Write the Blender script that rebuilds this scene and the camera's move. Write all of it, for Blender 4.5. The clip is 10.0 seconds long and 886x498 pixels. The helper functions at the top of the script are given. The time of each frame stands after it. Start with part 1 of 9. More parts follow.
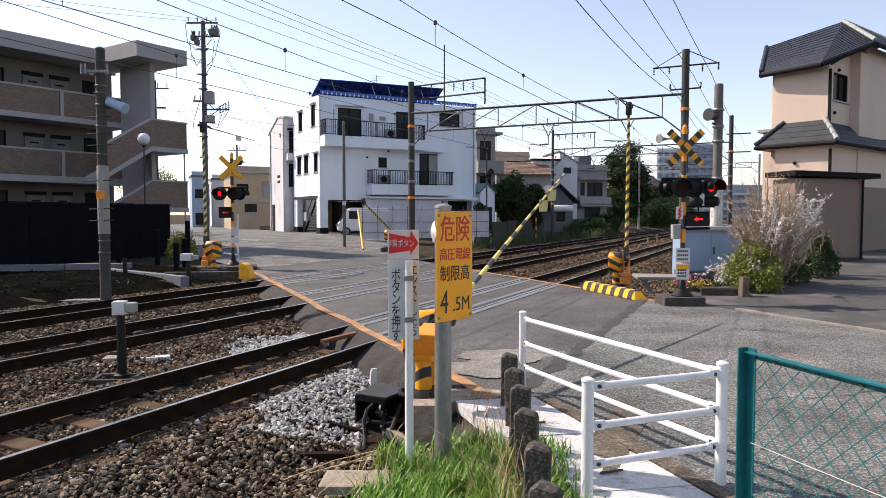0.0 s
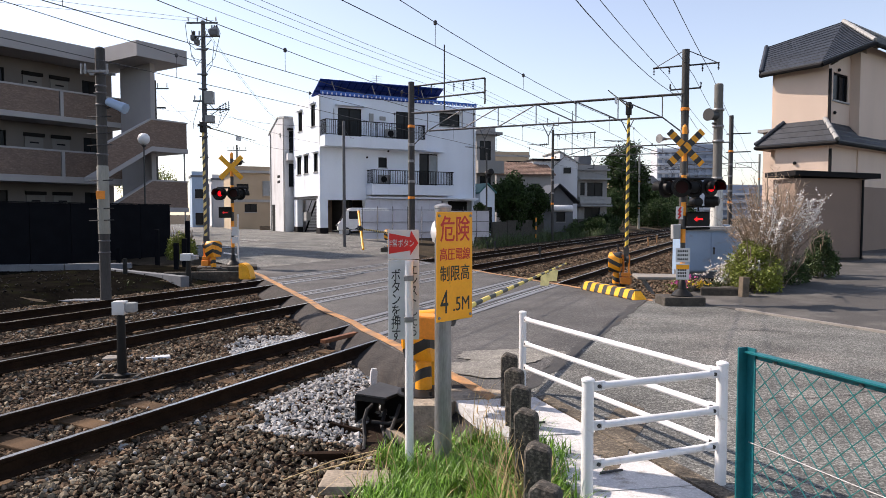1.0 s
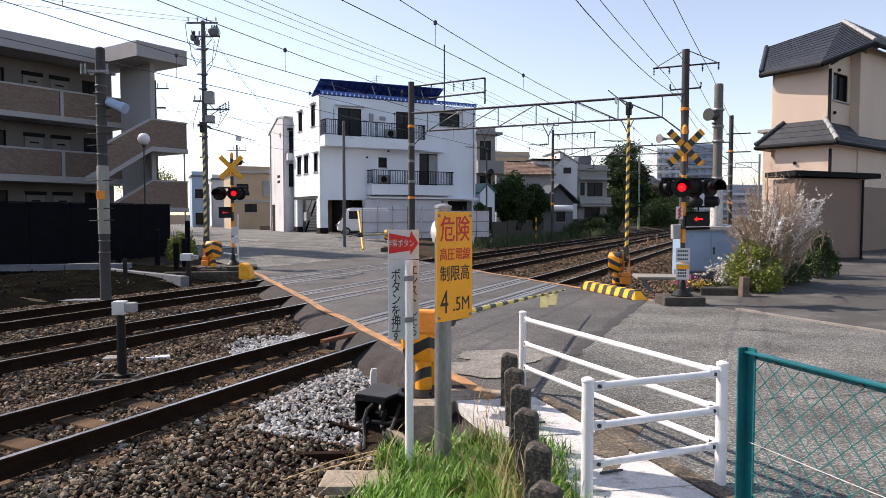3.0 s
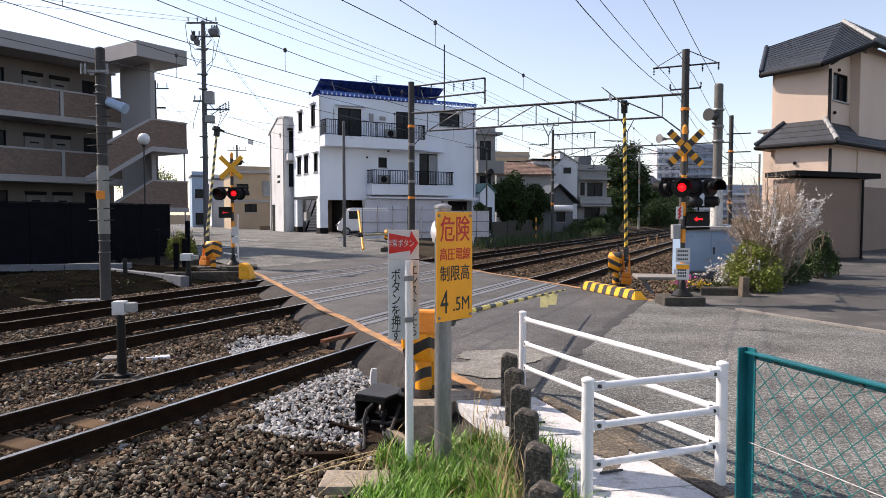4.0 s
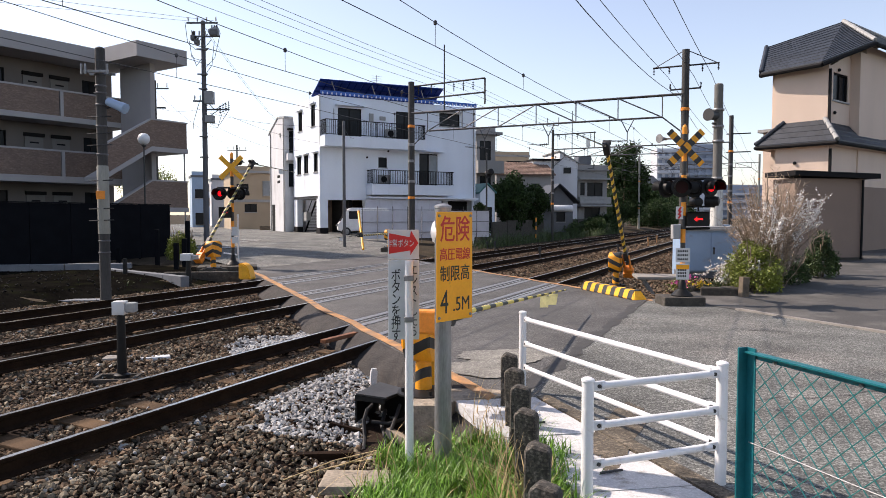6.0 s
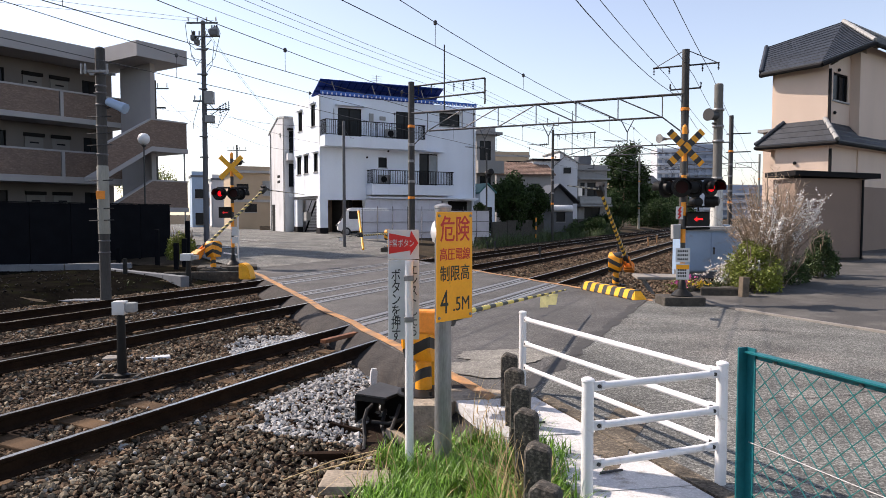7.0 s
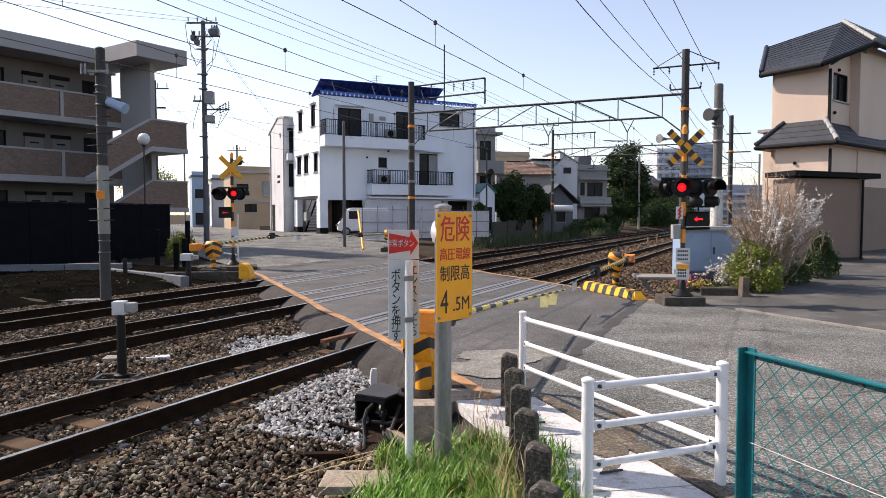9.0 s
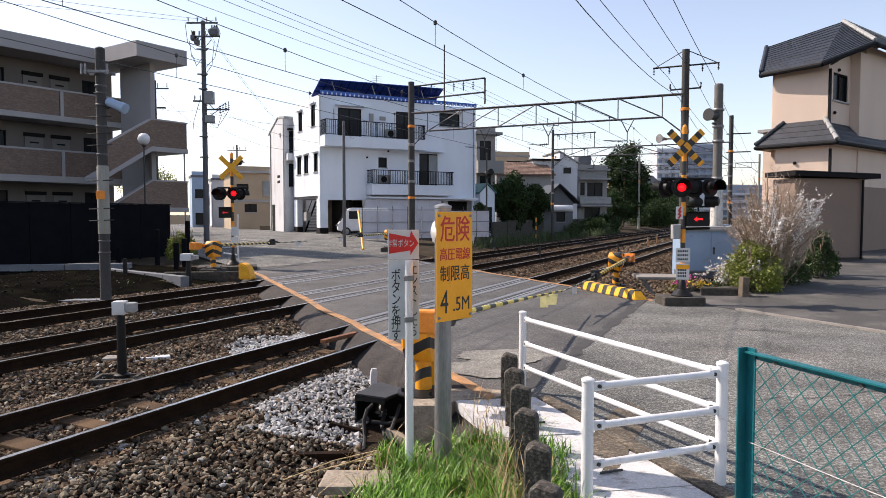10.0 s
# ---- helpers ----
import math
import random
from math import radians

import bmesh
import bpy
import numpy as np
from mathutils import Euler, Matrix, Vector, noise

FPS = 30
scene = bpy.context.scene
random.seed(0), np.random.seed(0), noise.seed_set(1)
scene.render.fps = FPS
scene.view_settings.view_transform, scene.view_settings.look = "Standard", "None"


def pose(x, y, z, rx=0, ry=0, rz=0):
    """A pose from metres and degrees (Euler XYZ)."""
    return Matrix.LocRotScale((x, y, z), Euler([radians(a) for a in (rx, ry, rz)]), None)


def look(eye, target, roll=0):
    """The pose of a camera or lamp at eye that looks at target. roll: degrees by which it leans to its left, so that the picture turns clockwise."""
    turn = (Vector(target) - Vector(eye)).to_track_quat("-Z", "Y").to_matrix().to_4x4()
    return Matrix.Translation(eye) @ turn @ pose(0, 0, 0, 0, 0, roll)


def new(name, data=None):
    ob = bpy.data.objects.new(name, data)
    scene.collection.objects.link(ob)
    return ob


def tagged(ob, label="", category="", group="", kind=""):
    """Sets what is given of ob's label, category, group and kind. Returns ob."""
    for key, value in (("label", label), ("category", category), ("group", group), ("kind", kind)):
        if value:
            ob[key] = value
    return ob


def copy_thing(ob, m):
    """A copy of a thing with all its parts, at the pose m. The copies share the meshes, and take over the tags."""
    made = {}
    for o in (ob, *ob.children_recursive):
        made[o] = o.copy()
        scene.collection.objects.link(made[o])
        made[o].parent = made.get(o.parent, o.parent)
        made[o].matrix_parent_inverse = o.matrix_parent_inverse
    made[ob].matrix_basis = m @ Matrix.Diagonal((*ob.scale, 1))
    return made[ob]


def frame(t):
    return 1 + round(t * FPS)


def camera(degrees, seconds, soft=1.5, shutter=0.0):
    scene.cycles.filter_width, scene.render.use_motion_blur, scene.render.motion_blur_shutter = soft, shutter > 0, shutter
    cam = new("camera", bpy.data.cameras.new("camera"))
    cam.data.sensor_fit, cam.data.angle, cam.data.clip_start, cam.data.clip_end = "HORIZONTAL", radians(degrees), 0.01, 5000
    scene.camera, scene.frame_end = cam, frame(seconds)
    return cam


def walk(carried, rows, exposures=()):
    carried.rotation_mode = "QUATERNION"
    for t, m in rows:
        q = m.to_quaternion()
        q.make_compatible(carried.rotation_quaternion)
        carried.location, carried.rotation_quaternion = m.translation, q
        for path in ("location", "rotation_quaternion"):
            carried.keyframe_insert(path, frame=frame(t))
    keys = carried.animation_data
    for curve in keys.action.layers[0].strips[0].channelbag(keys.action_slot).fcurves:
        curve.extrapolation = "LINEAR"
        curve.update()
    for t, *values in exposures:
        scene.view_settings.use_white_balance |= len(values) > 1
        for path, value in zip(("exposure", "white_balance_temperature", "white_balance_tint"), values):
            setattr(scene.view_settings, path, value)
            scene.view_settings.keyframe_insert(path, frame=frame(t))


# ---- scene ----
import itertools

EYE = (0.0, 0.0, 1.835)
cam = camera(65.4, 10.0, soft=0.5)
STILL = look(EYE, (0.0, 20.0, 0.835))
walk(cam, [(0.0, STILL), (10.0, STILL)], [(0.0, 0.61, 7000, 18), (10.0, 0.61, 7000, 18)])

# ---- light ----
SUN = Vector((-0.93, 0.37, 0.95)).normalized()
world = bpy.data.worlds.new("sky")
scene.world = world
world.use_nodes = True
wn = world.node_tree.nodes
sky = wn.new("ShaderNodeTexSky")
sky.sky_type = "NISHITA"
sky.sun_disc = False
sky.sun_elevation = math.asin(SUN.z)
sky.sun_rotation = math.atan2(SUN.x, SUN.y)
sky.air_density = 1.0
sky.dust_density = 0.8
sky.ozone_density = 2.2
wn["Background"].inputs["Strength"].default_value = 0.145
haze = wn.new("ShaderNodeHueSaturation")
haze.inputs["Saturation"].default_value = 0.82
world.node_tree.links.new(sky.outputs[0], haze.inputs["Color"])
world.node_tree.links.new(haze.outputs[0], wn["Background"].inputs["Color"])
sun = new("sun", bpy.data.lights.new("sun", "SUN"))
sun.data.energy = 4.2
sun.data.angle = radians(0.53)
sun.data.color = (1.0, 0.93, 0.84)
sun.matrix_world = look((0, 0, 60), Vector((0, 0, 60)) - SUN)

# ---- track frame: s runs along the rails, n across them to the far side ----
TH = radians(25.66)
DX, DY = math.sin(TH), math.cos(TH)


def bend(s):
    return -0.00006 * max(0.0, s - 15.0) ** 2


def sn(s, n, z=0.0, bent=False):
    if bent:
        n = n + bend(s)
    return Vector((DX * s - DY * n, DY * s + DX * n, z))


def to_sn(x, y):
    return DX * x + DY * y, -DY * x + DX * y


def rise(x, y):
    s, n = to_sn(x, y)
    return 0.55 * min(1, max(0, (s - 18) / 18)) * min(1, max(0, (n - 16.2) / 6))


# ---- mesh helpers ----
def finish(name, bm, material, smooth=0):
    me = bpy.data.meshes.new(name)
    bmesh.ops.recalc_face_normals(bm, faces=bm.faces)
    bm.to_mesh(me)
    bm.free()
    for m in (material if isinstance(material, (list, tuple)) else [material]):
        me.materials.append(m)
    if smooth:
        me.shade_smooth()
        me.set_sharp_from_angle(angle=radians(smooth))
    return me


def part(name, bm, material, parent, label="", smooth=0):
    ob = new(name, finish(name, bm, material, smooth))
    ob.parent = parent
    return tagged(ob, label)


def shared(name, mesh, parent, m=None, label=""):
    ob = new(name, mesh)
    ob.parent = parent
    if m is not None:
        ob.matrix_basis = m
    return tagged(ob, label)


def thing(name, m, label, category, group="", kind=""):
    ob = new(name)
    ob.empty_display_size = 0.1
    ob.matrix_basis = m
    return tagged(ob, label, category, group, kind)


def solid(name, bm, material, label, category, m=None, group="", kind="", smooth=0):
    ob = new(name, finish(name, bm, material, smooth))
    if m is not None:
        ob.matrix_basis = m
    return tagged(ob, label, category, group, kind)


def box(bm, x0, x1, y0, y1, z0, z1, m=None, bev=0.0, mat=0):
    vs = [bm.verts.new((x, y, z)) for x in (x0, x1) for y in (y0, y1) for z in (z0, z1)]
    fs = [bm.faces.new([vs[i] for i in q]) for q in
          ((0, 1, 3, 2), (4, 6, 7, 5), (0, 4, 5, 1), (2, 3, 7, 6), (0, 2, 6, 4), (1, 5, 7, 3))]
    for f in fs:
        f.material_index = mat
    if bev:
        es = list({e for f in fs for e in f.edges})
        got = bmesh.ops.bevel(bm, geom=es, offset=bev, segments=2 if bev > 0.008 else 1, profile=0.6, affect="EDGES")
        vs = list({v for f in got["faces"] for v in f.verts} | {v for v in vs if v.is_valid})
    if m is not None:
        for v in vs:
            v.co = m @ v.co
    return vs


def tube(bm, p0, p1, r0, r1=None, seg=12, caps=True, mat=0):
    p0, p1 = Vector(p0), Vector(p1)
    r1 = r0 if r1 is None else r1
    q = (p1 - p0).to_track_quat("Z", "Y")
    rings = []
    for p, r in ((p0, r0), (p1, r1)):
        rings.append([bm.verts.new(p + q @ Vector((r * math.cos(a), r * math.sin(a), 0)))
                      for a in (2 * math.pi * i / seg for i in range(seg))])
    fs = []
    for i in range(seg):
        j = (i + 1) % seg
        fs.append(bm.faces.new((rings[0][i], rings[0][j], rings[1][j], rings[1][i])))
    if caps:
        fs.append(bm.faces.new(rings[0][::-1]))
        fs.append(bm.faces.new(rings[1]))
    for f in fs:
        f.material_index = mat
    return rings


def path_tube(bm, pts, r, seg=6):
    pts = [Vector(p) for p in pts]
    rings = []
    for i, p in enumerate(pts):
        d = (pts[min(i + 1, len(pts) - 1)] - pts[max(i - 1, 0)])
        q = d.to_track_quat("Z", "Y")
        rings.append([bm.verts.new(p + q @ Vector((r * math.cos(a), r * math.sin(a), 0)))
                      for a in (2 * math.pi * k / seg for k in range(seg))])
    for a, b in zip(rings, rings[1:]):
        for k in range(seg):
            bm.faces.new((a[k], a[(k + 1) % seg], b[(k + 1) % seg], b[k]))
    bm.faces.new(rings[0][::-1])
    bm.faces.new(rings[-1])


def lathe(bm, prof, m=None, seg=16, mat=0):
    rings = []
    for r, z in prof:
        ring = [bm.verts.new((r * math.cos(a), r * math.sin(a), z)) for a in (2 * math.pi * i / seg for i in range(seg))]
        if m is not None:
            for v in ring:
                v.co = m @ v.co
        rings.append(ring)
    for a, b in zip(rings, rings[1:]):
        for k in range(seg):
            bm.faces.new((a[k], a[(k + 1) % seg], b[(k + 1) % seg], b[k])).material_index = mat
    bm.faces.new(rings[0][::-1]).material_index = mat
    bm.faces.new(rings[-1]).material_index = mat


def poly(bm, pts, mat=0):
    f = bm.faces.new([bm.verts.new(p) for p in pts])
    f.material_index = mat
    return f


def prism(bm, pts, off, mat=0):
    a = [bm.verts.new(p) for p in pts]
    b = [bm.verts.new(Vector(p) + Vector(off)) for p in pts]
    k = len(pts)
    fs = [bm.faces.new(a[::-1]), bm.faces.new(b)]
    fs += [bm.faces.new((a[i], a[(i + 1) % k], b[(i + 1) % k], b[i])) for i in range(k)]
    for f in fs:
        f.material_index = mat
    return a + b


# ---- materials ----
def mat(name, color, rough=0.8, metal=0.0, var=0.12, scale=3.0, fine=40.0, bump=0.2, dirt=None, dirt_amount=0.0, dirt_scale=1.2,
        piece=0.0, island=0.0, emit=None, emit_strength=0.0, coords="Object", stretch=(1, 1, 1), spec=0.5, grit=0.4, speck=0.0, speck_size=70.0):
    m = bpy.data.materials.new(name)
    m.use_nodes = True
    nt = m.node_tree
    N, L = nt.nodes, nt.links
    b = N["Principled BSDF"]
    tc = N.new("ShaderNodeTexCoord")
    mp = N.new("ShaderNodeMapping")
    mp.inputs["Scale"].default_value = stretch
    L.new(tc.outputs[coords], mp.inputs["Vector"])
    n1 = N.new("ShaderNodeTexNoise")
    n1.inputs["Scale"].default_value = scale
    n1.inputs["Detail"].default_value = 6
    n2 = N.new("ShaderNodeTexNoise")
    n2.inputs["Scale"].default_value = fine
    n2.inputs["Detail"].default_value = 4
    for k in (n1, n2):
        L.new(mp.outputs[0], k.inputs["Vector"])
    mix = N.new("ShaderNodeMath")
    mix.operation = "MULTIPLY_ADD"
    mix.inputs[1].default_value = 1 - grit
    L.new(n1.outputs["Fac"], mix.inputs[0])
    hlf = N.new("ShaderNodeMath")
    hlf.operation = "MULTIPLY"
    hlf.inputs[1].default_value = grit
    L.new(n2.outputs["Fac"], hlf.inputs[0])
    L.new(hlf.outputs[0], mix.inputs[2])
    rng = N.new("ShaderNodeMapRange")
    rng.inputs["From Min"].default_value = 0.3
    rng.inputs["From Max"].default_value = 0.7
    rng.inputs["To Min"].default_value = 1 - var * 1.6
    rng.inputs["To Max"].default_value = 1 + var * 1.6
    L.new(mix.outputs[0], rng.inputs["Value"])
    last = rng.outputs[0]
    for amount, node, out in ((piece, "ShaderNodeObjectInfo", "Random"), (island, "ShaderNodeNewGeometry", "Random Per Island")):
        if amount:
            src = N.new(node)
            r2 = N.new("ShaderNodeMapRange")
            r2.inputs["To Min"].default_value = 1 - amount
            r2.inputs["To Max"].default_value = 1 + amount
            L.new(src.outputs[out], r2.inputs["Value"])
            mul = N.new("ShaderNodeMath")
            mul.operation = "MULTIPLY"
            L.new(last, mul.inputs[0])
            L.new(r2.outputs[0], mul.inputs[1])
            last = mul.outputs[0]
    if speck:
        # single grains of stone in the surface, lighter and darker
        vo = N.new("ShaderNodeTexVoronoi")
        vo.inputs["Scale"].default_value = speck_size
        L.new(mp.outputs[0], vo.inputs["Vector"])
        sp = N.new("ShaderNodeSeparateColor")
        L.new(vo.outputs["Color"], sp.inputs[0])
        pw = N.new("ShaderNodeMath")
        pw.operation = "POWER"
        pw.inputs[1].default_value = 2.2
        L.new(sp.outputs[0], pw.inputs[0])
        r4 = N.new("ShaderNodeMapRange")
        r4.inputs["To Min"].default_value = 1 - 0.6 * speck
        r4.inputs["To Max"].default_value = 1 + 1.4 * speck
        L.new(pw.outputs[0], r4.inputs["Value"])
        ml = N.new("ShaderNodeMath")
        ml.operation = "MULTIPLY"
        L.new(last, ml.inputs[0])
        L.new(r4.outputs[0], ml.inputs[1])
        last = ml.outputs[0]
    hue = N.new("ShaderNodeHueSaturation")
    hue.inputs["Color"].default_value = (*color, 1)
    L.new(last, hue.inputs["Value"])
    col = hue.outputs[0]
    if dirt:
        n3 = N.new("ShaderNodeTexNoise")
        n3.inputs["Scale"].default_value = dirt_scale
        n3.inputs["Detail"].default_value = 8
        n3.inputs["Roughness"].default_value = 0.65
        L.new(mp.outputs[0], n3.inputs["Vector"])
        r3 = N.new("ShaderNodeMapRange")
        r3.inputs["From Min"].default_value = 0.62 - 0.3 * dirt_amount
        r3.inputs["From Max"].default_value = 0.78 - 0.2 * dirt_amount
        L.new(n3.outputs["Fac"], r3.inputs["Value"])
        mx = N.new("ShaderNodeMix")
        mx.data_type = "RGBA"
        L.new(r3.outputs[0], mx.inputs["Factor"])
        L.new(col, mx.inputs["A"])
        mx.inputs["B"].default_value = (*dirt, 1)
        if speck:
            h2 = N.new("ShaderNodeHueSaturation")
            h2.inputs["Color"].default_value = (*dirt, 1)
            L.new(last, h2.inputs["Value"])
            L.new(h2.outputs[0], mx.inputs["B"])
        col = mx.outputs["Result"]
    L.new(col, b.inputs["Base Color"])
    b.inputs["Roughness"].default_value = rough
    b.inputs["Metallic"].default_value = metal
    b.inputs["Specular IOR Level"].default_value = spec
    if bump:
        bp = N.new("ShaderNodeBump")
        bp.inputs["Strength"].default_value = bump
        bp.inputs["Distance"].default_value = 0.02
        L.new(mix.outputs[0], bp.inputs["Height"])
        L.new(bp.outputs[0], b.inputs["Normal"])
    if emit:
        b.inputs["Emission Color"].default_value = (*emit, 1)
        b.inputs["Emission Strength"].default_value = emit_strength
    return m


def banded(name, c1, c2, width, axis=2, tilt=0.0, rough=0.5, duty=0.5, spiral=0.0, tilt2=0.0):
    """Painted stripes of two colours along an axis of the thing, worn in places."""
    m = mat(name, c1, rough, var=0.1, scale=9, fine=60, bump=0.08)
    nt = m.node_tree
    N, L = nt.nodes, nt.links
    b = N["Principled BSDF"]
    tc = N.new("ShaderNodeTexCoord")
    sep = N.new("ShaderNodeSeparateXYZ")
    L.new(tc.outputs["Object"], sep.inputs[0])
    src = sep.outputs[axis]
    if tilt:
        add = N.new("ShaderNodeMath")
        add.operation = "MULTIPLY_ADD"
        L.new(sep.outputs[(axis + 1) % 3], add.inputs[0])
        add.inputs[1].default_value = tilt
        L.new(src, add.inputs[2])
        src = add.outputs[0]
    if tilt2:
        add = N.new("ShaderNodeMath")
        add.operation = "MULTIPLY_ADD"
        L.new(sep.outputs[(axis + 2) % 3], add.inputs[0])
        add.inputs[1].default_value = tilt2
        L.new(src, add.inputs[2])
        src = add.outputs[0]
    if spiral:
        at = N.new("ShaderNodeMath")
        at.operation = "ARCTAN2"
        L.new(sep.outputs[(axis + 1) % 3], at.inputs[0])
        L.new(sep.outputs[(axis + 2) % 3], at.inputs[1])
        add = N.new("ShaderNodeMath")
        add.operation = "MULTIPLY_ADD"
        L.new(at.outputs[0], add.inputs[0])
        add.inputs[1].default_value = spiral / (2 * math.pi)
        L.new(src, add.inputs[2])
        src = add.outputs[0]
    dv = N.new("ShaderNodeMath")
    dv.operation = "DIVIDE"
    L.new(src, dv.inputs[0])
    dv.inputs[1].default_value = width
    fr = N.new("ShaderNodeMath")
    fr.operation = "FRACT"
    L.new(dv.outputs[0], fr.inputs[0])
    gt = N.new("ShaderNodeMath")
    gt.operation = "GREATER_THAN"
    L.new(fr.outputs[0], gt.inputs[0])
    gt.inputs[1].default_value = duty
    mx = N.new("ShaderNodeMix")
    mx.data_type = "RGBA"
    L.new(gt.outputs[0], mx.inputs["Factor"])
    L.new(b.inputs["Base Color"].links[0].from_socket, mx.inputs["A"])
    mx.inputs["B"].default_value = (*c2, 1)
    L.new(mx.outputs["Result"], b.inputs["Base Color"])
    return m


def glass(name, color=(0.02, 0.025, 0.03), rough=0.08):
    return mat(name, color, rough, var=0.15, scale=0.7, fine=3, bump=0.0, spec=0.12)


M = {}
M["asphalt"] = mat("asphalt", (0.115, 0.116, 0.106), 0.92, var=0.6, scale=0.9, fine=60, grit=0.55, speck=0.75, speck_size=62, bump=0.45, dirt=(0.15, 0.14, 0.125), dirt_amount=0.4, dirt_scale=0.35)
M["asphalt_dark"] = mat("asphalt_dark", (0.072, 0.069, 0.065), 0.88, var=0.45, scale=0.8, fine=60, grit=0.55, speck=0.55, speck_size=62, bump=0.35, dirt=(0.1, 0.096, 0.09), dirt_amount=0.4, dirt_scale=0.6)
M["dirt"] = mat("dirt", (0.05, 0.038, 0.026), 0.95, spec=0.08, var=0.3, scale=1.5, fine=25, bump=0.8, dirt=(0.035, 0.032, 0.016), dirt_amount=0.4, dirt_scale=2.5)
M["ballast_bed"] = mat("ballast_bed", (0.03, 0.021, 0.016), 0.95, spec=0.08, var=0.35, scale=2, fine=20, bump=1.0)
M["stone"] = mat("stone", (0.12, 0.084, 0.056), 0.95, spec=0.1, var=0.25, scale=8, fine=60, bump=0.3, island=0.75)
M["stone_grey"] = mat("stone_grey", (0.165, 0.138, 0.1), 0.95, spec=0.1, var=0.3, scale=8, fine=60, bump=0.3, island=0.85)
M["stone_new"] = mat("stone_new", (0.37, 0.365, 0.35), 0.9, spec=0.25, var=0.2, scale=8, fine=60, bump=0.3, island=0.4)
M["rail_side"] = mat("rail_side", (0.019, 0.0105, 0.006), 0.9, spec=0.1, var=0.3, scale=6, fine=50, bump=0.3)
M["rail_top"] = mat("rail_top", (0.62, 0.59, 0.53), 0.28, 1.0, var=0.08, scale=2, fine=90, bump=0.05)
M["sleeper"] = mat("sleeper", (0.085, 0.052, 0.028), 0.9, spec=0.2, var=0.3, scale=3, fine=30, bump=0.6, piece=0.3, stretch=(0.3, 3, 3))
M["concrete"] = mat("concrete", (0.24, 0.22, 0.195), 0.9, var=0.15, scale=2.5, fine=40, bump=0.3, dirt=(0.16, 0.145, 0.12), dirt_amount=0.35, dirt_scale=2)
M["concrete_dark"] = mat("concrete_dark", (0.05, 0.043, 0.034), 0.92, var=0.35, scale=9, fine=60, bump=0.8, dirt=(0.12, 0.105, 0.085), dirt_amount=0.2, dirt_scale=6)
M["stake"] = mat("stake", (0.06, 0.052, 0.042), 0.92, var=0.4, scale=12, fine=70, bump=0.9, speck=0.6, speck_size=60, dirt=(0.22, 0.2, 0.165), dirt_amount=0.3, dirt_scale=10)
M["slab"] = mat("slab", (0.52, 0.515, 0.51), 0.85, speck=0.12, speck_size=90, var=0.1, scale=3, fine=60, bump=0.2, dirt=(0.22, 0.2, 0.17), dirt_amount=0.3, dirt_scale=7)
M["pole_concrete"] = mat("pole_concrete", (0.052, 0.049, 0.046), 0.85, var=0.25, scale=3, fine=30, bump=0.3, stretch=(3, 3, 0.4))
M["pole_mid"] = mat("pole_mid", (0.125, 0.12, 0.108), 0.85, var=0.25, scale=3, fine=30, bump=0.3, stretch=(3, 3, 0.4))
M["pole_white"] = mat("pole_white", (0.5, 0.49, 0.45), 0.8, var=0.2, scale=4, fine=30, bump=0.2, dirt=(0.2, 0.18, 0.15), dirt_amount=0.3, dirt_scale=5, stretch=(3, 3, 0.5))
M["pole_pale"] = mat("pole_pale", (0.27, 0.265, 0.23), 0.85, var=0.15, scale=3, fine=30, bump=0.2, stretch=(3, 3, 0.4))
M["galv"] = mat("galv", (0.26, 0.26, 0.26), 0.5, 0.6, var=0.2, scale=6, fine=50, bump=0.15, dirt=(0.17, 0.15, 0.13), dirt_amount=0.3, dirt_scale=5, stretch=(2, 2, 0.4))
M["steel_dark"] = mat("steel_dark", (0.045, 0.045, 0.045), 0.6, 0.3, var=0.2, scale=5, fine=40, bump=0.1)
M["steel_grey"] = mat("steel_grey", (0.11, 0.11, 0.115), 0.55, 0.4, var=0.2, scale=5, fine=40, bump=0.1)
M["white_paint"] = mat("white_paint", (0.72, 0.72, 0.72), 0.35, var=0.05, scale=5, fine=50, bump=0.04, dirt=(0.45, 0.42, 0.38), dirt_amount=0.05, dirt_scale=9)
M["teal"] = mat("teal", (0.0, 0.12, 0.14), 0.4, var=0.15, scale=6, fine=50, bump=0.06)
M["teal_wire"] = mat("teal_wire", (0.012, 0.15, 0.145), 0.45, var=0.15, scale=6, fine=50, bump=0.0)
M["sign_yellow"] = mat("sign_yellow", (0.95, 0.38, 0.005), 0.4, var=0.05, scale=4, fine=40, bump=0.03, dirt=(0.4, 0.2, 0.03), dirt_amount=0.05, dirt_scale=7)
M["sign_white"] = mat("sign_white", (0.6, 0.6, 0.59), 0.4, var=0.05, scale=4, fine=40, bump=0.02, dirt=(0.5, 0.48, 0.45), dirt_amount=0.1, dirt_scale=6)
M["ink_red"] = mat("ink_red", (0.62, 0.02, 0.015), 0.45, var=0.08, bump=0)
M["ink_black"] = mat("ink_black", (0.015, 0.015, 0.015), 0.5, var=0.1, bump=0)
M["paint_yellow"] = mat("paint_yellow", (0.82, 0.38, 0.01), 0.5, var=0.12, scale=5, fine=40, bump=0.1, dirt=(0.35, 0.2, 0.04), dirt_amount=0.15, dirt_scale=6)
M["paint_orange"] = mat("paint_orange", (0.8, 0.25, 0.02), 0.5, var=0.12, scale=5, fine=40, bump=0.05)
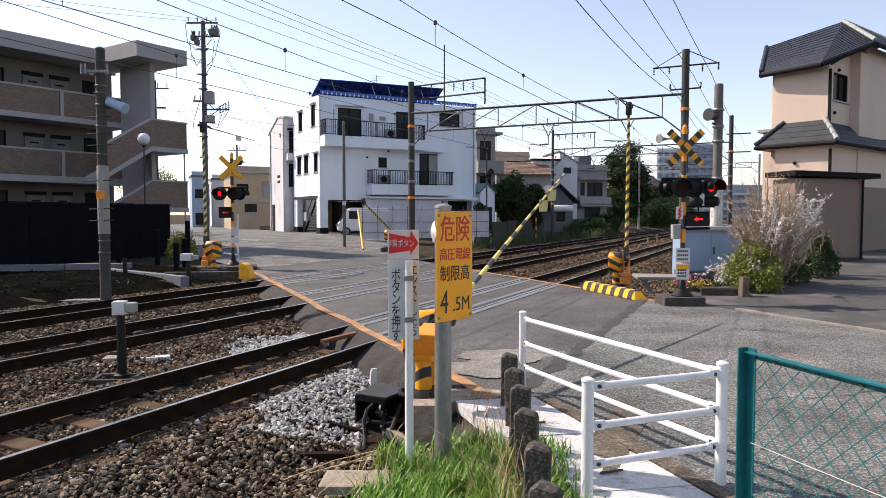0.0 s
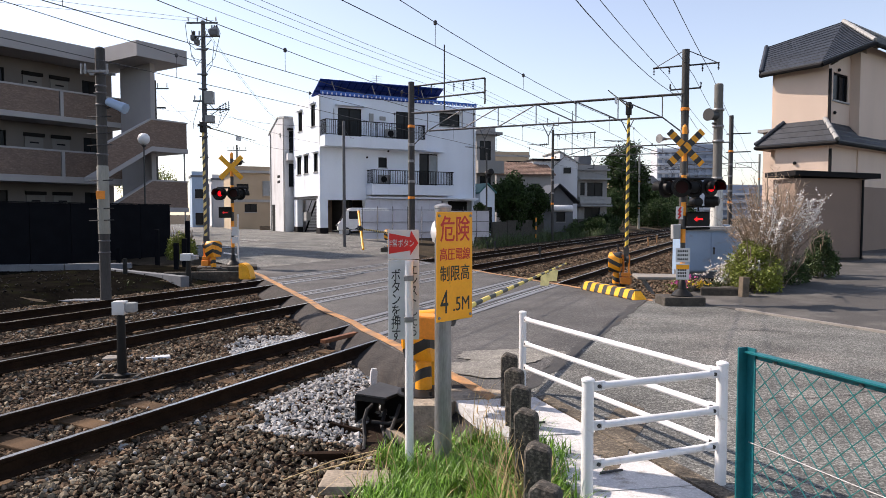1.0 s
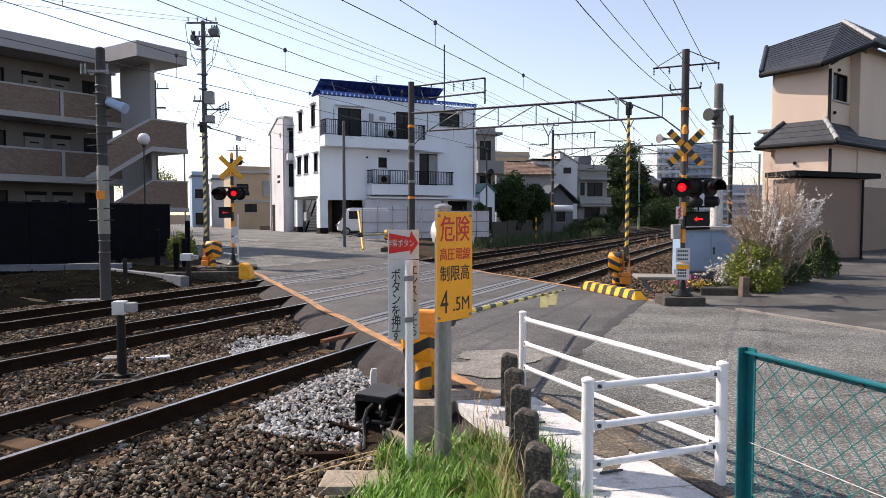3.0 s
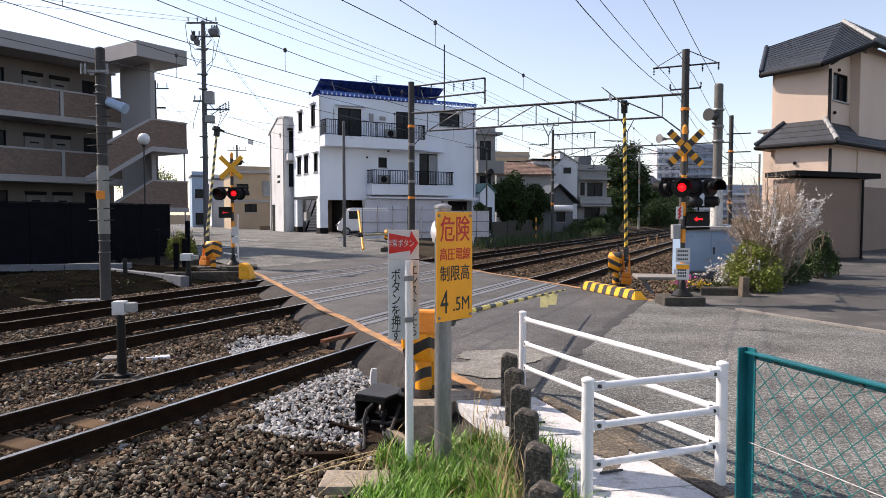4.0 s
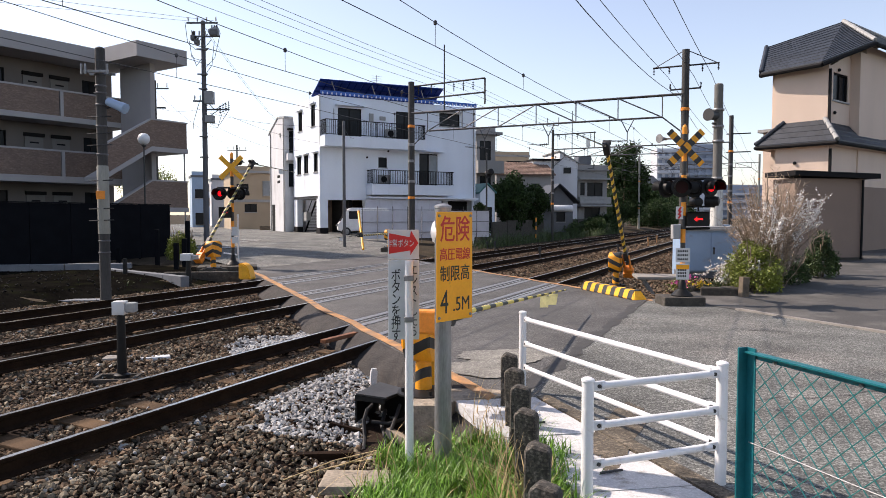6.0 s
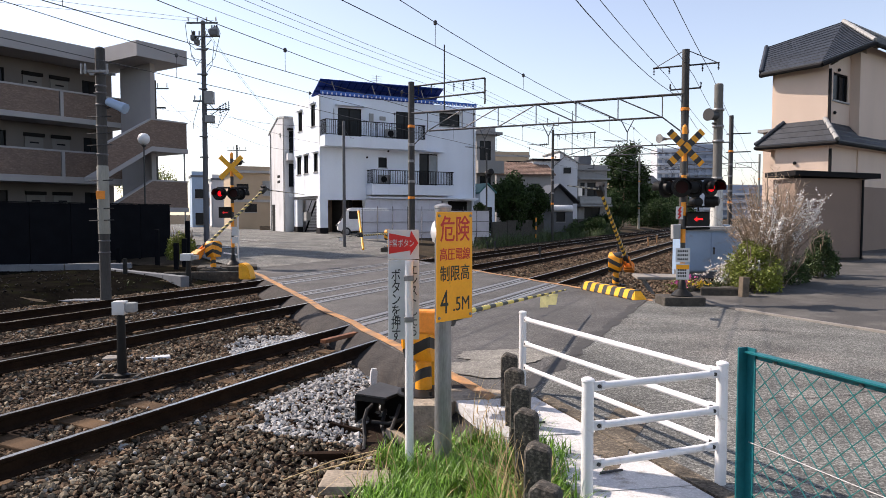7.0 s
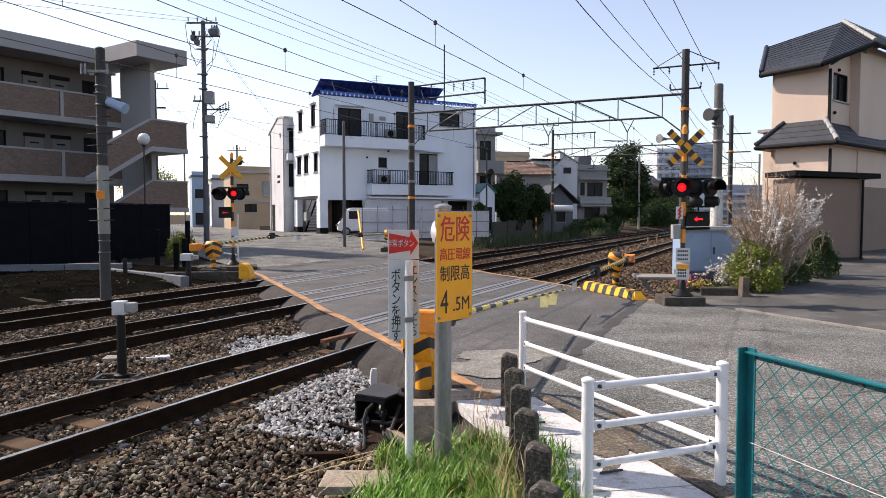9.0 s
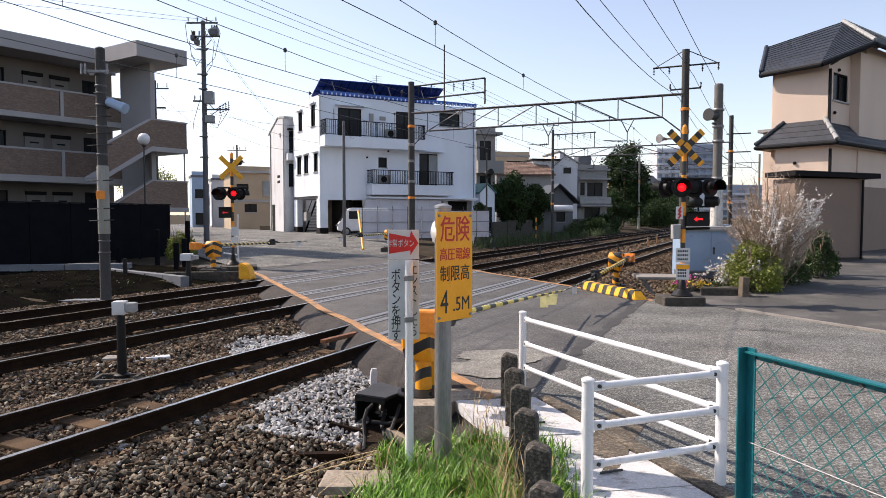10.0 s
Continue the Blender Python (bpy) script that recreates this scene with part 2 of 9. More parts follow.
M["line_orange"] = mat("line_orange", (0.42, 0.21, 0.08), 0.85, var=0.25, scale=3, fine=40, bump=0.3, dirt=(0.15, 0.12, 0.09), dirt_amount=0.55, dirt_scale=4)
M["line_white"] = mat("line_white", (0.6, 0.6, 0.58), 0.85, var=0.2, scale=3, fine=40, bump=0.2, dirt=(0.25, 0.24, 0.23), dirt_amount=0.3, dirt_scale=3)
M["black_paint"] = mat("black_paint", (0.008, 0.008, 0.008), 0.5, spec=0.25, var=0.2, scale=5, fine=40, bump=0.05)
M["hazard"] = banded("hazard", (0.85, 0.33, 0.01), (0.02, 0.02, 0.02), 0.24, axis=2, tilt=0.3, tilt2=0.5, duty=0.55)
M["hazard_block"] = banded("hazard_block", (0.85, 0.4, 0.01), (0.02, 0.02, 0.02), 0.36, axis=0)
M["hazard_plate"] = banded("hazard_plate", (0.8, 0.33, 0.01), (0.02, 0.02, 0.02), 0.22, axis=0)
M["hazard_pole"] = banded("hazard_pole", (0.85, 0.3, 0.02), (0.03, 0.03, 0.03), 0.6, axis=2)
M["boom"] = banded("boom", (0.75, 0.5, 0.06), (0.03, 0.03, 0.025), 0.24, axis=0, spiral=0.24)
M["boom_pale"] = banded("boom_pale", (0.72, 0.56, 0.2), (0.05, 0.05, 0.045), 0.24, axis=0, spiral=0.24)
M["boom_near"] = banded("boom_near", (0.85, 0.66, 0.16), (0.06, 0.06, 0.05), 0.55, axis=0, duty=0.56)
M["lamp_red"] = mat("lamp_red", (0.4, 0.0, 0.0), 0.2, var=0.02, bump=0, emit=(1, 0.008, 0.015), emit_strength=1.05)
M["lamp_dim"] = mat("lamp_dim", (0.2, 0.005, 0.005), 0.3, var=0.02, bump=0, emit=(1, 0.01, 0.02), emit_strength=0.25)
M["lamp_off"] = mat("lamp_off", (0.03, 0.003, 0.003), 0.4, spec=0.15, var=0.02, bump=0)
M["wall_white"] = mat("wall_white", (0.72, 0.77, 0.83), 0.8, var=0.05, scale=0.8, fine=30, bump=0.1, dirt=(0.56, 0.59, 0.62), dirt_amount=0.15, dirt_scale=0.5, stretch=(1, 1, 0.35))
M["wall_annex"] = mat("wall_annex", (0.6, 0.6, 0.61), 0.85, var=0.08, scale=0.8, fine=30, bump=0.15, dirt=(0.45, 0.44, 0.43), dirt_amount=0.25, dirt_scale=0.6, stretch=(1, 1, 0.3))
M["door_grey"] = mat("door_grey", (0.17, 0.16, 0.15), 0.6, var=0.08, scale=2, fine=30, bump=0.05)
M["panel_blue"] = mat("panel_blue", (0.012, 0.04, 0.24), 0.6, spec=0.2, var=0.2, scale=2, fine=30, bump=0.05)
M["sheet_white"] = mat("sheet_white", (0.56, 0.56, 0.61), 0.7, var=0.08, scale=1.5, fine=30, bump=0.1, dirt=(0.4, 0.39, 0.4), dirt_amount=0.2, dirt_scale=1)
M["roof_teal"] = mat("roof_teal", (0.03, 0.14, 0.13), 0.6, var=0.2, scale=3, fine=30, bump=0.2)
M["kerb_soil"] = mat("kerb_soil", (0.1, 0.082, 0.06), 0.95, var=0.45, scale=6, fine=50, bump=0.8, speck=0.5, speck_size=50)
M["wall_cream"] = mat("wall_cream", (0.64, 0.5, 0.4), 0.85, var=0.06, scale=0.8, fine=60, bump=0.3, dirt=(0.5, 0.4, 0.33), dirt_amount=0.15, dirt_scale=0.5, stretch=(1, 1, 0.35))
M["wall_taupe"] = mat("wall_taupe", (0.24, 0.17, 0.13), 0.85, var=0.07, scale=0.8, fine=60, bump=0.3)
M["wall_grey"] = mat("wall_grey", (0.28, 0.27, 0.26), 0.85, var=0.08, scale=0.8, fine=40, bump=0.2, dirt=(0.25, 0.24, 0.23), dirt_amount=0.2, dirt_scale=0.6, stretch=(1, 1, 0.35))
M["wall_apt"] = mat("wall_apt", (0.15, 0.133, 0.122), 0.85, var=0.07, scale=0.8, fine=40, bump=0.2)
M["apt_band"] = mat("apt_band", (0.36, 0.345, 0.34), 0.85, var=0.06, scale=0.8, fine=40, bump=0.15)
M["apt_tile"] = mat("apt_tile", (0.185, 0.13, 0.102), 0.8, speck=0.2, speck_size=9, var=0.2, scale=14, fine=60, bump=0.3, stretch=(1, 1, 3))
M["wall_tan"] = mat("wall_tan", (0.4, 0.31, 0.215), 0.85, var=0.07, scale=0.8, fine=40, bump=0.2)
M["roof_dark"] = mat("roof_dark", (0.02, 0.025, 0.034), 0.55, var=0.2, scale=2, fine=30, bump=0.2, island=0.2)
M["roof_brown"] = mat("roof_brown", (0.2, 0.125, 0.09), 0.75, var=0.2, scale=2, fine=30, bump=0.2, island=0.25)
M["roof_blue"] = mat("roof_blue", (0.004, 0.02, 0.12), 0.8, spec=0.08, var=0.2, scale=2, fine=30, bump=0.1)
M["blue_fringe"] = mat("blue_fringe", (0.03, 0.12, 0.45), 0.6, var=0.1, bump=0)
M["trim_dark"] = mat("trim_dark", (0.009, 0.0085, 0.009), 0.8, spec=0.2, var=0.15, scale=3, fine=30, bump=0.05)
M["trim_pale"] = mat("trim_pale", (0.3, 0.3, 0.29), 0.6, var=0.1, scale=3, fine=30, bump=0.05)
M["fence_black"] = mat("fence_black", (0.0068, 0.0074, 0.0095), 0.9, spec=0.05, var=0.2, scale=2, fine=40, bump=0.08)
M["glass"] = glass("glass", (0.018, 0.02, 0.023), 0.2)
M["glass_pale"] = glass("glass_pale", (0.25, 0.27, 0.28), 0.2)
M["cabinet"] = mat("cabinet", (0.27, 0.38, 0.52), 0.45, var=0.06, scale=2, fine=40, bump=0.05, dirt=(0.25, 0.26, 0.27), dirt_amount=0.1, dirt_scale=3)
M["cabinet_dark"] = mat("cabinet_dark", (0.1, 0.11, 0.125), 0.5, var=0.1, scale=2, fine=40, bump=0.05)
M["leaf"] = mat("leaf", (0.035, 0.065, 0.012), 0.6, var=0.3, scale=1.5, fine=12, bump=0, island=0.5)
M["leaf_light"] = mat("leaf_light", (0.17, 0.2, 0.025), 0.55, var=0.25, scale=2, fine=14, bump=0, island=0.45)
M["leaf_dark"] = mat("leaf_dark", (0.03, 0.055, 0.017), 0.6, spec=0.15, var=0.35, scale=0.8, fine=8, bump=0, island=0.5)
M["grass"] = mat("grass", (0.115, 0.25, 0.015), 0.5, var=0.2, scale=3, fine=20, bump=0, island=0.45)
M["straw"] = mat("straw", (0.36, 0.26, 0.12), 0.7, var=0.15, scale=4, fine=30, bump=0, island=0.4)
M["bark"] = mat("bark", (0.13, 0.1, 0.07), 0.9, var=0.3, scale=5, fine=30, bump=0.5)
M["twig"] = mat("twig", (0.29, 0.22, 0.16), 0.85, var=0.3, scale=5, fine=30, bump=0.2, island=0.35)
M["blossom"] = mat("blossom", (0.78, 0.75, 0.72), 0.7, var=0.1, scale=5, fine=30, bump=0, island=0.2)
M["wire"] = mat("wire", (0.045, 0.045, 0.05), 0.6, var=0.1, bump=0)
M["rubber"] = mat("rubber", (0.012, 0.012, 0.012), 0.7, var=0.1, bump=0)
M["concrete_brown"] = mat("concrete_brown", (0.3, 0.25, 0.19), 0.92, var=0.3, scale=5, fine=40, bump=0.8, dirt=(0.05, 0.04, 0.03), dirt_amount=0.35, dirt_scale=4)
M["asphalt_patch"] = mat("asphalt_patch", (0.2, 0.19, 0.165), 0.9, var=0.35, scale=4, fine=60, speck=0.4, speck_size=62, bump=0.4, dirt=(0.1, 0.093, 0.083), dirt_amount=0.4, dirt_scale=2)
M["tar"] = mat("tar", (0.042, 0.04, 0.037), 0.8, var=0.25, scale=4, fine=50, bump=0.3)
# distance haze is mixed into these colours for the far blocks
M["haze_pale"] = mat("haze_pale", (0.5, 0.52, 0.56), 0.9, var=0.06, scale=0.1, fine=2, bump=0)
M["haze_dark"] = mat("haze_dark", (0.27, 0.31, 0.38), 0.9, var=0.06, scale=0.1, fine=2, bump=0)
M["asphalt_shoulder"] = mat("asphalt_shoulder", (0.036, 0.031, 0.027), 0.95, var=0.5, scale=4, fine=40, grit=0.6, bump=1.0)
# yard soil and rubble: shade is put into these near-black base colours
M["shaded_yard"] = mat("shaded_yard", (0.0065, 0.006, 0.0052), 0.95, spec=0.0, var=0.5, scale=1.2, fine=25, bump=1.0, dirt=(0.011, 0.012, 0.006), dirt_amount=0.35, dirt_scale=1.5)
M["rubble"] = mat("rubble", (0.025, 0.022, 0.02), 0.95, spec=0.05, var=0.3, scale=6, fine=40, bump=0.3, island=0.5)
M["pole_grey"] = mat("pole_grey", (0.1, 0.1, 0.108), 0.8, var=0.2, scale=3, fine=30, bump=0.2, stretch=(3, 3, 0.4))


# ---- ground ----
def make_ground():
    bm = bmesh.new()
    xs = [-900, -300, -120] + [-60 + 2 * i for i in range(61)] + [120, 300, 900]
    ys = [-300, -100, -40] + [-20 + 2 * i for i in range(61)] + [160, 300, 600, 1500]
    grid = []
    for x in xs:
        row = []
        for y in ys:
            s, n = to_sn(x, y)
            z = -0.42 if 0.5 < n - bend(s) < 15.5 else -0.06 + rise(x, y)
            if n - bend(s) < 2.0 and x < 1.0:
                z = -0.42
            row.append(bm.verts.new((x, y, z)))
        grid.append(row)
    for a, b in zip(grid, grid[1:]):
        for k in range(len(ys) - 1):
            bm.faces.new((a[k], b[k], b[k + 1], a[k + 1]))
    solid("ground", bm, M["dirt"], "bare brown trackside earth", "ground", kind="structure", smooth=30)


def left_edge(n):
    return 4.1 + 0.867 * n


def right_edge(n):
    return 13.3 + 0.865 * n


def strip(bm, fn, n0, n1, ns, cols, zf, skirt=0.0):
    """A sheet between two edges, given along n."""
    rows = []
    for i in range(ns + 1):
        n = n0 + (n1 - n0) * i / ns
        a, b = fn(n)
        row = []
        for k in range(cols + 1):
            p = sn(a + (b - a) * k / cols, n)
            row.append(bm.verts.new((p.x, p.y, zf(p.x, p.y))))
        rows.append(row)
    for a, b in zip(rows, rows[1:]):
        for k in range(cols):
            bm.faces.new((a[k], a[k + 1], b[k + 1], b[k]))


def make_roads():
    # crossing deck, with rounded shoulders of asphalt falling to the ballast
    bm = bmesh.new()
    n0, n1 = 2.4, 16.0
    rows = []
    for i in range(41):
        n = n0 + (n1 - n0) * i / 40
        a, b = left_edge(n), right_edge(n)
        w = 0.3 * noise.noise((n * 0.9, 0, 0)) + 0.08 * noise.noise((n * 4.0, 5, 0))
        prof = [(a - 0.9 + w, -0.45), (a - 0.55 + w, -0.16), (a - 0.12, -0.03), (a, -0.004)]
        prof += [(a + (b - a) * k / 8, -0.004) for k in range(1, 8)]
        prof += [(b, -0.004), (b + 0.12, -0.03), (b + 0.6 - w, -0.2), (b + 0.95 - w, -0.45)]
        rows.append([bm.verts.new(sn(s, n, z)) for s, z in prof])
    for a, b in zip(rows, rows[1:]):
        for k in range(len(a) - 1):
            f = bm.faces.new((a[k], a[k + 1], b[k + 1], b[k]))
            f.material_index = 1 if k < 3 or k >= len(a) - 4 else 0
    solid("road_crossing", bm, [M["asphalt_dark"], M["asphalt_shoulder"]], "dark asphalt road deck across the rails", "road", kind="structure", smooth=40)
    # near road and forecourt
    bm = bmesh.new()
    pts = [(0.5, 6.62), (4.5, 14.9), (5.0, 15.0), (5.64, 13.24), (6.85, 10.45), (9.6, 5.0), (14, -4), (24, -30), (6, -30), (3.5, -1.0), (1.95, 4.2), (1.08, 6.85)]
    prism(bm, [(x, y, -0.3) for x, y in pts], (0, 0, 0.303))
    bmesh.ops.triangulate(bm, faces=[f for f in bm.faces if len(f.verts) > 4])
    solid("road_near", bm, M["asphalt"], "worn grey asphalt road beside the crossing", "road", kind="structure")
    # far road
    bm = bmesh.new()
    strip(bm, lambda n: (left_edge(n) - 0.25 * max(0, n - 16), right_edge(n) + max(0, n - 16) * 1.2 + 1.0), 15.9, 24, 8, 8, lambda x, y: rise(x, y) + 0.004)
    strip(bm, lambda n: (left_edge(n) - 2.0 - 1.2 * (n - 24), right_edge(n) + 10), 24, 70, 20, 8, lambda x, y: rise(x, y) + 0.004)
    bmesh.ops.remove_doubles(bm, verts=bm.verts, dist=0.01)
    solid("road_far", bm, M["asphalt"], "pale worn asphalt street beyond the crossing", "road", kind="structure", smooth=40)


make_ground()
make_roads()


# ---- tracks ----
def rail_profile():
    return [(-0.06, -0.153), (-0.06, -0.14), (-0.012, -0.12), (-0.009, -0.045), (-0.032, -0.03), (-0.032, -0.006), (-0.024, 0.0),
            (0.024, 0.0), (0.032, -0.006), (0.032, -0.03), (0.009, -0.045), (0.012, -0.12), (0.06, -0.14), (0.06, -0.153)]


TRACKS = (5.78, 9.27, 12.35)
SPAN = (-14.0, 110.0)


def make_track(n_mid, index):
    track = thing("railway_track", pose(*sn(0, n_mid)), "rusty narrow-gauge railway track on wooden sleepers and ballast", "railway track", "railway tracks")
    inv = track.matrix_basis.inverted()
    prof = rail_profile()
    for side in (-0.565, 0.565):
        bm = bmesh.new()
        rings = []
        s = SPAN[0]
        while s <= SPAN[1]:
            ring = []
            for u, z in prof:
                p = sn(s, n_mid + side + u, z, True)
                ring.append(bm.verts.new(inv @ p))
            rings.append(ring)
            s += 2.0 if s >= 15 else 5.8
        for a, b in zip(rings, rings[1:]):
            for k in range(len(prof)):
                f = bm.faces.new((a[k], a[(k + 1) % len(prof)], b[(k + 1) % len(prof)], b[k]))
                f.material_index = 1 if k == 6 else 0
        part("rail", bm, [M["rail_side"], M["rail_top"]], track, "rusty rail with a polished top")
    bm = bmesh.new()
    box(bm, -0.11, 0.11, -1.0, 1.0, -0.07, 0.07, bev=0.012)
    me = finish("sleeper", bm, M["sleeper"])
    rng = random.Random(7 + index)
    k = 0
    s = SPAN[0]
    while s < 75:
        nm = n_mid
        inside = left_edge(nm) - 0.3 < s < right_edge(nm) + 0.3
        if not inside:
            p = inv @ sn(s + rng.uniform(-0.04, 0.04), n_mid + rng.uniform(-0.04, 0.04), -0.262 + rng.uniform(-0.015, 0.012), True)
            shared("sleeper", me, track, Matrix.Translation(p) @ pose(0, 0, 0, 0, 0, 90 - math.degrees(TH) + rng.uniform(-1.2, 1.2)))
        s += 0.66
    # flangeway strips in the deck
    for side in (-0.565 - 0.16, -0.565 + 0.2, 0.565 - 0.2, 0.565 + 0.16):
        bm = bmesh.new()
        a, b = left_edge(n_mid + side) + 0.05, right_edge(n_mid + side) - 0.05
        v = [inv @ sn(a, n_mid + side - 0.07, 0.0), inv @ sn(b, n_mid + side - 0.07 + bend(b), 0.0), inv @ sn(b, n_mid + side + 0.07 + bend(b), 0.0), inv @ sn(a, n_mid + side + 0.07, 0.0)]
        prism(bm, v, (0, 0, 0.006))
        part("crossing_strip", bm, M["galv"], track, "worn steel flangeway strip set in the road")


for i, nm in enumerate(TRACKS):
    make_track(nm, i)


# ---- railway line equipment ----
UP = Vector((0, 0, 1))


def text_mesh(name, body, size, material, parent, m, vertical=False, squeeze=1.0):
    cu = bpy.data.curves.new(name, "FONT")
    cu.body = "\n".join(body) if vertical else body
    cu.size = size
    cu.space_line = 0.86
    cu.align_x = "CENTER"
    cu.align_y = "CENTER"
    cu.extrude = 0.001
    cu.offset = 0.0 if body.isascii() else 0.005 * size
    cu.resolution_u = 3
    tmp = bpy.data.objects.new("lettering", cu)
    scene.collection.objects.link(tmp)
    bpy.context.view_layer.update()
    me = bpy.data.meshes.new_from_object(tmp.evaluated_get(bpy.context.evaluated_depsgraph_get()))
    bpy.data.objects.remove(tmp)
    me.transform(Matrix.Diagonal((squeeze, 1, 1, 1)))
    me.materials.clear()
    me.materials.append(material)
    return shared(name, me, parent, m)


def pole_thing(name, x, y, z0, z1, r0, r1, material, label, category, group="", lean=0.0):
    t = thing(name, pose(x, y, z0, 0, lean, 0), label, category, group)
    bm = bmesh.new()
    h = z1 - z0
    tube(bm, (0, 0, -0.3), (0, 0, h), r0, r1, 16)
    lathe(bm, [(r1, h), (r1 * 0.8, h + 0.03), (0.02, h + 0.05)], seg=16)
    part("shaft", bm, material, t, smooth=40)
    return t


def collar(t, z, r, hgt, material, name="band"):
    bm = bmesh.new()
    lathe(bm, [(r, z), (r + 0.008, z + 0.01), (r + 0.008, z + hgt - 0.01), (r, z + hgt)], seg=16)
    part(name, bm, material, t, smooth=40)


# pole with a pale sleeve beside the tracks
PL = pole_thing("line_pole", -7.3, 14.87, -0.2, 5.35, 0.113, 0.1, M["pole_concrete"], "weathered dark line pole with a white lower sleeve", "pole")
bm = bmesh.new()
lathe(bm, [(0.116, 1.62), (0.121, 1.64), (0.119, 3.05), (0.108, 3.08)], seg=16)
part("sleeve", bm, M["pole_pale"], PL, "pale sleeve", smooth=40)
bm = bmesh.new()
box(bm, -0.095, 0.095, -0.135, -0.118, 2.36, 2.54, bev=0.004)
part("marker", bm, M["paint_orange"], PL, "small orange marker plate")
for z in (1.2, 1.45, 3.3, 3.9, 4.35, 4.6, 4.75, 5.0):
    collar(PL, z, 0.115, 0.035, M["steel_grey"], "clamp")
bm = bmesh.new()
box(bm, -0.3, 0.25, -0.17, -0.13, 5.02, 5.08, bev=0.01)
box(bm, -0.3, 0.25, 0.13, 0.17, 5.02, 5.08, bev=0.01)
for x in (-0.3, -0.22, 0.24):
    tube(bm, (x, -0.2, 4.98), (x, -0.2, 5.2), 0.025, 0.025, 8)
part("cross_bracket", bm, M["galv"], PL)
bm = bmesh.new()
mm = pose(0.36, -0.1, 4.36, 0, 0, 0) @ pose(0, 0, 0, 0, 112, -15)
lathe(bm, [(0.04, -0.22), (0.09, -0.2), (0.1, 0.08), (0.115, 0.26), (0.1, 0.27)], mm, 14)
part("loudspeaker", bm, M["cabinet"], PL, "pale blue horn loudspeaker", smooth=40)
bm = bmesh.new()
tube(bm, (0.12, 0, 4.3), (0.42, -0.08, 4.38), 0.02, 0.02, 8)
for z in (1.9, 2.15, 2.75, 3.5, 3.75, 4.1):
    tube(bm, (-0.26, -0.1, z), (0.26, -0.1, z + 0.02), 0.012, 0.012, 6)
part("step_bolt", bm, M["steel_dark"], PL)

# relay box on a short black post
RB = thing("relay_box_post", pose(-4.05, 8.62, -0.3, 0, 0, 6), "white trackside relay box on a short black iron post", "signal box")
bm = bmesh.new()
tube(bm, (0, 0, 0.06), (0, 0, 0.9), 0.06, 0.05, 12)
lathe(bm, [(0.1, 0.05), (0.1, 0.12), (0.06, 0.14)], seg=12)
part("post", bm, M["black_paint"], RB, smooth=40)
bm = bmesh.new()
box(bm, -0.085, 0.07, -0.08, 0.08, 0.88, 1.05, bev=0.015)
part("box", bm, M["sign_white"], RB, smooth=30)
bm = bmesh.new()
box(bm, 0.074, 0.19, -0.07, 0.07, 0.91, 1.03, bev=0.015)
part("side_box", bm, M["trim_pale"], RB, smooth=30)
bm = bmesh.new()
box(bm, -0.33, 0.2, 0.12, 0.17, 0.0, 0.1, bev=0.01)
box(bm, -0.33, 0.2, -0.2, -0.15, 0.0, 0.1, bev=0.01)
box(bm, -0.33, -0.28, -0.15, 0.12, 0.0, 0.1, bev=0.01)
box(bm, 0.15, 0.2, -0.15, 0.12, 0.0, 0.1, bev=0.01)
part("base_frame", bm, M["concrete_dark"], RB, "square dark base frame")
bm = bmesh.new()
box(bm, -0.35, -0.1, 0.55, 0.8, 0.0, 0.16, bev=0.02)
solid("junction_cover", bm, M["concrete"], "small pale cable junction cover on the ballast", "cable cover", pose(-4.25, 8.9, -0.3, 0, 0, 10))
bm = bmesh.new()
box(bm, -0.2, 0.2, -0.08, 0.08, 0.0, 0.12, bev=0.02)
solid("junction_cover", bm, M["sign_white"], "small pale cable junction cover on the ballast", "cable cover", pose(-4.1, 9.75, -0.3, 0, 0, 20))


# ---- catenary portals ----
def insulator(bm, a, b, r=0.045):
    a, b = Vector(a), Vector(b)
    q = (b - a).to_track_quat("Z", "Y").to_matrix().to_4x4()
    L = (b - a).length
    prof = [(0.012, 0)]
    for k in range(4):
        z = L * (0.15 + 0.2 * k)
        prof += [(0.015, z), (r, z + 0.02), (0.015, z + 0.045)]
    prof.append((0.012, L))
    lathe(bm, prof, Matrix.Translation(a) @ q, 8)


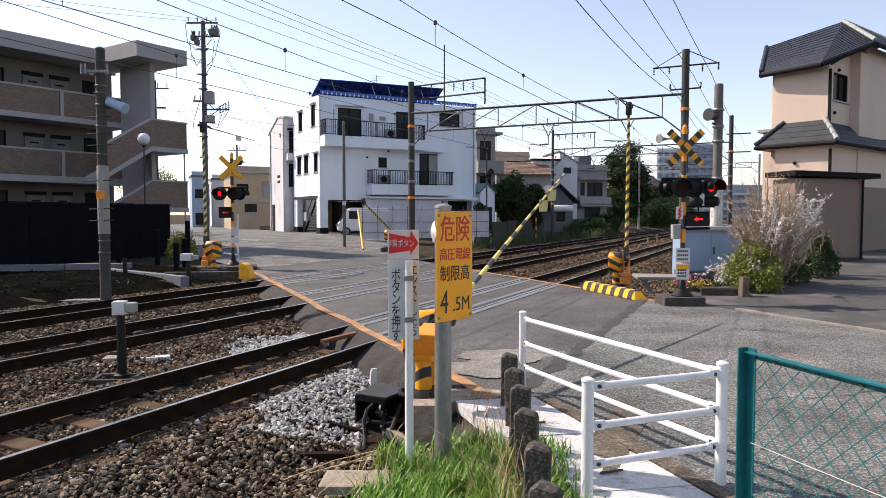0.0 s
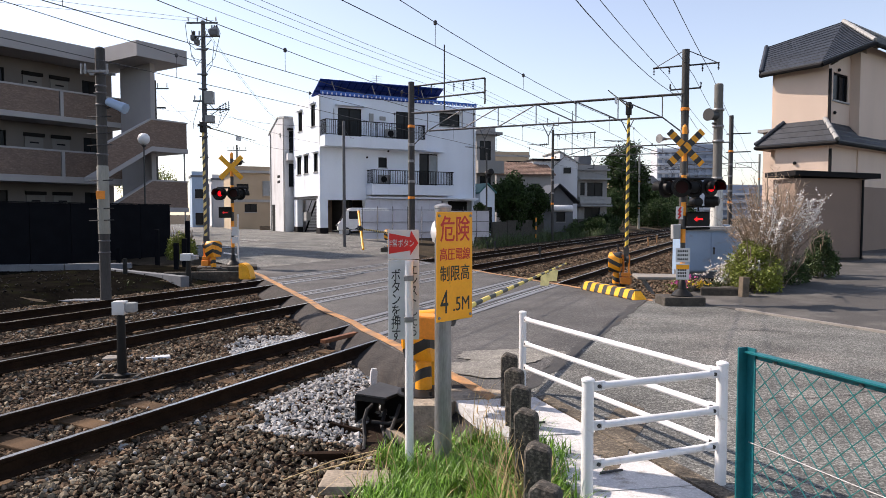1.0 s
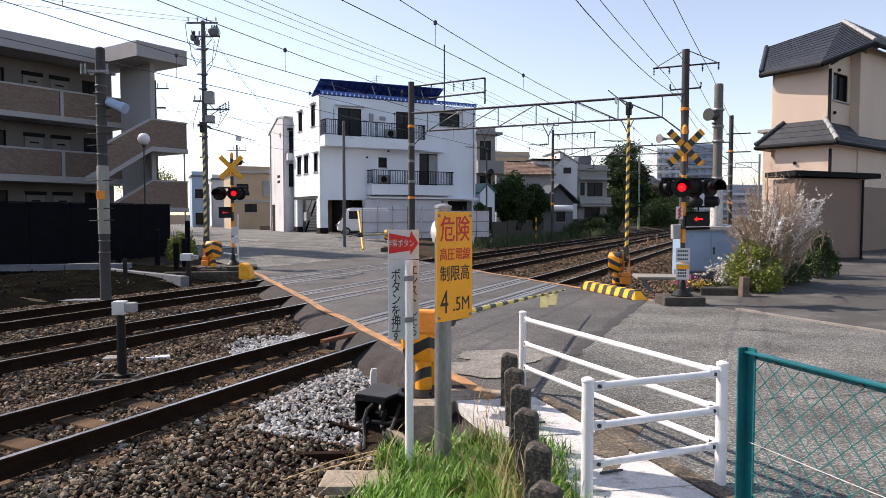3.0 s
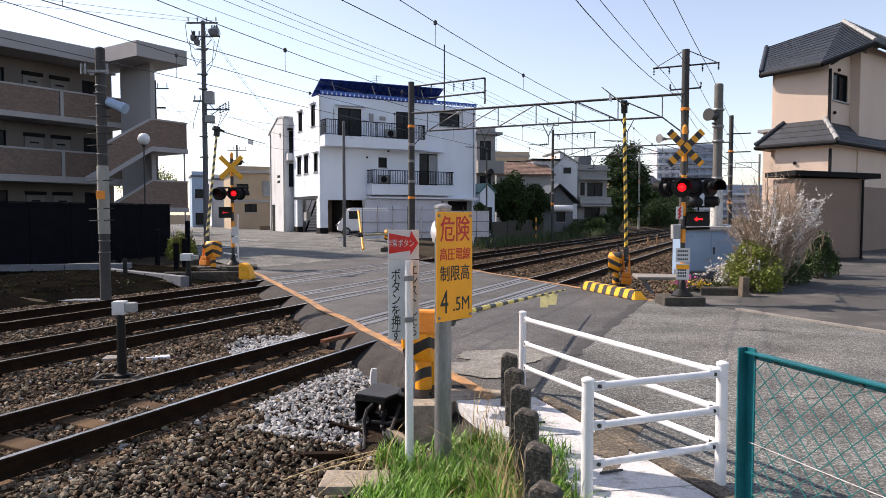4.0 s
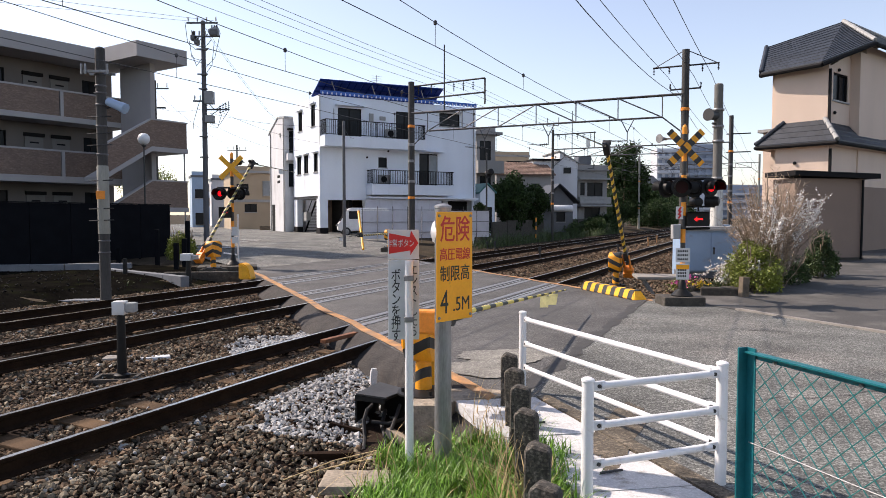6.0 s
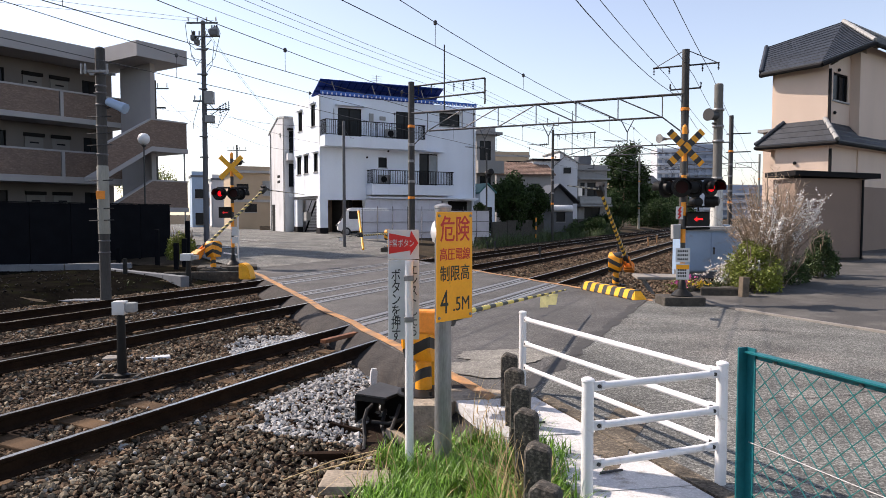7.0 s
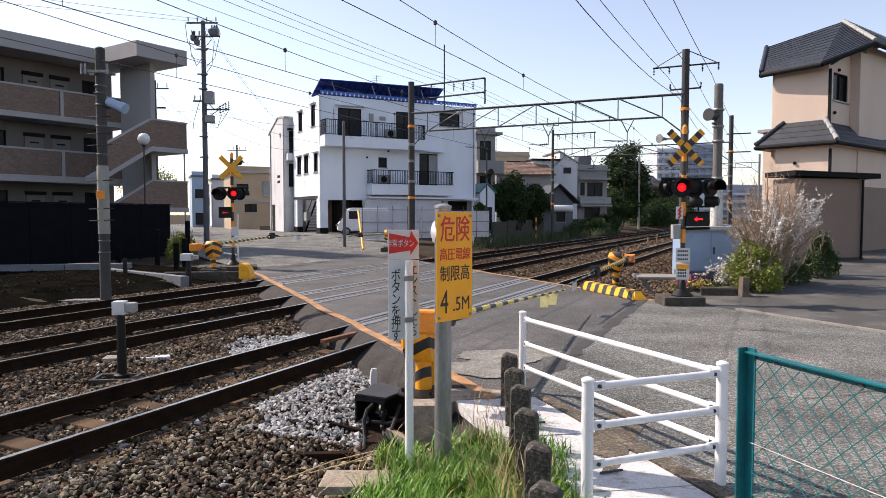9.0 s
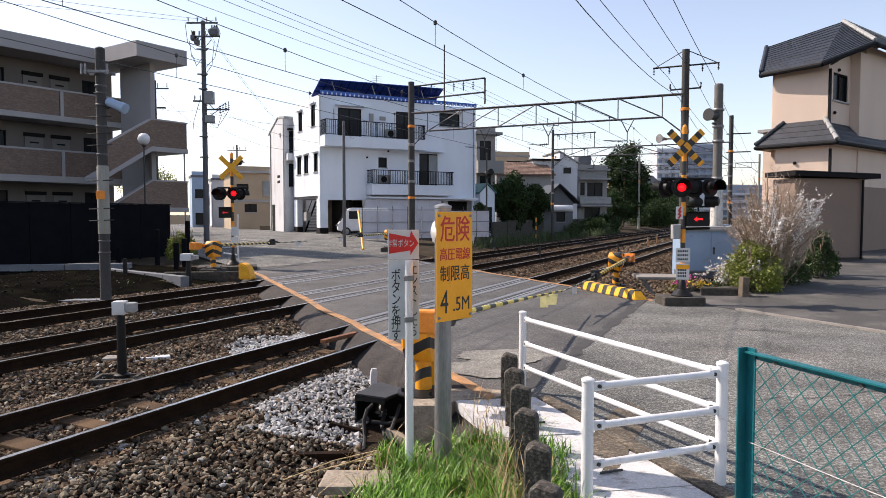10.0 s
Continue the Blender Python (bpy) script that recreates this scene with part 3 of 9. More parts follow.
def portal(s, na, nb, zb, tops, depth, ground, pale=False, r=0.17, r2=0.17):
    a, b = sn(s, na, 0, True), sn(s, nb, 0, True)
    d = (b - a).normalized()
    p = thing("catenary_portal", pose(0, 0, 0), "steel truss catenary portal on two weathered poles over the tracks", "catenary portal", "catenary portals")
    pm = M["pole_pale"] if pale else M["pole_concrete"]
    for q, top, r in ((a, tops[0], r), (b, tops[1], r2)):
        bm = bmesh.new()
        tube(bm, (q.x, q.y, ground), (q.x, q.y, top), r, r * 0.88, 14)
        part("pole", bm, pm, p, smooth=40)
        for z, mt in ((2.6, M["paint_orange"]), (4.4, M["galv"]), (6.1, M["paint_orange"]), (3.4, M["galv"]), (5.2, M["galv"])):
            bm = bmesh.new()
            lathe(bm, [(r * 0.97, z), (r * 1.06, z + 0.01), (r * 1.06, z + 0.12), (r * 0.97, z + 0.13)], Matrix.Translation((q.x, q.y, 0)), 14)
            part("band", bm, mt, p, smooth=40)
    L = (b - a).length
    for z, w in ((zb + depth, 0.034), (zb, 0.026)):
        bm = bmesh.new()
        e0, e1 = (0, L) if z > zb else (0.9, L - 0.9)
        for off in (-0.12, 0.12):
            o = Vector((d.y, -d.x, 0)) * off
            tube(bm, a + d * e0 + UP * z + o, a + d * e1 + UP * z + o, w, w, 4)
        part("chord", bm, M["steel_grey"], p)
    bays = max(4, int(L / 1.9))
    step = (L - 1.8) / bays
    for k in range(bays + 1):
        x = 0.9 + k * step
        bm = bmesh.new()
        tube(bm, a + d * x + UP * zb, a + d * x + UP * (zb + depth), 0.024, 0.024, 4)
        part("upright", bm, M["steel_grey"], p)
        if k < bays:
            up = k < bays / 2
            x0, x1 = (x, x + step)
            bm = bmesh.new()
            tube(bm, a + d * x0 + UP * (zb + depth if not up else zb), a + d * x1 + UP * (zb if not up else zb + depth), 0.028, 0.028, 4)
            part("diagonal", bm, M["steel_grey"], p)
    for e, q, sg in ((0.9, a, 1), (L - 0.9, b, -1)):
        bm = bmesh.new()
        tube(bm, a + d * e + UP * zb, q + UP * (zb - 0.75), 0.03, 0.03, 4)
        part("knee_brace", bm, M["steel_grey"], p)
    for nm in TRACKS:
        q = sn(s, nm, 0, True)
        w = Vector((d.x, d.y, 0))
        bm = bmesh.new()
        tube(bm, q + UP * zb - w * 0.28, q + UP * (zb - 0.55), 0.022, 0.022, 4)
        tube(bm, q + UP * zb + w * 0.28, q + UP * (zb - 0.55), 0.022, 0.022, 4)
        tube(bm, q + UP * (zb - 0.55), q + UP * (zb - 0.95), 0.022, 0.022, 5)
        part("drop_bracket", bm, M["steel_grey"], p)
        bm = bmesh.new()
        insulator(bm, q + UP * (zb - 0.9), q + UP * (zb - 0.94) + w * 0.45, 0.06)
        part("insulator", bm, M["steel_dark"], p)
        bm = bmesh.new()
        tube(bm, q + UP * (zb - 0.94) + w * 0.45, q + UP * 5.05 + w * 1.0, 0.014, 0.014, 5)
        tube(bm, q + UP * 5.05 + w * 1.0, q + UP * 4.98, 0.012, 0.012, 5)
        part("steady_arm", bm, M["steel_grey"], p)
    return p, a, b, d


P1, pa, pb, pd = portal(30.2, 3.45, 16.25, 5.9, (8.6, 8.33), 0.9, -0.3)
# crossarms and insulators on the near pole
for z, e0, e1 in ((7.95, -1.3, 1.3), (7.0, -0.6, 0.6)):
    bm = bmesh.new()
    tube(bm, pa + pd * e0 + UP * z, pa + pd * e1 + UP * z, 0.035, 0.035, 4)
    if z > 7.5:
        tube(bm, pa + UP * 8.6, pa + pd * e0 * 0.95 + UP * z, 0.018, 0.018, 4)
        tube(bm, pa + UP * 8.6, pa + pd * e1 * 0.95 + UP * z, 0.018, 0.018, 4)
    part("crossarm", bm, M["steel_dark"], P1)
    for e in ((e0 * 0.97, e0 * 0.5, e1 * 0.5, e1 * 0.97) if z > 7.5 else (e0, e1)):
        bm = bmesh.new()
        dz = -0.3 if z > 7.5 else 0.25
        insulator(bm, pa + pd * e + UP * z, pa + pd * e + UP * (z + dz), 0.05)
        part("insulator", bm, M["steel_dark"], P1)
# feeder frame beside the far pole
bm = bmesh.new()
for z in (7.45, 8.1):
    tube(bm, pb + UP * z, pb - pd * 3.9 + UP * (z + 0.1), 0.04, 0.04, 4)
tube(bm, pb - pd * 3.9 + UP * 7.0, pb - pd * 3.9 + UP * 8.2, 0.04, 0.04, 4)
tube(bm, pb - pd * 1.8 + UP * 6.8, pb - pd * 1.8 + UP * 9.95, 0.035, 0.03, 6)
part("feeder_frame", bm, M["steel_dark"], P1)
for e in (0.4, 1.1, 2.3, 2.8, 3.3):
    bm = bmesh.new()
    insulator(bm, pb - pd * e + UP * 8.12, pb - pd * e + UP * 7.68, 0.06)
    part("insulator", bm, M["steel_dark"], P1)
P2, qa, qb, qd = portal(51.5, 2.9, 15.5, 6.2, (8.6, 8.3), 0.6, -0.3, r=0.16, r2=0.11)
bm = bmesh.new()
for z in (7.35, 6.1):
    tube(bm, qa + qd * 0.3 + UP * z, qa - qd * 1.25 + UP * z, 0.04, 0.04, 4)
part("crossarm", bm, M["steel_dark"], P2)
# feeder arm with hanging insulators and a small fork on its far pole
bm = bmesh.new()
tube(bm, qb + UP * 7.9, qb - qd * 3.3 + UP * 7.95, 0.045, 0.045, 4)
tube(bm, qb - qd * 1.5 + UP * 6.3, qb - qd * 1.5 + UP * 9.6, 0.03, 0.03, 5)
tube(bm, qb - qd * 3.2 + UP * 6.8, qb - qd * 3.2 + UP * 8.0, 0.03, 0.03, 5)
part("feeder_arm", bm, M["steel_dark"], P2)
bm = bmesh.new()
tube(bm, qb + UP * 8.3, qb + UP * 8.6, 0.03, 0.03, 5)
tube(bm, qb - qd * 0.45 + UP * 8.6, qb + qd * 0.45 + UP * 8.6, 0.03, 0.03, 5)
for e in (-0.45, 0.45):
    tube(bm, qb + qd * e + UP * 8.6, qb + qd * e + UP * 9.2, 0.03, 0.03, 5)
part("pole_fork", bm, M["steel_dark"], P2)
for e in (0.5, 1.0, 1.9, 2.4, 2.9):
    bm = bmesh.new()
    insulator(bm, qb - qd * e + UP * 7.9, qb - qd * e + UP * 7.5, 0.06)
    part("insulator", bm, M["steel_dark"], P2)
portal(93.0, 2.2, 16.5, 7.6, (9.2, 9.5), 0.6, -0.3, True, r=0.14, r2=0.14)


# ---- wires ----
def wire(pts, r, label, cat="wire", name="overhead_wire", group="overhead wires", droppers=None):
    t = thing(name, pose(*pts[0]), label, cat, group)
    o = Vector(pts[0])
    bm = bmesh.new()
    path_tube(bm, [Vector(p) - o for p in pts], r, 5)
    part("conductor", bm, M["wire"], t)
    for a, b in droppers or ():
        bm = bmesh.new()
        tube(bm, Vector(a) - o, Vector(b) - o, 0.005, 0.005, 4)
        lathe(bm, [(0.01, -0.05), (0.035, -0.03), (0.035, 0.03), (0.01, 0.05)], Matrix.Translation(Vector(a) - o), 6)
        part("dropper", bm, M["wire"], t)


def along(n, z, s0=-30, s1=100, step=5.0, sag=0.0, mid=4.0, span=26.5):
    out = []
    s = s0
    while s <= s1:
        k = ((s - mid) / span) % 1.0
        out.append(sn(s, n, z - sag * (1 - (2 * k - 1) ** 2), True))
        s += step
    return out


for nm, za, zm in zip(TRACKS, (4.97, 4.82, 4.95), (5.75, 5.6, 5.8)):
    wire(along(nm, za, step=6), 0.0078, "dark copper contact wire over the track", "contact wire", "contact_wire", "contact wires")
    sg = 0.42
    drops = []
    for s in [x * 5.0 - 18.3 for x in range(22)]:
        k = ((s - 4.0) / 26.5) % 1.0
        drops.append((sn(s, nm, zm - sg * (1 - (2 * k - 1) ** 2), True), sn(s, nm, za, True)))
    wire(along(nm, zm, sag=sg, step=2.65), 0.0078, "dark messenger wire with droppers over the track", "messenger wire", "messenger_wire", "messenger wires", drops)
for n, z, sg in ((3.78, 6.8, 0.6), (4.22, 7.65, 0.25), (3.2, 7.65, 0.25), (2.5, 7.65, 0.25)):
    wire(along(n, z, sag=sg, step=2.65), 0.011, "dark feeder wire along the railway", group="feeder wires")
for n, z in ((13.3, 7.7), (12.9, 7.75), (12.5, 7.75), (14.9, 8.0)):
    wire(along(n, z, sag=0.2, step=5), 0.007, "thin grey feeder wire along the railway", group="feeder wires")


# ---- level crossing gates ----
def gate(x, y, ang, material, inner, outer, base_z=0.0, pivot=0.68, side=-1):
    g = thing("crossing_gate", pose(x, y, base_z, 0, 0, ang), "yellow and black hazard-striped crossing gate machine with a long boom", "crossing gate", "crossing gates")
    bm = bmesh.new()
    lathe(bm, [(0.2, 0.0), (0.2, 0.03), (0.088, 0.05), (0.08, 0.38)], seg=18)
    part("pedestal", bm, M["hazard"], g, smooth=40)
    bm = bmesh.new()
    lathe(bm, [(0.27, 0.0), (0.27, 0.02), (0.14, 0.05)], seg=18)
    for k in range(4):
        a = k * math.pi / 2 + 0.7
        tube(bm, (0.22 * math.cos(a), 0.22 * math.sin(a), 0.02), (0.22 * math.cos(a), 0.22 * math.sin(a), 0.07), 0.018, 0.018, 6)
    part("base_plate", bm, M["black_paint"], g, smooth=40)
    bm = bmesh.new()
    vs = prism(bm, [(-0.17, -0.16, 0.36), (0.17, -0.16, 0.36), (0.24, -0.16, 0.5), (0.24, -0.16, 0.78), (0.12, -0.16, 0.86), (-0.16, -0.16, 0.86), (-0.24, -0.16, 0.76), (-0.24, -0.16, 0.48)], (0, 0.3, 0))
    bmesh.ops.bevel(bm, geom=bm.edges[:], offset=0.018, segments=1, affect="EDGES")
    part("housing", bm, M["hazard"], g, smooth=35)
    bm = bmesh.new()
    box(bm, -0.19, 0.19, 0.145, 0.17, 0.5, 0.76, bev=0.008)
    box(bm, -0.1, 0.08, -0.178, -0.162, 0.52, 0.74, bev=0.006)
    part("cover", bm, M["hazard"], g)
    bm = bmesh.new()
    tube(bm, (0, side * 0.13, pivot), (0, side * 0.34, pivot), 0.05, 0.05, 12)
    lathe(bm, [(0.1, -0.03), (0.1, 0.03)], pose(0, side * 0.3, pivot, 90, 0, 0), 14)
    part("shaft", bm, M["steel_dark"], g, smooth=40)
    if base_z:
        bm = bmesh.new()
        box(bm, -0.32, 0.32, -0.3, 0.3, -base_z - 0.12, -0.002, bev=0.02)
        part("footing", bm, M["concrete_dark"], g, "dark concrete footing")
    # boom, counterweights and tip: the boom turns about the shaft
    bm = bmesh.new()
    tube(bm, (0.05, 0, 0), (inner, 0, 0), 0.05 if outer else 0.032, 0.036 if outer else 0.012, 12)
    boom = part("boom", bm, material, g, smooth=40)
    bm = bmesh.new()
    for yy in (-0.09, 0.05):
        box(bm, -0.62, 0.12, yy, yy + 0.04, -0.05, 0.05, bev=0.008)
    part("weight_arm", bm, M["paint_orange" if outer else "black_paint"], boom)
    bm = bmesh.new()
    box(bm, -0.64, -0.46, -0.13, 0.13, -0.12, 0.1, bev=0.02)
    box(bm, -0.44, -0.34, -0.11, 0.11, -0.1, 0.08, bev=0.015)
    part("counterweight", bm, M["paint_orange"], boom, "scuffed orange counterweight")
    bm = bmesh.new()
    box(bm, 0.06, 0.3, -0.06, 0.06, -0.06, 0.06, bev=0.01)
    part("boom_clamp", bm, M["steel_dark"], boom)
    tip = None
    if outer:
        bm = bmesh.new()
        box(bm, inner - 0.2, inner + 0.12, -0.07, 0.07, -0.075, 0.075, bev=0.02)
        box(bm, inner - 0.02, inner + 0.06, -0.09, 0.09, 0.06, 0.14, bev=0.01)
        part("knuckle", bm, M["rubber"], boom, smooth=40)
        bm = bmesh.new()
        tube(bm, (0, 0, 0), (outer, 0, -0.03), 0.02, 0.01, 8)
        tip = part("tip_rod", bm, M["boom_thin"], g, smooth=40)
        bm = bmesh.new()
        tube(bm, (-0.16, 0, 0.1), (0.35, 0, 0.02), 0.022, 0.03, 8)
        part("spring_cover", bm, M["rubber"], tip, smooth=40)
        bm = bmesh.new()
        box(bm, outer * 0.6, outer * 0.6 + 0.3, -0.004, 0.004, -0.18, -0.03)
        part("flag", bm, M["sign_white"], tip, "small pale hanging flag")
    else:
        for x0 in (4.5, 5.15):
            bm = bmesh.new()
            prism(bm, [(x0, -0.08, -0.02), (x0 + 0.03, 0.08, -0.02), (x0 + 0.04, 0.09, -0.22), (x0 + 0.01, -0.05, -0.21)], (0.006, 0, 0))
            part("flag", bm, M["flag"], boom, "pale yellow hanging flag")
    return g, boom, tip, inner, pivot


M["boom_thin"] = banded("boom_thin", (0.35, 0.32, 0.22), (0.03, 0.03, 0.03), 0.5, axis=0)
M["flag"] = mat("flag", (0.62, 0.56, 0.26), 0.7, var=0.15, scale=6, fine=30, bump=0.1)
G1 = gate(-0.2, 7.03, 69, M["boom_near"], 6.25, 0, pivot=0.81)
G2 = gate(4.49, 17.86, 246, M["boom"], 3.9, 2.8, side=1)
G3 = gate(-7.17, 21.5, 71, M["boom_pale"], 3.7, 2.8, base_z=0.15, pivot=0.72, side=1)
G4 = gate(-2.6, 33.2, 250, M["boom_pale"], 3.6, 2.6, base_z=0.25, side=1)


# ---- alarms with crossbucks ----
def crossing_alarm(m, heads=(), board="hazard_plate", label=""):
    t = thing("crossing_alarm", m, label, "crossing alarm", "crossing alarms")
    bm = bmesh.new()
    tube(bm, (0, 0, 0.15), (0, 0, 3.75), 0.055, 0.055, 14)
    lathe(bm, [(0.055, 3.75), (0.03, 3.8), (0.01, 3.81)], seg=14)
    part("post", bm, M["hazard_pole"], t, smooth=40)
    bm = bmesh.new()
    lathe(bm, [(0.24, 0.0), (0.24, 0.03), (0.1, 0.16), (0.07, 0.34), (0.056, 0.36)], seg=12)
    part("foot", bm, M["black_paint"], t, "black cast foot", smooth=30)
    for k, a in enumerate((45, -45)):
        bm = bmesh.new()
        box(bm, -0.52, 0.52, -0.006, 0.006, -0.08, 0.08, bev=0.003)
        ob = part("crossbuck_board", bm, M[board], t, "yellow crossbuck board")
        ob.matrix_basis = pose(0, -0.075 - 0.014 * k, 3.29, 0, a, 0)
    bm = bmesh.new()
    tube(bm, (-0.5, 0.02, 2.62), (0.55, 0.02, 2.62), 0.03, 0.03, 8)
    for x in (-0.45, -0.12, 0.18, 0.5):
        tube(bm, (x, 0.02, 2.62), (x, 0.02, 2.46), 0.022, 0.022, 8)
    part("lamp_bracket", bm, M["black_paint"], t, smooth=40)
    lamps = []
    for x, y, turn, lit in heads:
        bm = bmesh.new()
        lathe(bm, [(0.05, 0.16), (0.12, 0.14), (0.15, 0.05), (0.15, -0.02)][::-1], pose(0, 0, 0, -90, 0, 0), 20)
        hd = part("lamp_head", bm, M["black_paint"], t, smooth=40)
        hd.matrix_basis = pose(x, y, 2.42, 0, 0, turn)
        bm = bmesh.new()
        lathe(bm, [(0.215, -0.03), (0.22, -0.025), (0.22, -0.018), (0.21, -0.014)], pose(0, 0, 0, 90, 0, 0), 24)
        part("back_board", bm, M["black_paint"], hd, smooth=40)
        bm = bmesh.new()
        # hood: an open half pipe
        rings = []
        for d0, rr in ((0.0, 0.16), (-0.3, 0.17)):
            rings.append([bm.verts.new((rr * math.cos(a), d0, rr * math.sin(a))) for a in [math.radians(-20 + 220 * i / 18) for i in range(19)]])
        for i in range(18):
            bm.faces.new((rings[0][i], rings[0][i + 1], rings[1][i + 1], rings[1][i]))
        bmesh.ops.solidify(bm, geom=bm.faces[:], thickness=0.006)
        part("hood", bm, M["black_paint"], hd, smooth=40)
        bm = bmesh.new()
        lathe(bm, [(0.105, 0.0), (0.09, 0.012), (0.05, 0.02), (0.01, 0.022)], pose(0, -0.01, 0, 90, 0, 0), 24)
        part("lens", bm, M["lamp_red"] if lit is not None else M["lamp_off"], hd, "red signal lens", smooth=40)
        # added flap, not a lamp part: hides the glowing lens to imitate flashing
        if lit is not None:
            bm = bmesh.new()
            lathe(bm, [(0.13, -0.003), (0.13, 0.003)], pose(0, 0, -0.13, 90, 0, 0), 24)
            sh = part("shutter", bm, M["lamp_off"], hd, "added dark red flap that covers the glowing lens")
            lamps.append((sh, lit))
    return t, lamps


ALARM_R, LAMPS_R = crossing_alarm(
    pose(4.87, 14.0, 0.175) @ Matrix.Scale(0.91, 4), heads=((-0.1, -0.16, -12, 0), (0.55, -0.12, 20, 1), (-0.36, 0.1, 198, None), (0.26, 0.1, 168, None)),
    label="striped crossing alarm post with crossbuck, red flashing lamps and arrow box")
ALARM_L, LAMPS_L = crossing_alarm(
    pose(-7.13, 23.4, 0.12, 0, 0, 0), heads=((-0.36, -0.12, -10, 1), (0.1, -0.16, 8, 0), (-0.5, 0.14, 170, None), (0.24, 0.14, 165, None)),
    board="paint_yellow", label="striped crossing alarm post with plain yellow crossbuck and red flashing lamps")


def arrow_box(t, x, z, w, hgt, lit=True):
    bm = bmesh.new()
    box(bm, x - w / 2, x + w / 2, -0.1, 0.08, z - hgt / 2, z + hgt / 2, bev=0.012)
    b = part("direction_box", bm, M["black_paint"], t)
    bm = bmesh.new()
    a = 0.095
    y = -0.108
    prism(bm, [(x - a, y, z), (x - a * 0.3, y, z + a * 0.6), (x - a * 0.3, y, z + 0.02), (x + a, y, z + 0.02), (x + a, y, z - 0.02), (x - a * 0.3, y, z - 0.02), (x - a * 0.3, y, z - a * 0.6)], (0, 0.006, 0))
    part("arrow", bm, M["lamp_red" if lit else "lamp_dim"], b, "glowing red arrow" if lit else "faint red arrow")
    bm = bmesh.new()
    prism(bm, [(x - w / 2, -0.1, z + hgt / 2), (x + w / 2, -0.1, z + hgt / 2), (x + w / 2, -0.28, z + hgt / 2 + 0.0), (x - w / 2, -0.28, z + hgt / 2 + 0.0)], (0, 0, 0.008))
    part("visor", bm, M["black_paint"], b)


arrow_box(ALARM_R, 0.3, 1.72, 0.5, 0.32)
arrow_box(ALARM_L, -0.22, 1.78, 0.44, 0.36, False)


def alarm_extras():
    t = ALARM_R
    for z, w, hgt, mt, bars in ((0.92, 0.32, 0.32, M["sign_white"], 3), (0.555, 0.3, 0.36, M["sign_white"], 4)):
        bm = bmesh.new()
        box(bm, -w / 2 - 0.02, w / 2 - 0.02, -0.075, -0.066, z - hgt / 2, z + hgt / 2, bev=0.003)
        pl = part("notice_plate", bm, mt, t, "white notice plate with small print")
        for k in range(bars):
            zz = z + hgt * (0.28 - 0.56 * k / (bars - 1))
            bm = bmesh.new()
            if bars == 4 and k == 0:
                box(bm, -w / 2 - 0.01, w / 2 - 0.03, -0.078, -0.075, zz - 0.05, zz + 0.05)
                part("notice_band", bm, M["sign_yellow"], pl)
            else:
                x = -w / 2 + 0.02
                while x < w / 2 - 0.08:
                    box(bm, x, x + 0.028, -0.078, -0.075, zz - 0.022, zz + 0.022)
                    x += 0.04
                part("print_bar", bm, M["ink_black"], pl)
    bm = bmesh.new()
    box(bm, -0.25, -0.08, -0.09, 0.09, 1.28, 1.6, bev=0.02)
    part("bell_box", bm, M["trim_pale"], t, "small grey bell box")
    bm = bmesh.new()
    box(bm, -0.19, -0.03, -0.08, -0.07, 1.72, 2.0, bev=0.003)
    pl = part("arrow_plate", bm, M["sign_white"], t, "white plate with red bars")
    for k in range(3):
        bm = bmesh.new()
        box(bm, -0.055, 0.055, -0.003, 0.003, -0.02, 0.02)
        ob = part("red_bar", bm, M["ink_red"], pl)
        ob.matrix_basis = pose(-0.11, -0.083, 1.78 + 0.08 * k, 0, -58, 0)
    for x, z, tn in ((0.3, 2.1, 165), (0.66, 2.12, 60)):
        bm = bmesh.new()
        lathe(bm, [(0.05, 0.14), (0.1, 0.12), (0.12, 0.0), (0.13, -0.16)], pose(x, 0.02, z, 90, 0, 0) if tn > 100 else pose(x, 0.02, z, 90, 0, 60), 16)
        part("signal_head", bm, M["black_paint"], t, smooth=40)
    bm = bmesh.new()
    tube(bm, (0.0, 0.05, 2.0), (0.72, 0.05, 2.0), 0.02, 0.02, 8)
    tube(bm, (0.35, 0.05, 1.9), (0.35, 0.05, 2.45), 0.02, 0.02, 8)
    part("bracket", bm, M["black_paint"], t, smooth=40)
    bm = bmesh.new()
    tube(bm, (0.0, 0.05, 1.5), (0.6, 0.03, 1.52), 0.03, 0.03, 8)
    part("bracket", bm, M["black_paint"], t, smooth=40)
    bm = bmesh.new()
    lathe(bm, [(0.03, 0.14), (0.035, 0.05), (0.09, -0.08), (0.1, -0.09)], pose(-0.5, 0.0, 3.5, -90, 0, -60), 16)
    tube(bm, (0, 0, 3.5), (-0.5, 0.03, 3.5), 0.018, 0.018, 6)
    part("horn", bm, M["galv"], t, "grey horn loudspeaker", smooth=40)
    # block under the foot
    bm = bmesh.new()
    box(bm, 4.42, 5.25, 13.7, 14.35, -0.1, 0.18, bev=0.03)
    solid("alarm_footing", bm, M["concrete_dark"], "rough dark concrete footing block under the alarm", "concrete block")
    bm = bmesh.new()
    box(bm, -1.0, 0.9, -0.6, 0.6, -0.3, 0.12, bev=0.03)
    solid("alarm_footing", bm, M["concrete_dark"], "rough dark concrete footing block under the alarm", "concrete block", pose(-7.2, 23.2, 0.0, 0, 0, 15))
    t = ALARM_L
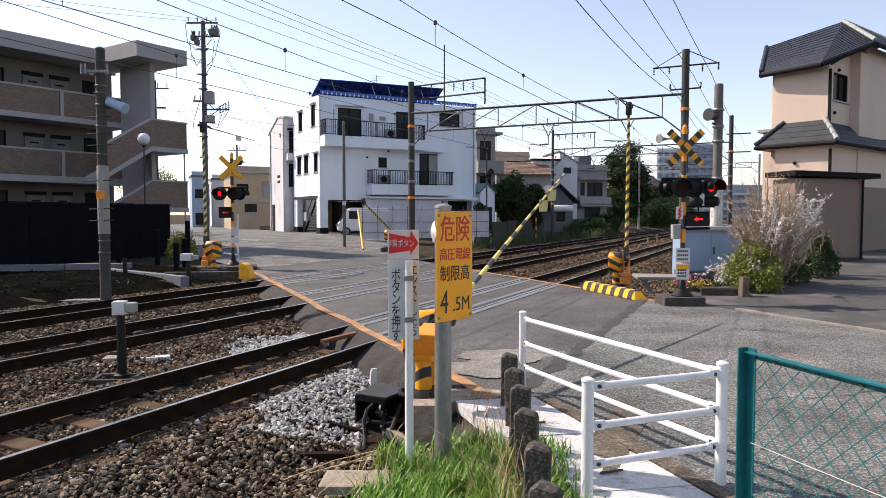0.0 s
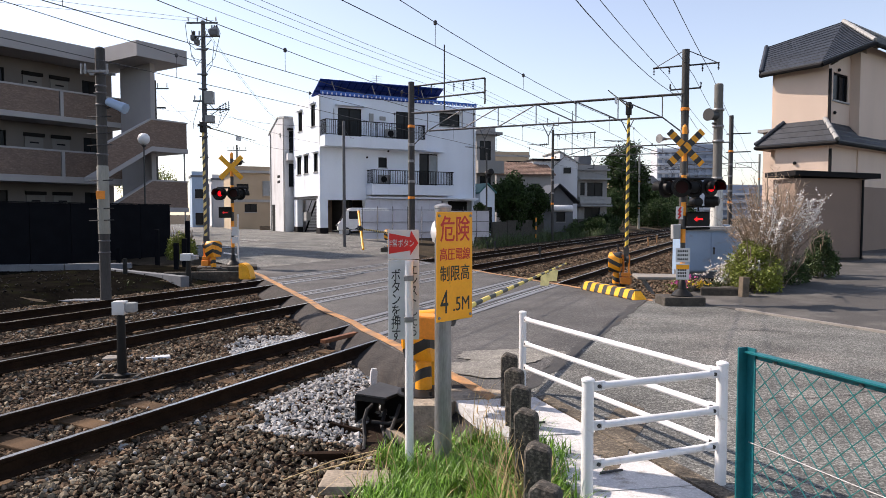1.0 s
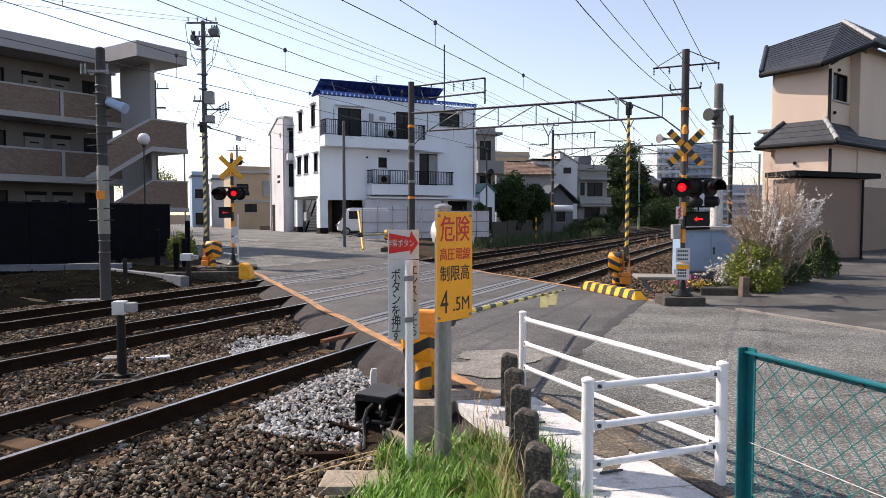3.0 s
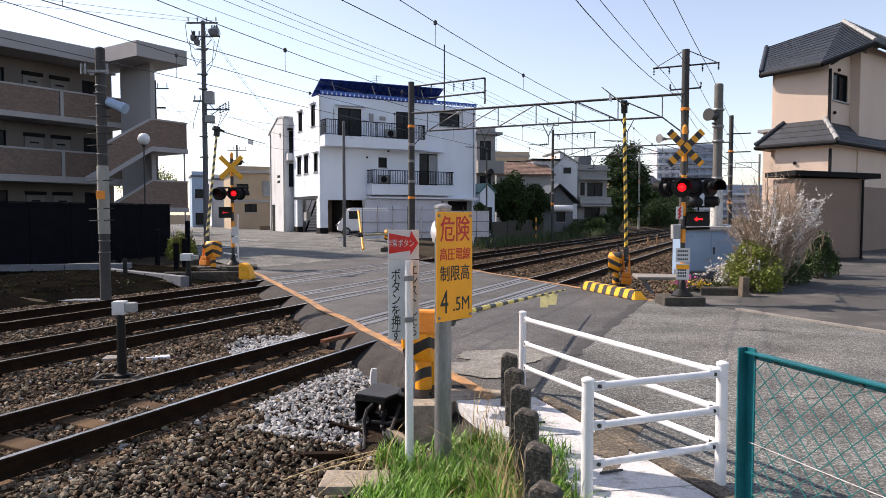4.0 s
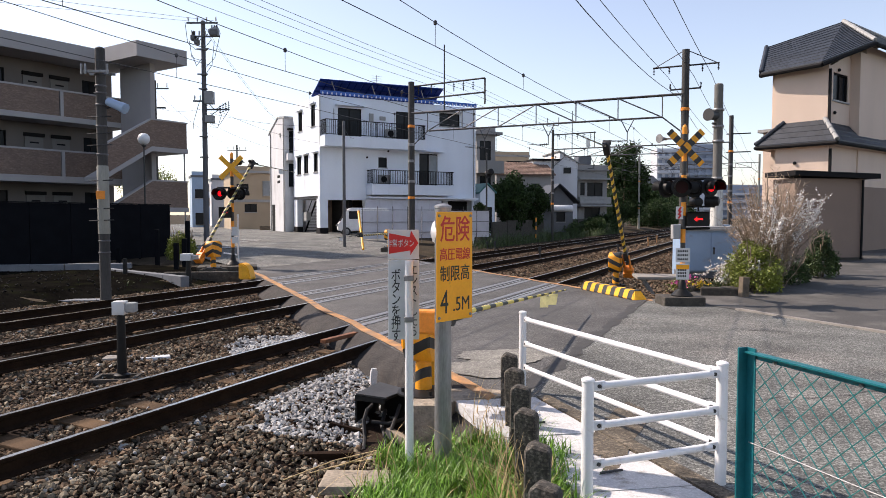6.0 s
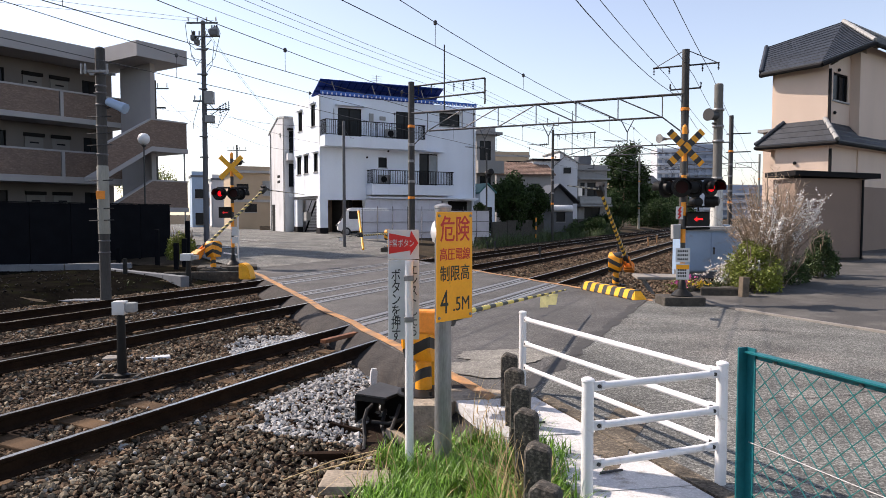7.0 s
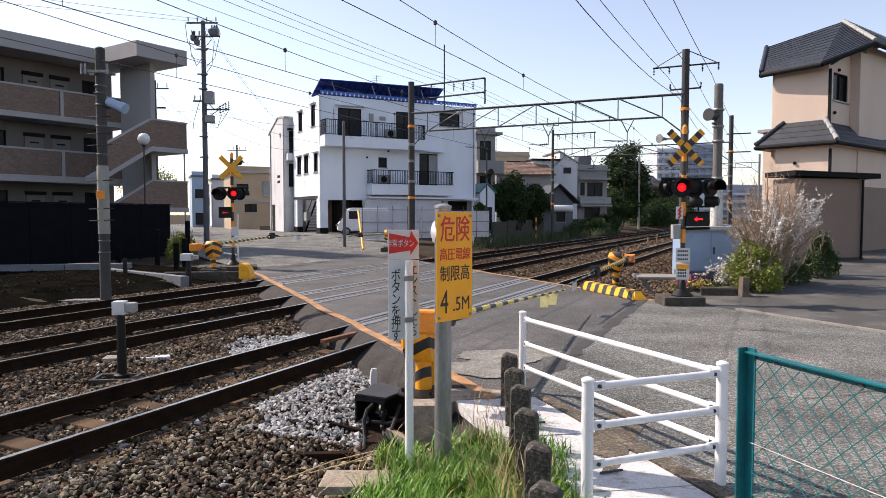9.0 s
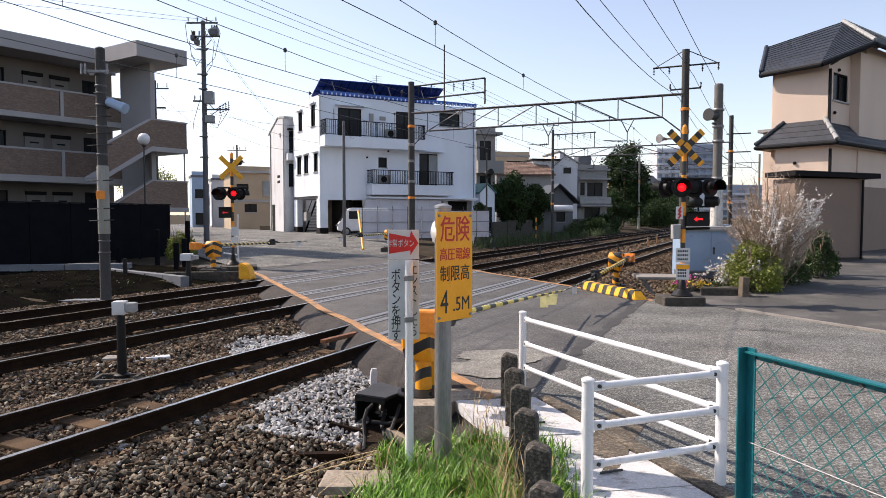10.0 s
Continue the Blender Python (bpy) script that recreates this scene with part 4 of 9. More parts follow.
    for z, w, hgt in ((1.15, 0.2, 0.3), (0.85, 0.2, 0.22)):
        bm = bmesh.new()
        box(bm, -0.02, w, -0.075, -0.066, z - hgt / 2, z + hgt / 2, bev=0.003)
        part("notice_plate", bm, M["sign_white"], t, "small white notice plate")
    bm = bmesh.new()
    lathe(bm, [(0.03, 0.16), (0.04, 0.05), (0.12, -0.1), (0.13, -0.11)], pose(0.3, 0.0, 3.5, 90, 0, 40), 16)
    tube(bm, (0, 0, 3.55), (0.3, 0.03, 3.52), 0.018, 0.018, 6)
    part("horn", bm, M["steel_dark"], t, smooth=40)


alarm_extras()


# ---- equipment cabinet ----
def cabinet():
    c = thing("equipment_cabinet", pose(7.0, 18.3, 0.0, 0, 0, -6), "pale blue-grey two-door railway equipment cabinet", "equipment cabinet")
    bm = bmesh.new()
    box(bm, -0.75, 0.75, -0.4, 0.4, 0.35, 1.42, bev=0.015)
    part("body", bm, M["cabinet"], c)
    bm = bmesh.new()
    prism(bm, [(-0.82, -0.47, 1.42), (0.82, -0.47, 1.42), (0.82, 0.47, 1.42), (-0.82, 0.47, 1.42)], (0, 0, 0.05))
    prism(bm, [(-0.8, -0.3, 1.47), (0.8, -0.3, 1.47), (0.8, 0.3, 1.47), (-0.8, 0.3, 1.47)], (0, 0, 0.05))
    part("top", bm, M["trim_pale"], c)
    bm = bmesh.new()
    box(bm, -0.75, 0.75, -0.38, 0.38, 0.0, 0.35)
    part("plinth", bm, M["cabinet_dark"], c, "dark grey plinth")
    for x0, x1 in ((-0.72, -0.01), (0.01, 0.72)):
        bm = bmesh.new()
        box(bm, x0, x1, -0.418, -0.4, 0.38, 1.38, bev=0.005)
        d = part("door", bm, M["cabinet"], c)
        if x0 > 0:
            bm = bmesh.new()
            box(bm, 0.05, 0.09, -0.44, -0.418, 0.8, 0.93, bev=0.008)
            lathe(bm, [(0.03, 0), (0.03, 0.02)], pose(0.07, -0.42, 0.96, 90, 0, 0), 10)
            part("handle", bm, M["steel_dark"], d)
    bm = bmesh.new()
    box(bm, -0.75, 0.7, -0.3, 0.3, 0.0, 1.45, bev=0.015)
    ob = solid("equipment_cabinet", bm, M["cabinet"], "pale grey railway equipment cabinet behind another", "equipment cabinet", pose(7.3, 19.4, 0.1, 0, 0, -6))
    # sloped cable bench next to it
    t = thing("cable_bench", pose(5.3, 16.8, -0.08, 0, 0, -8), "worn concrete slab bench beside the equipment cabinet", "bench slab")
    bm = bmesh.new()
    box(bm, -0.6, 0.55, -0.45, 0.5, 0.36, 0.43, bev=0.02)
    part("slab", bm, M["concrete"], t)
    for x in (-0.45, 0.4):
        bm = bmesh.new()
        prism(bm, [(x, -0.3, 0.36), (x + 0.06, -0.3, 0.36), (x + 0.3, -0.3, 0.0), (x + 0.22, -0.3, 0.0)], (0, 0.06, 0))
        part("leg", bm, M["galv"], t)
        bm = bmesh.new()
        prism(bm, [(x, 0.3, 0.36), (x + 0.06, 0.3, 0.36), (x + 0.3, 0.3, 0.0), (x + 0.22, 0.3, 0.0)], (0, 0.06, 0))
        part("leg", bm, M["galv"], t)


cabinet()
CP = pole_thing("line_pole", 7.5, 18.95, -0.2, 5.35, 0.135, 0.115, M["pole_mid"], "concrete pole with a pale lower sleeve behind the cabinet", "pole")
bm = bmesh.new()
lathe(bm, [(0.15, 0.3), (0.165, 0.32), (0.155, 2.75), (0.14, 2.78)], seg=16)
part("sleeve", bm, M["pole_white"], CP, "pale sleeve", smooth=40)
bm = bmesh.new()
tube(bm, (0, 0, 4.75), (-0.25, -0.1, 4.75), 0.03, 0.03, 8)
tube(bm, (0, 0, 4.5), (-0.2, -0.1, 4.5), 0.03, 0.03, 8)
part("bracket", bm, M["steel_dark"], CP)
bm = bmesh.new()
lathe(bm, [(0.06, 0.25), (0.12, 0.22), (0.13, 0.0), (0.17, -0.14)], pose(-0.25, -0.15, 4.72, -90, 0, -55), 14)
part("loudspeaker", bm, M["steel_dark"], CP, smooth=40)
for z in (3.0, 4.0, 4.4, 4.85):
    collar(CP, z, 0.145, 0.06, M["galv"], "clamp")


# hazard-striped kerb blocks
def wedge_block(m, L, label):
    bm = bmesh.new()
    for x0, x1 in ((-L / 2, L / 2),):
        a = [(x0, -0.16, 0), (x1, -0.16, 0), (x1, 0.16, 0), (x0, 0.16, 0)]
        b = [(x0 + 0.1, -0.09, 0.2), (x1 - 0.16, -0.09, 0.2), (x1 - 0.16, 0.09, 0.2), (x0 + 0.1, 0.09, 0.2)]
        va, vb = [bm.verts.new(p) for p in a], [bm.verts.new(p) for p in b]
        bm.faces.new(va[::-1])
        bm.faces.new(vb)
        for i in range(4):
            bm.faces.new((va[i], va[(i + 1) % 4], vb[(i + 1) % 4], vb[i]))
    bmesh.ops.bevel(bm, geom=bm.edges[:], offset=0.02, segments=2, affect="EDGES")
    solid("barrier_block", bm, M["hazard_block"], label, "kerb block", m, smooth=40)


wedge_block(pose(3.88, 15.85, 0.0, 0, 0, -73), 2.45, "yellow and black striped kerb block at the road edge")
bm = bmesh.new()
prism(bm, [(-0.2, -0.16, -0.05), (0.2, -0.16, -0.05), (0.1, -0.16, 0.3), (-0.05, -0.16, 0.42), (-0.2, -0.16, 0.42)], (0, 0.34, 0))
bmesh.ops.bevel(bm, geom=bm.edges[:], offset=0.03, segments=2, affect="EDGES")
solid("barrier_block", bm, M["paint_yellow"], "scuffed yellow kerb block at the crossing corner", "kerb block", pose(-5.72, 20.1, 0.0, 0, 0, -15), smooth=40)
bm = bmesh.new()
box(bm, -0.12, 0.12, -0.06, 0.06, 0, 0.42, bev=0.03)
solid("barrier_block", bm, M["paint_yellow"], "scuffed yellow kerb block beside the gate", "kerb block", pose(-0.09, 7.36, 0.0, 0, 0, 60), smooth=40)


# ---- painted lines ----
def painted(n0, n1, fn, width, material, label, name="road_marking"):
    bm = bmesh.new()
    rows = []
    k = 24
    for i in range(k + 1):
        n = n0 + (n1 - n0) * i / k
        s = fn(n) + 0.14 * noise.noise((n * 0.7, 3, 0)) + 0.03 * noise.noise((n * 3, 8, 0))
        rows.append((bm.verts.new(sn(s, n, 0.011)), bm.verts.new(sn(s + width, n, 0.011))))
    for a, b in zip(rows, rows[1:]):
        bm.faces.new((a[0], a[1], b[1], b[0]))
    solid(name, bm, material, label, "road marking", kind="structure")


painted(2.5, 15.8, left_edge, 0.21, M["line_orange"], "worn orange edge line across the rails")
painted(2.3, 9.0, lambda n: right_edge(n) - 0.26, 0.22, M["line_orange"], "worn orange edge line across the rails")


# ---- fences ----
def rail_fence():
    f = thing("railing", pose(0, 0, 0), "white-painted three-rail steel pedestrian railing", "railing")
    A, B, C = Vector((0.82, 7.05, 0)), Vector((1.89, 4.62, 0)), Vector((0.9, 4.24, 0))
    for p in (A, B, C):
        bm = bmesh.new()
        top = 0.8 if p is C else 0.82
        tube(bm, p - UP * 0.1, p + UP * top, 0.038, 0.038, 18)
        lathe(bm, [(0.038, 0.0), (0.043, 0.003), (0.041, 0.015), (0.025, 0.025), (0.005, 0.028)], Matrix.Translation(p + UP * top), 18)
        part("post", bm, M["white_paint"], f, smooth=40)
    for a, b in ((A, B), (C, B)):
        d = (b - a).normalized()
        for z in (0.765, 0.515, 0.27):
            bm = bmesh.new()
            tube(bm, a + d * 0.09 + UP * z, b - d * 0.09 + UP * z, 0.024, 0.024, 14)
            for q, sg in ((a, 1), (b, -1)):
                mm = Matrix.Translation(q + d * sg * 0.075 + UP * z) @ Vector((d.x, d.y, 0)).to_track_quat("X", "Z").to_matrix().to_4x4()
                box(bm, -0.045, 0.05, -0.012, 0.012, -0.03, 0.03, mm, bev=0.005)
            r = part("rail", bm, M["white_paint"], f, smooth=40)
            nrm = Vector((-d.y, d.x, 0))
            if nrm.y > 0:
                nrm = -nrm
            for q, sg in ((a, 1), (b, -1)):
                c0 = q + d * sg * 0.075 + UP * z
                bm = bmesh.new()
                tube(bm, c0 + nrm * 0.01, c0 + nrm * 0.02, 0.013, 0.013, 10)
                part("bolt", bm, M["steel_dark"], r)


rail_fence()


def mesh_fence():
    f = thing("mesh_fence", pose(0, 0, 0), "teal-painted steel chain-link fence", "fence")
    a = Vector((1.505, 3.34, 0))
    d = Vector((0.33, -0.944, 0)).normalized()
    top = 1.16
    for k in range(3):
        p = a + d * (1.9 * k)
        mm = Matrix.Translation(p) @ d.to_track_quat("X", "Z").to_matrix().to_4x4()
        bm = bmesh.new()
        box(bm, -0.03, 0.03, -0.004, 0.004, -0.2, top + 0.025, mm)
        box(bm, -0.03, -0.022, -0.055, -0.004, -0.2, top + 0.025, mm)
        part("post", bm, M["teal"], f)
    mm = Matrix.Translation(a) @ d.to_track_quat("X", "Z").to_matrix().to_4x4()
    bm = bmesh.new()
    box(bm, -0.02, 3.9, 0.006, 0.014, top - 0.028, top, mm)
    box(bm, -0.02, 3.9, -0.03, 0.014, top, top + 0.008, mm)
    part("top_rail", bm, M["teal"], f)
    bm = bmesh.new()
    for k in range(8):
        tube(bm, mm @ Vector((0.15 + 0.45 * k, -0.01, top - 0.02)), mm @ Vector((0.15 + 0.45 * k, 0.006, top - 0.02)), 0.008, 0.008, 6)
    part("bolt", bm, M["galv"], f)
    # diamonds of wire
    pitch = 0.105
    bm = bmesh.new()
    hgt = top - 0.03
    for sg in (1, -1):
        k = -int(hgt / pitch) - 1
        while k * pitch < 3.9:
            x0 = k * pitch
            pts = []
            u0 = max(0.0, 0.02 - x0)
            u1 = min(hgt, 3.88 - x0)
            if u1 > u0 + 0.02:
                z0, z1 = (u0, u1) if sg > 0 else (hgt - u0, hgt - u1)
                off = 0.003 * sg
                tube(bm, mm @ Vector((x0 + u0, off, z0)), mm @ Vector((x0 + u1, off, z1)), 0.0026, 0.0026, 5, caps=False)
            k += 1
    ob = part("wire_mesh", bm, M["teal_wire"], f, "green plastic-coated diamond wire mesh")
    tagged(ob, kind="stuff")
    bm = bmesh.new()
    tube(bm, mm @ Vector((0, -0.006, 0.72)), mm @ Vector((3.9, -0.006, 0.74)), 0.003, 0.003, 6)
    part("tension_wire", bm, M["galv"], f)


mesh_fence()


# old concrete stakes
def stake():
    bm = bmesh.new()
    pr = [(-0.075, 0, -0.3), (0.075, 0, -0.3), (0.075, 0, 0.465), (0.06, 0, 0.495), (-0.035, 0, 0.51), (-0.075, 0, 0.48)]
    prism(bm, pr, (0, 0.11, 0))
    bmesh.ops.bevel(bm, geom=bm.edges[:], offset=0.012, segments=1, affect="EDGES")
    bmesh.ops.subdivide_edges(bm, edges=bm.edges[:], cuts=2, use_grid_fill=True)
    for v in bm.verts:
        v.co += Vector(noise.noise_vector(v.co * 14)) * 0.006
    return bm


first = None
for y, x, tw in ((6.5, 0.62, 8), (5.85, 0.60, -6), (5.25, 0.58, 4), (4.6, 0.56, -3), (3.9, 0.53, 6), (3.28, 0.49, -4)):
    m = pose(x, y, 0.0, 3 * math.sin(y * 7), 2 * math.cos(y * 5), -20 + tw)
    if first is None:
        first = solid("concrete_stake", stake(), M["stake"], "short blackened lichen-stained concrete fence stake", "fence post", m, "old concrete stakes", smooth=30)
    else:
        copy_thing(first, m)


# ---- near signs ----
def yellow_sign():
    s = thing("height_limit_sign", pose(0.0, 5.2, -0.1), "orange high-voltage height limit sign on a galvanised pole", "warning sign")
    bm = bmesh.new()
    tube(bm, (0, 0, -0.3), (0, 0, 1.98), 0.066, 0.062, 20)
    lathe(bm, [(0.062, 1.98), (0.066, 1.985), (0.064, 2.0), (0.03, 2.015), (0.004, 2.018)], seg=20)
    part("pole", bm, M["galv"], s, smooth=40)
    m = pose(0.03, -0.0, 1.55, 0, 0, 46)
    bm = bmesh.new()
    box(bm, -0.195, 0.195, -0.004, 0.004, -0.405, 0.405, bev=0.003)
    board = part("board", bm, M["sign_yellow"], s, "orange board with red and black lettering")
    board.matrix_basis = m @ pose(0, -0.08, 0)
    up = pose(0, -0.006, 0, 90, 0, 0)
    for body, z, size, ink, sq in (("危険", 0.265, 0.205, M["ink_red"], 0.8), ("高圧電線", 0.085, 0.098, M["ink_red"], 0.86), ("制限高", -0.06, 0.125, M["ink_black"], 0.88), ("4", -0.27, 0.25, M["ink_black"], 0.72), (".5M", -0.29, 0.15, M["ink_black"], 0.86)):
        x = {"4": -0.115, ".5M": 0.07}.get(body, 0.0)
        text_mesh("lettering", body, size, ink, board, pose(x, -0.0055, z, 90, 0, 0), squeeze=sq)
    bm = bmesh.new()
    for x in (-0.17, 0.17):
        for z in (-0.375, 0.375):
            tube(bm, (x, -0.004, z), (x, -0.012, z), 0.012, 0.009, 8)
    part("rivet", bm, M["galv"], board)
    bm = bmesh.new()
    lathe(bm, [(0.08, -0.01), (0.1, 0.0), (0.07, 0.03), (0.01, 0.045)], pose(-0.05, 0.06, 1.8, 0, -90, 0), 16)
    part("back_lamp", bm, M["white_paint"], s, "round white lamp cap", smooth=40)


def white_sign():
    s = thing("emergency_button_sign", pose(-0.255, 5.15, -0.2), "white emergency button sign with a red arrow on a white post", "sign")
    bm = bmesh.new()
    tube(bm, (0, 0, -0.2), (0, 0, 1.68), 0.032, 0.032, 16)
    lathe(bm, [(0.032, 1.68), (0.028, 1.69), (0.004, 1.695)], seg=16)
    part("post", bm, M["white_paint"], s, smooth=40)
    bm = bmesh.new()
    box(bm, -0.16, 0.075, 0.034, 0.04, 1.70, 1.92, bev=0.002)
    top = part("arrow_board", bm, M["sign_white"], s, "white board with a red arrow")
    bm = bmesh.new()
    prism(bm, [(-0.15, 0.03, 1.74), (0.01, 0.03, 1.765), (0.01, 0.03, 1.73), (0.07, 0.03, 1.82), (0.015, 0.03, 1.915), (0.005, 0.03, 1.865), (-0.15, 0.03, 1.895)], (0, 0.003, 0))
    part("red_arrow", bm, M["ink_red"], top)
    text_mesh("lettering", "非常ボタン", 0.062, M["sign_white"], top, pose(-0.065, 0.028, 1.815, 90, 0, 0), squeeze=0.68)
    bm = bmesh.new()
    box(bm, -0.16, 0.075, 0.034, 0.04, 1.09, 1.692, bev=0.002)
    low = part("text_board", bm, M["sign_white"], s, "white board with black upright lettering")
    text_mesh("lettering", "ボタンを押す", 0.105, M["ink_black"], low, pose(-0.1, 0.032, 1.345, 90, 0, 0), vertical=True, squeeze=0.72)
    text_mesh("lettering", "エンストしたら", 0.09, M["ink_black"], low, pose(0.032, 0.032, 1.38, 90, 0, 0), vertical=True, squeeze=0.72)
    bm = bmesh.new()
    for z in (1.56, 1.25):
        box(bm, -0.036, 0.036, -0.036, 0.034, z - 0.02, z + 0.02, bev=0.004)
        tube(bm, (0.012, -0.036, z), (0.012, -0.045, z), 0.008, 0.008, 6)
    part("clamp", bm, M["galv"], s)


yellow_sign()
white_sign()


# ---- buildings ----
def facade(bm, u0, u1, z0, z1, holes, m, thick=0.2):
    """A wall in the local xz plane, outer face at y = 0, with real openings: one closed skin."""
    us = sorted({u0, u1, *[h[0] for h in holes], *[h[1] for h in holes]})
    zs = sorted({z0, z1, *[h[2] for h in holes], *[h[3] for h in holes]})
    nu, nz = len(us) - 1, len(zs) - 1

    def full(i, k):
        if not (0 <= i < nu and 0 <= k < nz):
            return False
        cu, cz = (us[i] + us[i + 1]) / 2, (zs[k] + zs[k + 1]) / 2
        return not any(h[0] < cu < h[1] and h[2] < cz < h[3] for h in holes)

    seen = {}

    def v(i, y, k):
        if (i, y, k) not in seen:
            seen[i, y, k] = bm.verts.new(m @ Vector((us[i], y * thick, zs[k])))
        return seen[i, y, k]

    for i in range(nu):
        for k in range(nz):
            if not full(i, k):
                continue
            for y in (0, 1):
                bm.faces.new((v(i, y, k), v(i + 1, y, k), v(i + 1, y, k + 1), v(i, y, k + 1)))
            for (di, dk), (a, b) in {(-1, 0): ((0, 0), (0, 1)), (1, 0): ((1, 0), (1, 1)), (0, -1): ((0, 0), (1, 0)), (0, 1): ((0, 1), (1, 1))}.items():
                if not full(i + di, k + dk):
                    bm.faces.new((v(i + a[0], 0, k + a[1]), v(i + b[0], 0, k + b[1]), v(i + b[0], 1, k + b[1]), v(i + a[0], 1, k + a[1])))


def window(parent, m, u0, u1, z0, z1, panes=2, frame_mat="trim_dark", pane_mat="glass", sill=True, deep=0.1, name="window", label=""):
    bm = bmesh.new()
    w = 0.05
    for a, b, c, d in ((u0, u1, z0, z0 + w), (u0, u1, z1 - w, z1), (u0, u0 + w, z0 + w, z1 - w), (u1 - w, u1, z0 + w, z1 - w)):
        box(bm, a, b, deep - 0.06, deep + 0.02, c, d, m)
    for k in range(1, panes):
        x = u0 + (u1 - u0) * k / panes
        box(bm, x - w / 2, x + w / 2, deep - 0.05, deep + 0.01, z0 + w, z1 - w, m)
    win = part(name, bm, M[frame_mat], parent, label)
    for k in range(panes):
        bm = bmesh.new()
        a, b = u0 + (u1 - u0) * k / panes, u0 + (u1 - u0) * (k + 1) / panes
        box(bm, a + w / 2, b - w / 2, deep - 0.01 + 0.02 * (k % 2), deep + 0.002 + 0.02 * (k % 2), z0 + w, z1 - w, m)
        part("pane", bm, M[pane_mat], win)
    if sill:
        bm = bmesh.new()
        box(bm, u0 - 0.05, u1 + 0.05, -0.06, deep, z0 - 0.06, z0, m)
        part("sill", bm, M["trim_pale"], win)
    return win


def bar_rail(parent, m, u0, u1, y, z0, z1, material, step=0.13, returns=0.0):
    r = None
    bm = bmesh.new()
    box(bm, u0, u1, y - 0.03, y + 0.03, z1 - 0.05, z1, m)
    box(bm, u0, u1, y - 0.02, y + 0.02, z0 + 0.06, z0 + 0.1, m)
    k = 0
    while u0 + k * 1.2 < u1 + 0.01:
        box(bm, u0 + k * 1.2 - 0.02, u0 + k * 1.2 + 0.02, y - 0.02, y + 0.02, z0, z1, m)
        k += 1
    if returns:
        for u in (u0, u1):
            box(bm, u - 0.03, u + 0.03, y, y + returns, z1 - 0.05, z1, m)
    r = part("balcony_rail", bm, material, parent, "black bar balcony railing")
    bm = bmesh.new()
    x = u0 + step
    while x < u1:
        box(bm, x - 0.013, x + 0.013, y - 0.013, y + 0.013, z0 + 0.08, z1 - 0.04, m)
        x += step
    if returns:
        yy = y + step
        while yy < y + returns:
            for u in (u0, u1):
                box(bm, u - 0.013, u + 0.013, yy - 0.013, yy + 0.013, z0 + 0.08, z1 - 0.04, m)
            yy += step
    tagged(part("bar_infill", bm, material, r), kind="stuff")


def slab_box(parent, name, m, a, material, label="", bev=0.0):
    bm = bmesh.new()
    box(bm, *a, m, bev=bev)
    return part(name, bm, material, parent, label)


I = Matrix.Identity(4)


